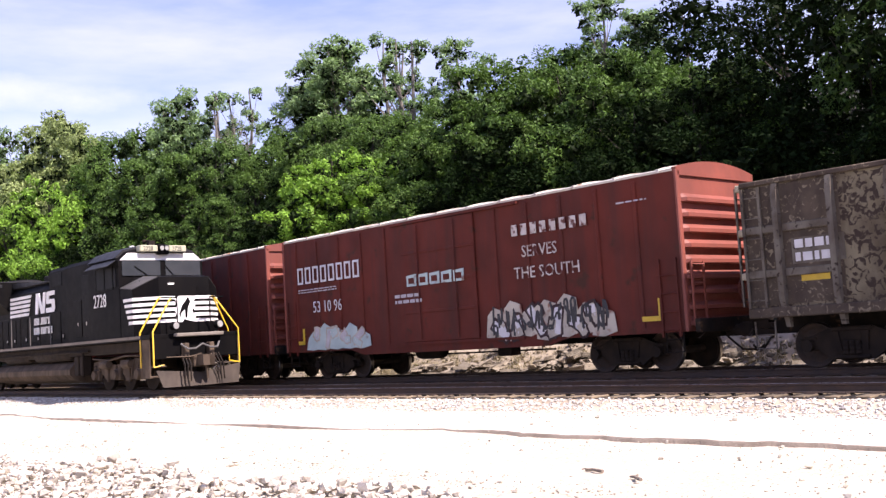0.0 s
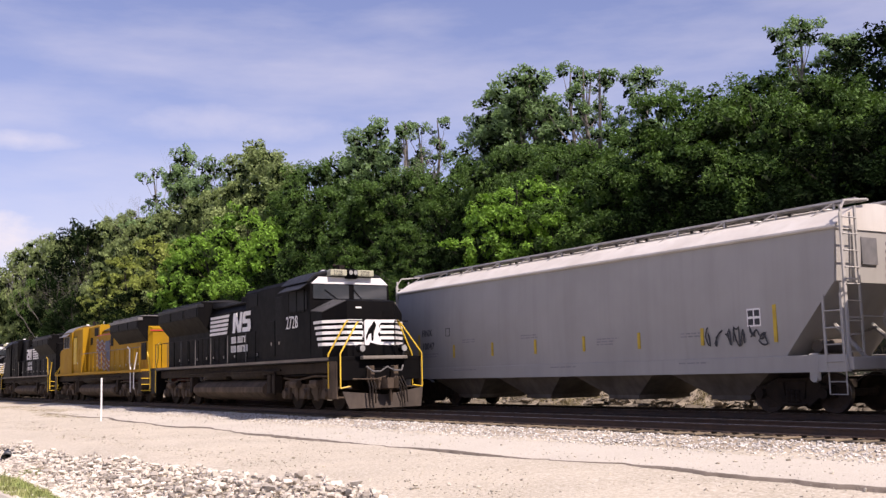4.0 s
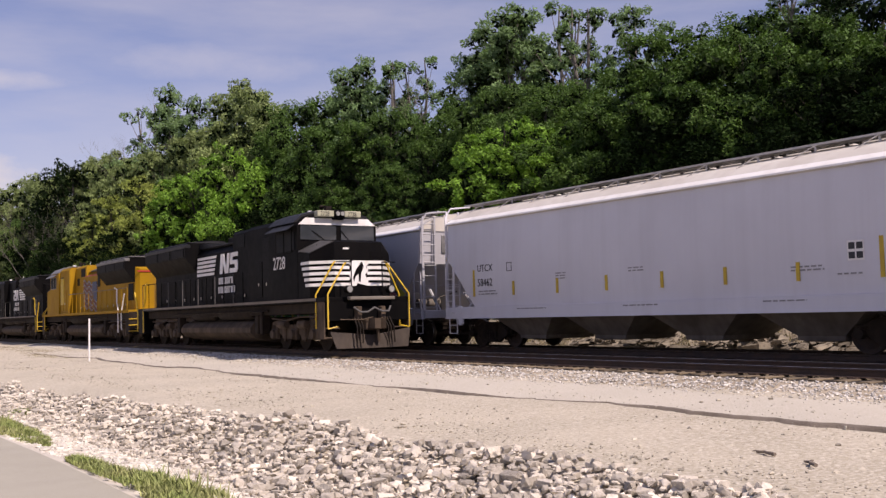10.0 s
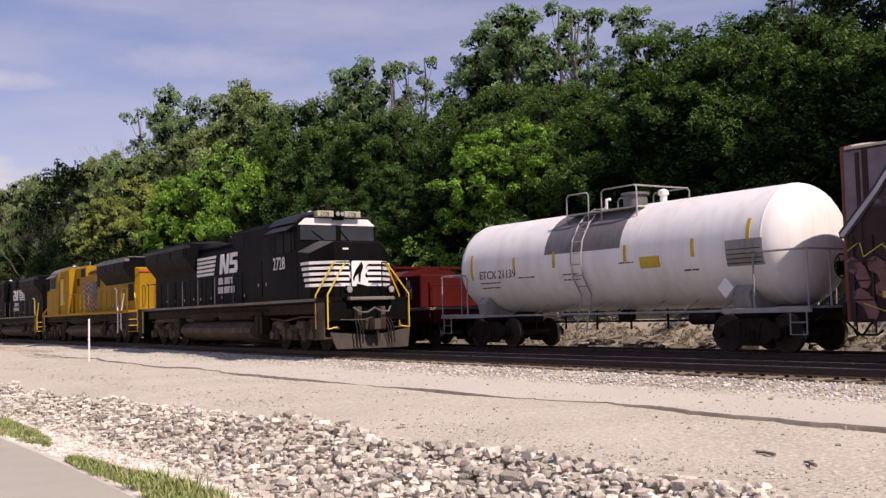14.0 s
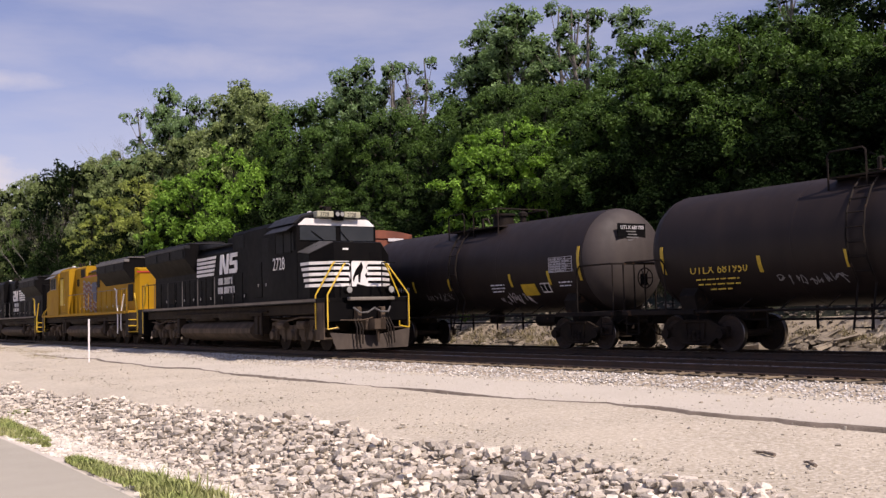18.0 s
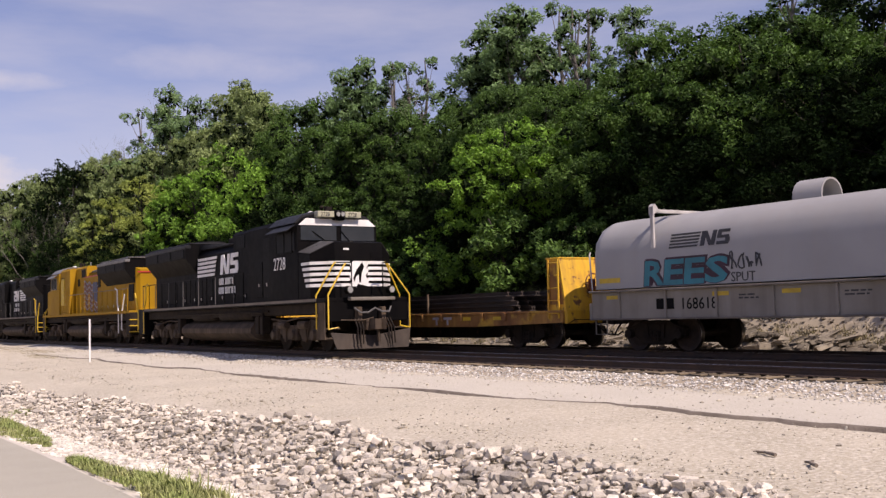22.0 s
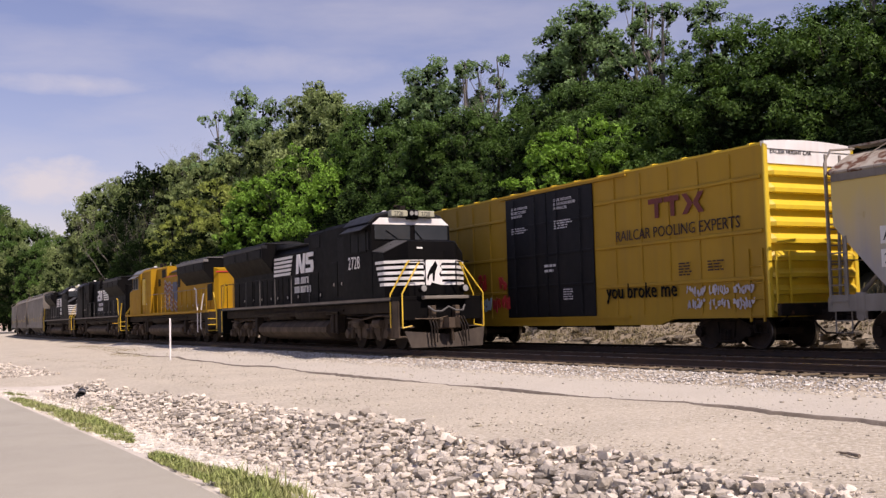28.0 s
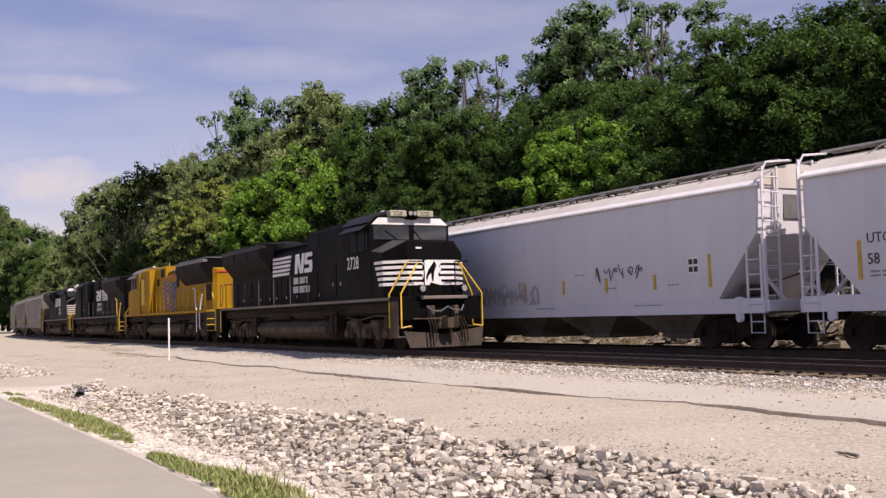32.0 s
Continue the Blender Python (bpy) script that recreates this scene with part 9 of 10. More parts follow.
    # hood doors
    for i in range(10):
        a = 8.0 + i * 1.18
        dd = part("hood_door", Geo().box(-1.0, -0.97, d(a), d(a + 1.1), 1.85, 2.06 if 8.6 < a < 11.8 else 2.70, 0.01), body, lo)
        part("latch", Geo().box(-1.015, -0.995, d(a + 0.08), d(a + 0.14), 1.92, 2.02), "galvanised", dd)
    for i in range(2):
        a = 5.7 + i * 0.78
        dd = part("cabinet_door", Geo().box(-1.385, -1.35, d(a), d(a + 0.66), 1.85, 3.0, 0.01), body, lo)
        part("latch", Geo().box(-1.40, -1.38, d(a + 0.3), d(a + 0.36), 2.2, 2.3), "galvanised", dd)
    part("cab_door", Geo().box(-1.39, -1.36, d(5.75), d(6.4), 2.3, 3.75, 0.01), "black_paint", lo)
    # rear end
    part("rear_hood", Geo().loft([[(-0.98, d(20.4), 1.7), (0.98, d(20.4), 1.7), (0.98, d(20.4), 3.7), (-0.98, d(20.4), 3.7)], [(-0.8, d(20.62), 1.7), (0.8, d(20.62), 1.7), (0.8, d(20.62), 3.6), (-0.8, d(20.62), 3.6)]]), body, lo)
    for s in (1,):
        part("rear_steps", Geo().box(-1.5, -0.95, d(20.5), d(21.15), 0.5, 1.6, 0.02), "truck_grime" if style != "ns" else dark, lo)
        for z in (0.62, 0.92, 1.22):
            part("stair_tread", Geo().box(-1.53, -0.9, d(21.12), d(21.2), z, z + 0.04), "hand_yellow", lo)
    # front platform, plow, steps
    part("front_plate", Geo().box(-1.45, 1.45, d(0.95), d(1.10), 0.95, 1.62, 0.02), dark, lo)
    part("anticlimber", Geo().box(-0.72, 0.86, d(0.72), d(1.0), 1.60, 1.71, 0.02), "sill_worn", lo)
    g = Geo().loft([[(-1.22, d(0.72), 0.10), (0, d(0.38), 0.10), (1.32, d(0.75), 0.10), (1.32, d(0.80), 0.10), (0, d(0.43), 0.10), (-1.22, d(0.77), 0.10)], [(-1.40, d(0.80), 0.62), (0, d(0.60), 0.50), (1.44, d(0.83), 0.70), (1.44, d(0.88), 0.70), (0, d(0.65), 0.50), (-1.40, d(0.85), 0.62)]])
    part("snow_plow", g, "plow_brown" if style == "ns" else "up_grey", lo)
    for s in (-1, 1):
        g = Geo()
        g.box(s * 1.20 - 0.27, s * 1.20 + 0.27, d(0.98), d(1.5), 0.40, 0.46, 0.01)
        for z in (0.72, 1.02, 1.32):
            g.box(s * 1.22 - 0.25, s * 1.22 + 0.25, d(1.02), d(1.45), z, z + 0.03)
        g.box(s * 1.49 - 0.02, s * 1.49 + 0.02, d(1.0), d(1.5), 0.40, 1.6)
        part("front_steps", g, "loco_grime", lo)
        g = Geo()
        x = s * 1.44
        g.tube([(x, d(0.86), 0.72), (x, d(0.86), 1.78), (s * 0.78, d(1.02), 2.66), (s * 0.70, d(1.05), 2.72)], 0.026, 6)
        g.tube([(s * 1.50, d(1.62), 0.72), (s * 1.50, d(1.62), 1.78), (s * 0.95, d(1.46), 2.70), (s * 0.88, d(1.45), 2.76)], 0.026, 6)
        g.tube([(x, d(0.86), 0.72), (s * 1.1, d(0.86), 0.78)], 0.022, 5)
        part("handrail", g, "hand_yellow", lo)
        g = Geo()
        for dx in (0.0, 0.10, 0.2):
            g.tube([(s * (0.42 + dx), d(0.7), 1.05), (s * (0.44 + dx), d(0.45), 0.75), (s * (0.46 + dx), d(0.42), 0.25)], 0.026, 5)
        part("air_hose", g, "steel_dark", lo)
        dl = part("ditch_light", Geo().turned([(0.11, d(0.72)), (0.12, d(0.95))], 12, "y", (s * 0.74, 0, 1.92)), dark, lo)
        part("ditch_lens", Geo().turned([(0.09, d(0.70)), (0.10, d(0.722))], 12, "y", (s * 0.74, 0, 1.92)), "lens", dl)
        part("front_handrail", Geo().tube([(s * 0.55, d(1.0), 1.72), (s * 0.55, d(1.0), 2.72)], 0.02, 5).tube([(s * 0.55, d(1.0), 2.72), (s * 1.05, d(1.05), 2.72)], 0.02, 5), dark, lo)
    g = Geo()
    g.tube([(-0.62, d(0.72), 1.38), (-0.45, d(0.6), 1.22), (-0.2, d(0.58), 1.22), (0.05, d(0.6), 1.36), (0.3, d(0.58), 1.24), (0.55, d(0.6), 1.24), (0.68, d(0.72), 1.4)], 0.03, 6)
    part("jumper_cable", g, "hood_dirty", lo)
    g = Geo()
    g.box(-0.28, 0.28, d(0.55), d(1.0), 0.66, 1.02, 0.03)
    g.prism([(-0.18, d(0.55)), (-0.2, d(0.12)), (-0.05, d(0.0)), (0.02, d(0.2)), (0.14, d(0.02)), (0.2, d(0.25)), (0.18, d(0.55))], "z", 0.70, 1.02)
    g.box(-0.5, -0.34, d(0.7), d(0.95), 0.95, 1.4, 0.02)
    g.box(0.34, 0.5, d(0.7), d(0.95), 0.95, 1.4, 0.02)
    g.tube([(-1.1, d(0.7), 1.0), (-0.4, d(0.55), 0.98), (-0.1, d(0.4), 1.06)], 0.02, 5)
    g.tube([(0.0, d(0.3), 0.7), (0.04, d(0.35), 0.3)], 0.05, 6)
    part("coupler", g, "loco_grime", lo)
    part("rear_coupler", Geo().box(-0.2, 0.2, d(21.0), d(21.95), 0.68, 1.02, 0.03), "loco_grime", lo)
    # side railing
    n = 14
    g = Geo()
    y0, y1 = d(8.2), d(20.7)
    g.tube([(-1.48, y0, 2.72), (-1.48, y1, 2.72)], 0.018, 5)
    part("railing", g, dark if style == "ns" else "sill_dirty", lo)
    for i in range(n):
        y = y0 + (y1 - y0) * i / (n - 1)
        part("stanchion", Geo().tube([(-1.48, y, 1.70), (-1.48, y, 2.72)], 0.018, 5), "hood_dirty" if (style == "ns" and i % 2) else (dark if style == "ns" else "up_yellow"), lo)
    k = 0.0 if style == "ns" else 1.5
    part("handrail", Geo().tube([(-1.50, d(20.60 - k), 0.55), (-1.50, d(20.60 - k), 1.75), (-1.50, d(20.40 - k), 2.05), (-1.50, d(20.40 - k), 2.68), (-1.50, d(20.0 - k), 2.78)], 0.034, 6), "hand_yellow" if style == "ns" else "white_paint", lo)
    part("handrail", Geo().tube([(-1.50, d(21.3 - k), 0.72), (-1.50, d(21.2 - k), 0.8), (-1.50, d(21.2 - k), 1.55), (-1.50, d(21.75 - k), 2.45)], 0.034, 6), "hand_yellow" if style == "ns" else "white_paint", lo)
    # marks
    if style == "ns":
        if number:
            words(number, 0.56, "white_paint", lo, -1.48, d(5.15), 2.66, squeeze=0.95)
        g = Geo()
        for i in range(5):
            z = 2.82 + i * 0.155
            decal(g, [(d(14.4) - 0.02 * i, z), (d(14.4) - 0.02 * i, z + 0.10), (d(12.43) - 0.07 * i, z + 0.10), (d(12.5) - 0.07 * i, z)], -1.012, 0.012)
        for p in ([(10.42, 2.76), (10.30, 3.48), (10.02, 3.48), (10.16, 2.76)], [(10.22, 3.48), (9.98, 3.48), (9.62, 2.76), (9.86, 2.76)], [(9.78, 2.76), (9.60, 3.48), (9.36, 3.48), (9.52, 2.76)],
                  [(9.38, 2.76), (9.38, 2.92), (8.60, 2.92), (8.66, 2.76)], [(9.32, 3.06), (9.32, 3.20), (8.62, 3.20), (8.62, 3.06)], [(9.28, 3.33), (9.24, 3.48), (8.56, 3.48), (8.58, 3.33)],
                  [(9.36, 3.10), (9.28, 3.44), (9.04, 3.44), (9.12, 3.10)], [(8.84, 2.80), (8.84, 3.16), (8.58, 3.14), (8.56, 2.84)]):
            decal(g, [(d(a + 1.42), z + 0.06) for a, z in p], -1.012, 0.010 + 0.0004 * len(g.cuts))
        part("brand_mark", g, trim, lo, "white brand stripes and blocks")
        g = Geo()
        for j, (a, n) in enumerate(((11.95, 7), (12.0, 8))):
            for i in range(n):
                q = d(a) - i * 0.245
                b = 0.05
                g.box(-1.024, -1.0, q - b, q, 2.44 - 0.33 * j, 2.68 - 0.33 * j)
                if i % 3 != 2:
                    g.box(-1.023, -1.0, q - 0.17, q - 0.12, 2.44 - 0.33 * j, 2.68 - 0.33 * j)
                if i % 2:
                    g.box(-1.022, -1.0, q - 0.17, q, 2.63 - 0.33 * j, 2.68 - 0.33 * j)
                else:
                    g.box(-1.022, -1.0, q - 0.17, q, 2.44 - 0.33 * j, 2.49 - 0.33 * j)
        part("brand_mark", g, trim, lo, "white brand lettering blocks")
    else:
        part("roof_line", Geo().box(-0.99, -0.975, d(9.9), d(14.2), 3.62, 3.68), "red_paint", lo)
        # a waving striped flag on the hood
        for i in range(11):
            ring = []
            for j in range(15):
                y = d(9.9) + j * 0.225
                z = 2.0 + i * 0.135 + 0.09 * math.sin(j * 1.35) - 0.02 * j
                ring.append([(-1.016, y, z), (-1.016, y, z + 0.075), (-1.0, y, z + 0.075), (-1.0, y, z)])
            part("flag_stripe", Geo().loft(ring), "flag_red" if i % 2 else "flag_white", lo)
        part("flag_field", Geo().prism([(d(11.9), 2.45), (d(13.0), 2.25), (d(12.95), 3.3), (d(12.0), 3.3)], "x", -1.022, -1.0), "flag_blue", lo)
        # end details: red line, ladder rungs and a dark grille
        part("end_line", Geo().box(-0.95, 0.95, d(20.63), d(20.66), 3.46, 3.52), "red_paint", lo)
        for i in range(5):
            part("rung", Geo().tube([(0.45, d(20.62), 1.95 + 0.33 * i), (0.45, d(20.74), 1.98 + 0.33 * i), (0.95, d(20.74), 1.98 + 0.33 * i), (0.95, d(20.62), 1.95 + 0.33 * i)], 0.022, 5), "steel_dark", lo)
        part("side_grille", Geo().box(-1.02, -0.985, d(19.3), d(20.15), 2.15, 2.95, 0.01), "black_paint", lo)
        for a in (13.1, 6.9):
            part("hood_panel", Geo().box(-1.012, -0.98, d(a), d(a + 0.5), 3.0, 3.7, 0.01), "black_paint", lo)
        # door in a brighter yellow: sunlight on it put into the colour
        part("yellow_door", Geo().box(-1.40, -1.36, d(5.7), d(6.5), 2.2, 3.7), "mark_yellow", lo)
    return lo


def loco_at(y0, reverse=False):
    m = on_track(A1, y0 + 11.0, 6.9)
    return m @ pose(0, 0, 0, 0, 0, 180) if reverse else m


def mirrored(lo):
    """Turns a reversed locomotive's side to the near rail: its parts are mirrored across."""
    swap = {}
    for o in lo.children_recursive:
        if o.name.startswith("wheelset"):
            continue
        if o.data.users > 1 and o.data not in swap:
            swap[o.data] = o.data.copy()
        o.data = swap.get(o.data, o.data)
    for me in {o.data for o in lo.children_recursive if not o.name.startswith("wheelset")}:
        me.transform(Matrix.Diagonal((-1, 1, 1, 1)))
        me.flip_normals()


taller(locomotive(loco_at(28.2), "black diesel locomotive with white-striped nose and yellow handrails", "loco_black", "white_paint", "2728", stations=LEADER))
second = locomotive(loco_at(51.1, True), "yellow diesel locomotive with grey roof and striped flag emblem", "up_yellow", "red_paint", style="up")
third = locomotive(loco_at(73.0, True), "black diesel locomotive with white stripes coupled behind the yellow one", "loco_black", "white_paint")
fourth = locomotive(loco_at(94.6), "black diesel locomotive with white stripes, last of the waiting engines", "loco_black", "white_paint")
for lo in (second, third, fourth):
    taller(lo)
mirrored(second)
mirrored(third)

# grey hoppers that follow the waiting locomotives
for k in range(3):
    h = hopper(0, -18.4, "dull grey covered hopper in the waiting train", "sill_dirty" if k == 1 else "sill_worn", roof="sill_worn", seed=60 + k)
    TRAIN.pop()
    del ROLLING[-4:]
    tagged(h, group="waiting train")
    h.matrix_basis = on_track(A1, 116.0 + 9.2 + 19.3 * k, 7.2)

# ---- small things by the tracks ----
post = thing("marker_post", "thin white marker post standing in the gravel", "post")
post.location = (11.45, 42.5, level(10.5, 42.5))
part("shaft", Geo().box(-0.032, 0.032, -0.02, 0.02, -0.3, 1.66, 0.006), "post_white", post)
part("cap", Geo().box(-0.036, 0.036, -0.024, 0.024, 1.66, 1.71, 0.008), "post_white", post)
pipe = thing("culvert_pipe", "black plastic culvert pipe end among pale stones", "pipe")
pipe.matrix_basis = pose(5.42, 28.9, -0.80, 0, 0, -12) @ Matrix.Diagonal((0.62, 0.62, 0.62, 1))
g = Geo()
g.loft([[(rr2 * math.cos(a), y, rr2 * math.sin(a)) for a in [6.2832 * k / 20 for k in range(20)]] for rr2, y in ((0.21, 4.0), (0.21, 0.1), (0.225, 0.06), (0.225, 0.0), (0.185, 0.0), (0.185, 4.0))], False)
part("barrel", g, "pipe_black", pipe)
for i in range(5):
    q = 0.16 + i * 0.1
    part("corrugation", Geo().loft([[(k * math.cos(a), q + w, k * math.sin(a)) for a in [6.2832 * j / 20 for j in range(20)]] for k, w in ((0.205, -0.03), (0.235, -0.015), (0.235, 0.015), (0.205, 0.03))], False), "pipe_black", pipe)
for sx, sy, turn, n in ((8.82, 7.25, 70, 0), (8.55, 6.5, 52, 1)):
    stick = thing("fallen_branch", "dry broken piece of branch lying on the gravel", "branch", "broken branches")
    stick.matrix_basis = pose(sx, sy, level(sx, sy) + 0.02, 0, 0, turn)
    part("stem", Geo().tube([(-0.17, 0.0, 0.02), (-0.05, 0.015, 0.025), (0.06, -0.01, 0.02), (0.15, 0.02, 0.01)], 0.020, 6, 0.013), "dead_wood", stick)
    part("twig", Geo().tube([(0.03, 0.0, 0.02), (0.10, 0.05 - 0.1 * n, 0.03), (0.16, 0.06 - 0.1 * n, 0.02)], 0.009, 5, 0.005), "dead_wood", stick)


# ---- pieces: stones, ties, ledge ----
def stone_shape(seed, extra=2, flat=0.7):
    """A small broken stone: the hull of a skewed block with knocked corners."""
    r = random.Random(seed)
    bm = bmesh.new()
    a, b, c = r.uniform(0.9, 1.25), r.uniform(0.5, 0.8), flat * r.uniform(0.42, 0.70)
    for i in range(8):
        k = [r.uniform(0.3, 1.0) for _ in range(3)]
        bm.verts.new(((1 if i & 1 else -1) * a * k[0], (1 if i & 2 else -1) * b * k[1], (1 if i & 4 else -1) * c * k[2]))
    for i in range(extra + 3):
        v = Vector((r.gauss(0, 1), r.gauss(0, 1), r.gauss(0, 1))).normalized()
        bm.verts.new((v.x * a * 0.95, v.y * b * 0.95, v.z * c * 0.95))
    bmesh.ops.convex_hull(bm, input=bm.verts)
    bmesh.ops.delete(bm, geom=[v for v in bm.verts if not v.link_faces], context="VERTS")
    bmesh.ops.triangulate(bm, faces=bm.faces)
    bm.verts.index_update()
    v = np.array([tuple(q.co) for q in bm.verts])
    f = np.array([[q.index for q in p.verts] for p in bm.faces])
    bm.free()
    return v, f


SHAPES = [stone_shape(100 + i, i % 4, 0.8 + 0.08 * (i % 5)) for i in range(16)]
PEBBLES = [stone_shape(200 + i, 0, 0.9) for i in range(6)]


def heap(name, label, places, shapes, material, category="stones"):
    """Many stones joined into one object; places: (x, y, z, size, turn, tilt, shape)."""
    V, F, k = [], [], 0
    for x, y, z, s, a, t, i in places:
        v, f = shapes[i % len(shapes)]
        ca, sa, ct, stt = math.cos(a), math.sin(a), math.cos(t), math.sin(t)
        R = np.array([[ca, -sa, 0], [sa, ca, 0], [0, 0, 1]]) @ np.array([[1, 0, 0], [0, ct, -stt], [0, stt, ct]])
        V.append((v * s) @ R.T + (x, y, z))
        F.append(f + k)
        k += len(v)
    V, F = np.concatenate(V), np.concatenate(F)
    me = bpy.data.meshes.new(name)
    me.vertices.add(len(V))
    me.vertices.foreach_set("co", V.ravel())
    me.loops.add(F.size)
    me.loops.foreach_set("vertex_index", F.ravel().astype(np.int32))
    me.polygons.add(len(F))
    me.polygons.foreach_set("loop_start", np.arange(len(F), dtype=np.int32) * 3)
    me.update(calc_edges=True)
    me.shade_flat()
    me.materials.append(MATS[material])
    return tagged(new(name, me), label, category, kind="stuff")


def riprap():
    r = random.Random(17)
    near, rest, fine = [], [], []
    n = 0
    while n < 24000:
        y = 5.5 + 62 * r.random() ** 1.7
        if ditch(y) < 0.6:
            continue
        edge = 6.85 + 0.3 * noise.noise((y * 0.4, 0, 3)) - min(0.6, max(0, (y - 14) * 0.05))
        lo = 3.3 + 0.2 * noise.noise((y * 0.5, 2, 3))
        u = lo + (edge - lo) * r.random() ** 0.85
        heavy = min(1, max(0, (u - 4.55 - 0.25 * noise.noise((y * 0.6, 7, 1))) / 0.9))
        s = (0.026 + 0.03 * r.random() ** 1.5) if heavy < 0.3 or r.random() < 0.3 else (0.032 + 0.064 * r.random() ** 2.2) * (0.6 + 0.40 * heavy)
        if r.random() < 0.02:
            s *= 1.35
        z = level(u, y) + s * r.uniform(0.05, 0.55) + 0.13 * heavy * r.random()
        p = (ground_x(u, y), y, z, s, r.uniform(0, 6.28), r.uniform(-0.8, 0.8) * (0.3 + 0.7 * heavy), r.randrange(16))
        n += 1
        if heavy < 0.3 * r.random() + 0.1:
            fine.append((p[0], y, level(u, y) + s * r.uniform(-0.35, 0.2), s * r.uniform(0.8, 1.5), p[4], p[5] * 0.5, p[6]))
            continue
        (near if len(near) < 300 and y < 13 and s > 0.066 and u > 4.8 else rest).append(p)
    bank = tagged(new("ground_riprap"), "bank of broken pale limestone rocks in the ditch", kind="structure")
    base = []
    for i, (v, f) in enumerate(SHAPES):
        me = bpy.data.meshes.new("stone")
        me.from_pydata(v.tolist(), [], f.tolist())
        me.materials.append(MATS["stone"])
        base.append(me)
    for x, y, z, s, a, t, i in near:
        ob = new("stone", base[i % 16])
        ob.parent = bank
        ob.matrix_basis = Matrix.LocRotScale((x, y, z), Euler((t, 0, a)), (s, s, s))
    heap("stone_bed", "broken pale limestone rocks lying in the ditch", rest, SHAPES, "stone", "").parent = bank
    heap("gravel_bed", "dusty pale gravel trodden flat beside the asphalt", fine, SHAPES, "pale_stone", "").parent = bank
    # one very pale rock on the bank
    ob = new("stone", base[3])
    ob.parent = bank
    me = base[3].copy()
    me.materials.clear()
    me.materials.append(MATS["white_paint"])
    ob.data = me
    ob.matrix_basis = Matrix.LocRotScale((6.08, 7.1, level(6.08, 7.1) + 0.17), Euler((0.4, 0, 1)), (0.075, 0.07, 0.07))


riprap()


def shoulder():
    r = random.Random(21)
    out = []
    for i in range(9000):
        y = 4 + 70 * r.random() ** 1.4
        u = r.uniform(14.05, 14.97) if r.random() < 0.8 else r.gauss(13.95, 0.25)
        s = r.uniform(0.022, 0.042)
        out.append((ground_x(u, y), y, level(u, y) + s * 0.4, s, r.uniform(0, 6.28), r.uniform(-1, 1), r.randrange(6)))
    heap("ballast", "pale crushed ballast along the tie ends", out, PEBBLES, "ballast_stone")
    out = []
    for i in range(9000):
        y = 4 + 60 * r.random() ** 1.3
        u = r.uniform(7.3, 14.0) if r.random() < 0.7 else r.gauss(7.9, 0.4)
        s = r.uniform(0.006, 0.020) if r.random() < 0.96 else r.uniform(0.025, 0.05)
        lift = 0.04 if u > 11.4 else 0.0
        out.append((ground_x(u, y), y, level(u, y) + lift + s * 0.3, s, r.uniform(0, 6.28), r.uniform(-1, 1), r.randrange(6)))
    heap("pebbles", "loose pebbles scattered over the gravel", out, PEBBLES, "lot_pebble")
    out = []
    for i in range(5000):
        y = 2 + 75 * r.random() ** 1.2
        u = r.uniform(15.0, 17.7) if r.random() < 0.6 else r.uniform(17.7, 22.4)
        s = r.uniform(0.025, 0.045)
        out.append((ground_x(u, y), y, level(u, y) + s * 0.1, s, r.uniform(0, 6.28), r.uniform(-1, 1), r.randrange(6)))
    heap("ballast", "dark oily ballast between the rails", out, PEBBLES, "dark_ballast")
    out = []
    for i in range(6500):
        y = 4 + 54 * r.random()
        u = r.uniform(23.8, 27.2)
        s = r.uniform(0.03, 0.085) * (1.7 if r.random() < 0.08 else 1)
        out.append((ground_x(u, y), y, level(u, y) + s * 0.2, s, r.uniform(0, 6.28), r.uniform(-1, 1), r.randrange(6)))
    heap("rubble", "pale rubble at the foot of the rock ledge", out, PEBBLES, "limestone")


shoulder()


def slab_mesh(seed):
    r = random.Random(seed)
    bm = bmesh.new()
    bmesh.ops.create_cube(bm, size=1.0)
    bmesh.ops.bevel(bm, geom=bm.edges[:], offset=0.07, segments=1, affect="EDGES")
    for v in bm.verts:
        v.co += Vector((r.uniform(-0.15, 0.15), r.uniform(-0.16, 0.16), r.uniform(-0.15, 0.15)))
    bmesh.ops.triangulate(bm, faces=bm.faces)
    me = bpy.data.meshes.new("slab")
    bm.to_mesh(me)
    bm.free()
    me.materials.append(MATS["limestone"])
    return me


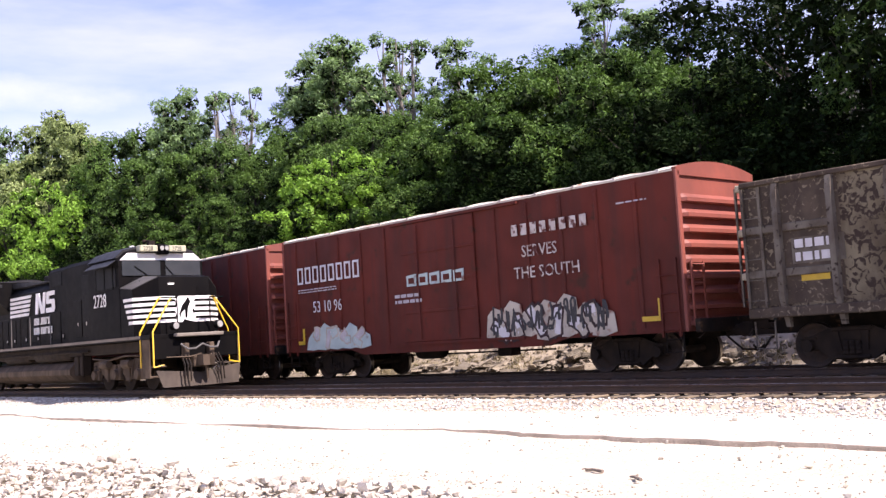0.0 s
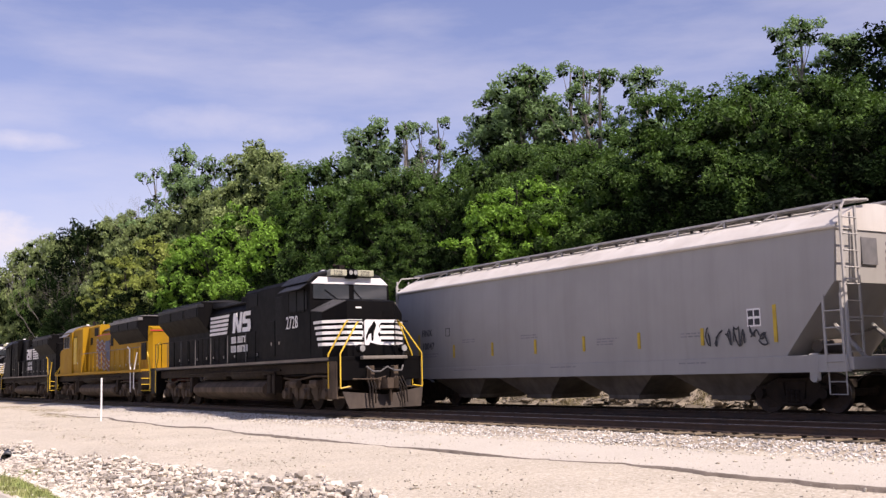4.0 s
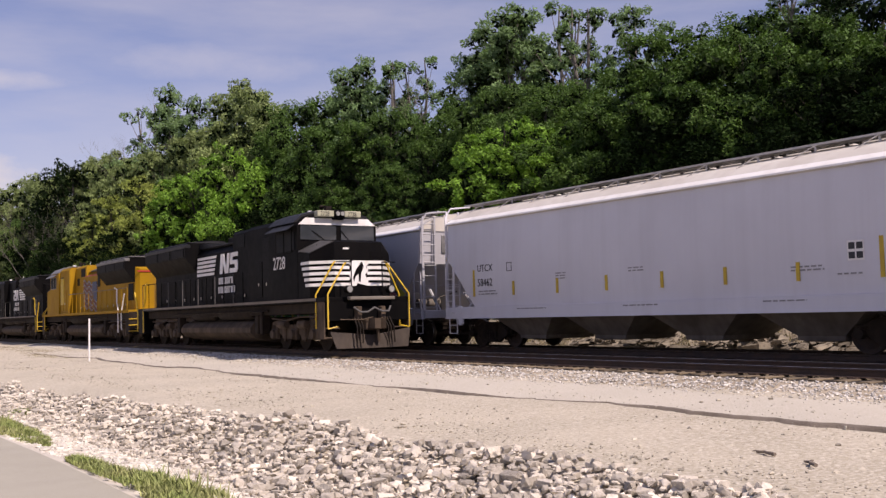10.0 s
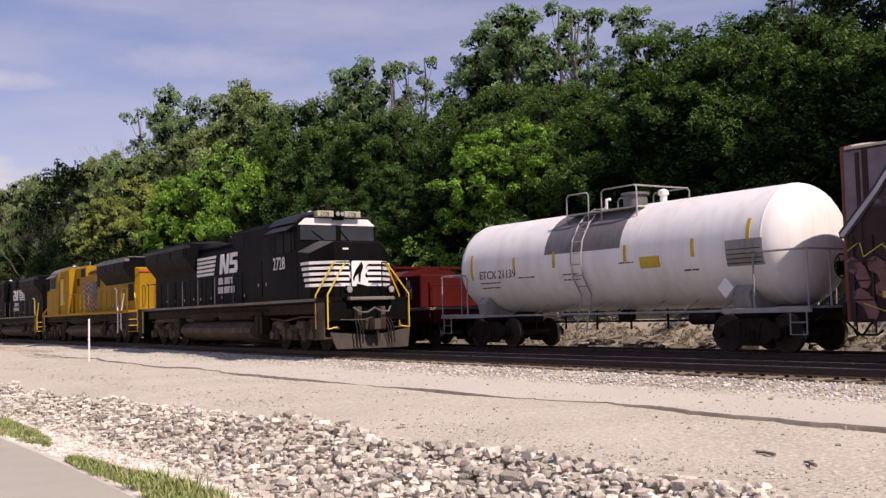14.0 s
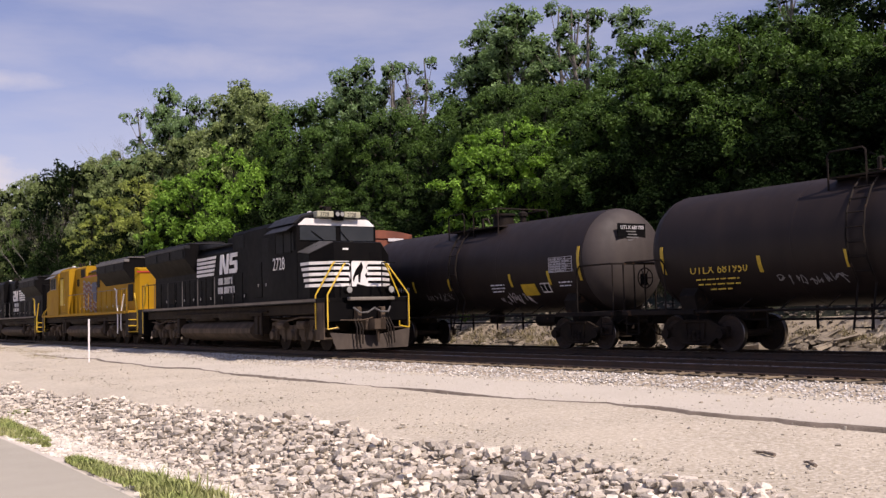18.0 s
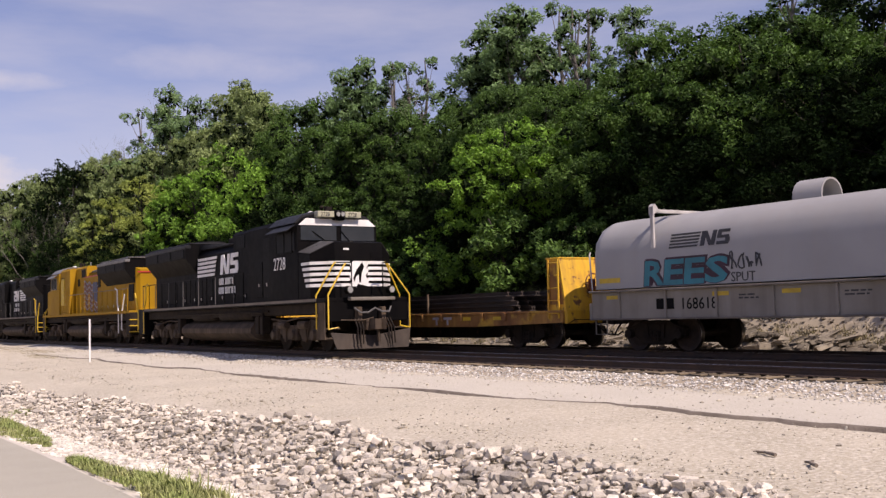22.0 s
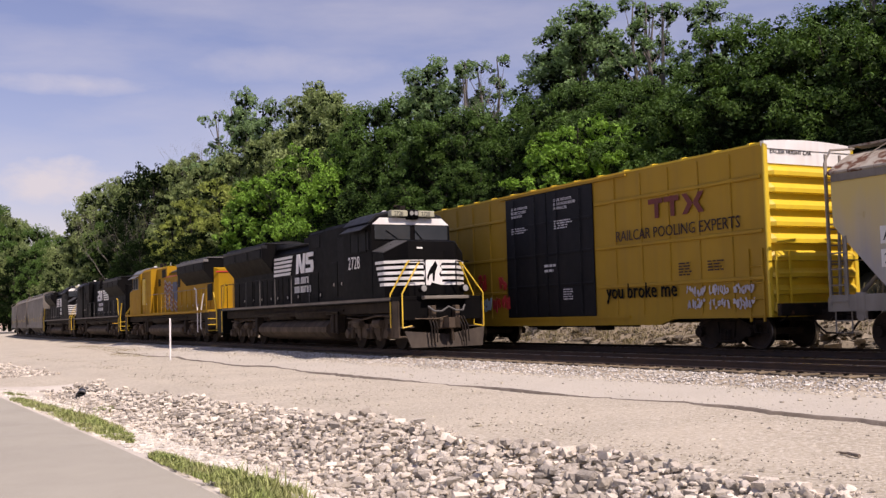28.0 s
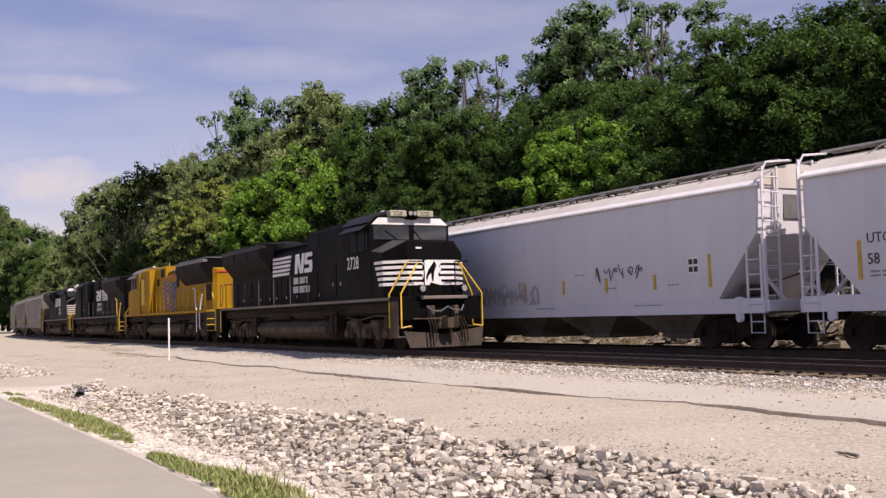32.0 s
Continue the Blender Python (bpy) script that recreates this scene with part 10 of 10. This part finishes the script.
def ledge():
    r = random.Random(31)
    base = [slab_mesh(i) for i in range(10)]
    bank = tagged(new("wall_ledge"), "layered grey limestone ledge below the wooded slope", kind="structure")
    single, rest = [], []
    for course in range(24):
        y = 2.0
        while y < 58:
            w = r.uniform(0.10, 0.38)
            tall = 0.22 + 1.8 * noise.noise((y * 0.31, 1, 0)) - 0.35 * max(0, min(1, (y - 24) / 8))
            h = r.uniform(0.04, 0.11)
            z = -0.46 + course * 0.092 + r.uniform(-0.05, 0.05)
            if z < tall - 0.1 and r.random() < 0.86 - 0.02 * course:
                x = 24.75 + course * 0.115 + r.uniform(-0.2, 0.3) - (0.45 if r.random() < 0.1 else 0)
                p = Matrix.LocRotScale((ground_x(x, y), y + w / 2, z + h / 2), Euler((r.uniform(-0.25, 0.25), r.uniform(-0.35, 0.1), r.uniform(-0.6, 0.6))), (r.uniform(0.3, 0.7), w, h * 1.25))
                (single if 8 < y < 34 and len(single) < 290 and r.random() < 0.5 else rest).append((p, r.choice(base)))
            y += w * 0.92
    # larger blocks that stand out
    for y, s in ((9.5, 0.9), (13, 0.7), (17.2, 0.8), (20.5, 1.0), (24.0, 0.75), (27.4, 0.9), (31.8, 0.7), (36.5, 0.9), (43, 0.8)):
        single.append((Matrix.LocRotScale((ground_x(25.0, y), y, -0.42 + 0.2 * s), Euler((0.1, 0.1, r.uniform(0, 1.5))), (0.6 * s, 0.8 * s, 0.4 * s)), r.choice(base)))
    for p, me in single:
        ob = new("slab", me)
        ob.parent = bank
        ob.matrix_basis = p
    V, F = [], []
    for p, me in rest:
        k = len(V)
        V += [tuple(p @ v.co) for v in me.vertices]
        F += [tuple(i + k for i in q.vertices) for q in me.polygons]
    me = bpy.data.meshes.new("slab_bed")
    me.from_pydata(V, [], F)
    me.materials.append(MATS["limestone"])
    tagged(new("slab_bed", me), "broken layers of grey limestone", kind="stuff").parent = bank


ledge()


def ties():
    r = random.Random(41)
    me = Geo().box(-1.3, 1.3, -0.115, 0.115, -0.17, 0.0, 0.012).mesh("tie", "tie_wood", 0)
    clip = Geo().box(-0.17, 0.17, -0.09, 0.09, 0.0, 0.02).mesh("tie_plate", "rail_side", 0)
    for c, name, a, b in ((A1, "road_siding", 2.0, 75.0), (A2, "road_main", 2.0, 30.0)):
        bed = tagged(new(name), "row of weathered wooden ties under the rails", kind="structure")
        y = a
        while y < b:
            ob = new("tie", me)
            ob.parent = bed
            ob.matrix_basis = pose(c + bend(y) + r.uniform(-0.05, 0.05), y, -0.165 + r.uniform(-0.008, 0.004), 0, 0, r.uniform(-1.2, 1.2))
            y += 0.52
    # spikes and plates near by
        g = Geo()
        y = a
        while y < min(b, 40):
            for s in (-1, 1):
                x = c + bend(y) + s * 0.753
                g.box(x - 0.17, x + 0.17, y - 0.09, y + 0.09, -0.165, -0.150)
            y += 0.52
        pl = g.mesh("tie_plates", "rail_side", 0)
        ob = tagged(new("tie_plates", pl), "rusty tie plates under the rail", kind="stuff")
        ob.parent = bed
        g = Geo()
        for y in [b + 0.52 * i for i in range(int((180 - b) / 0.52))] + [a - 0.52 * i for i in range(1, 60)]:
            x = c + bend(y)
            g.box(x - 1.3, x + 1.3, y - 0.115, y + 0.115, -0.33, -0.165)
        ob = tagged(new("far_ties", g.mesh("far_ties", "tie_wood", 0)), "weathered ties farther along the line", kind="stuff")
        ob.parent = bed


ties()


# ---- motion of the train and its wheels ----
def run(t):
    """How far the passing train has come at t."""
    return 9.32 * t + 0.0165 * max(0.0, t - 9.0) ** 2


def motions():
    for car, s, L in TRAIN:
        walk(car, [(i / 2, on_track(A2, run(i / 2) + s, L / 2 - 2.0)) for i in range(65)])
    turns = [(i / 15, -math.degrees(run(i / 15) / WHEEL_R)) for i in range(481)]
    for wheel, a in ROLLING:
        walk(wheel, [(t, pose(0, a, WHEEL_R, q % 360)) for t, q in turns])


motions()
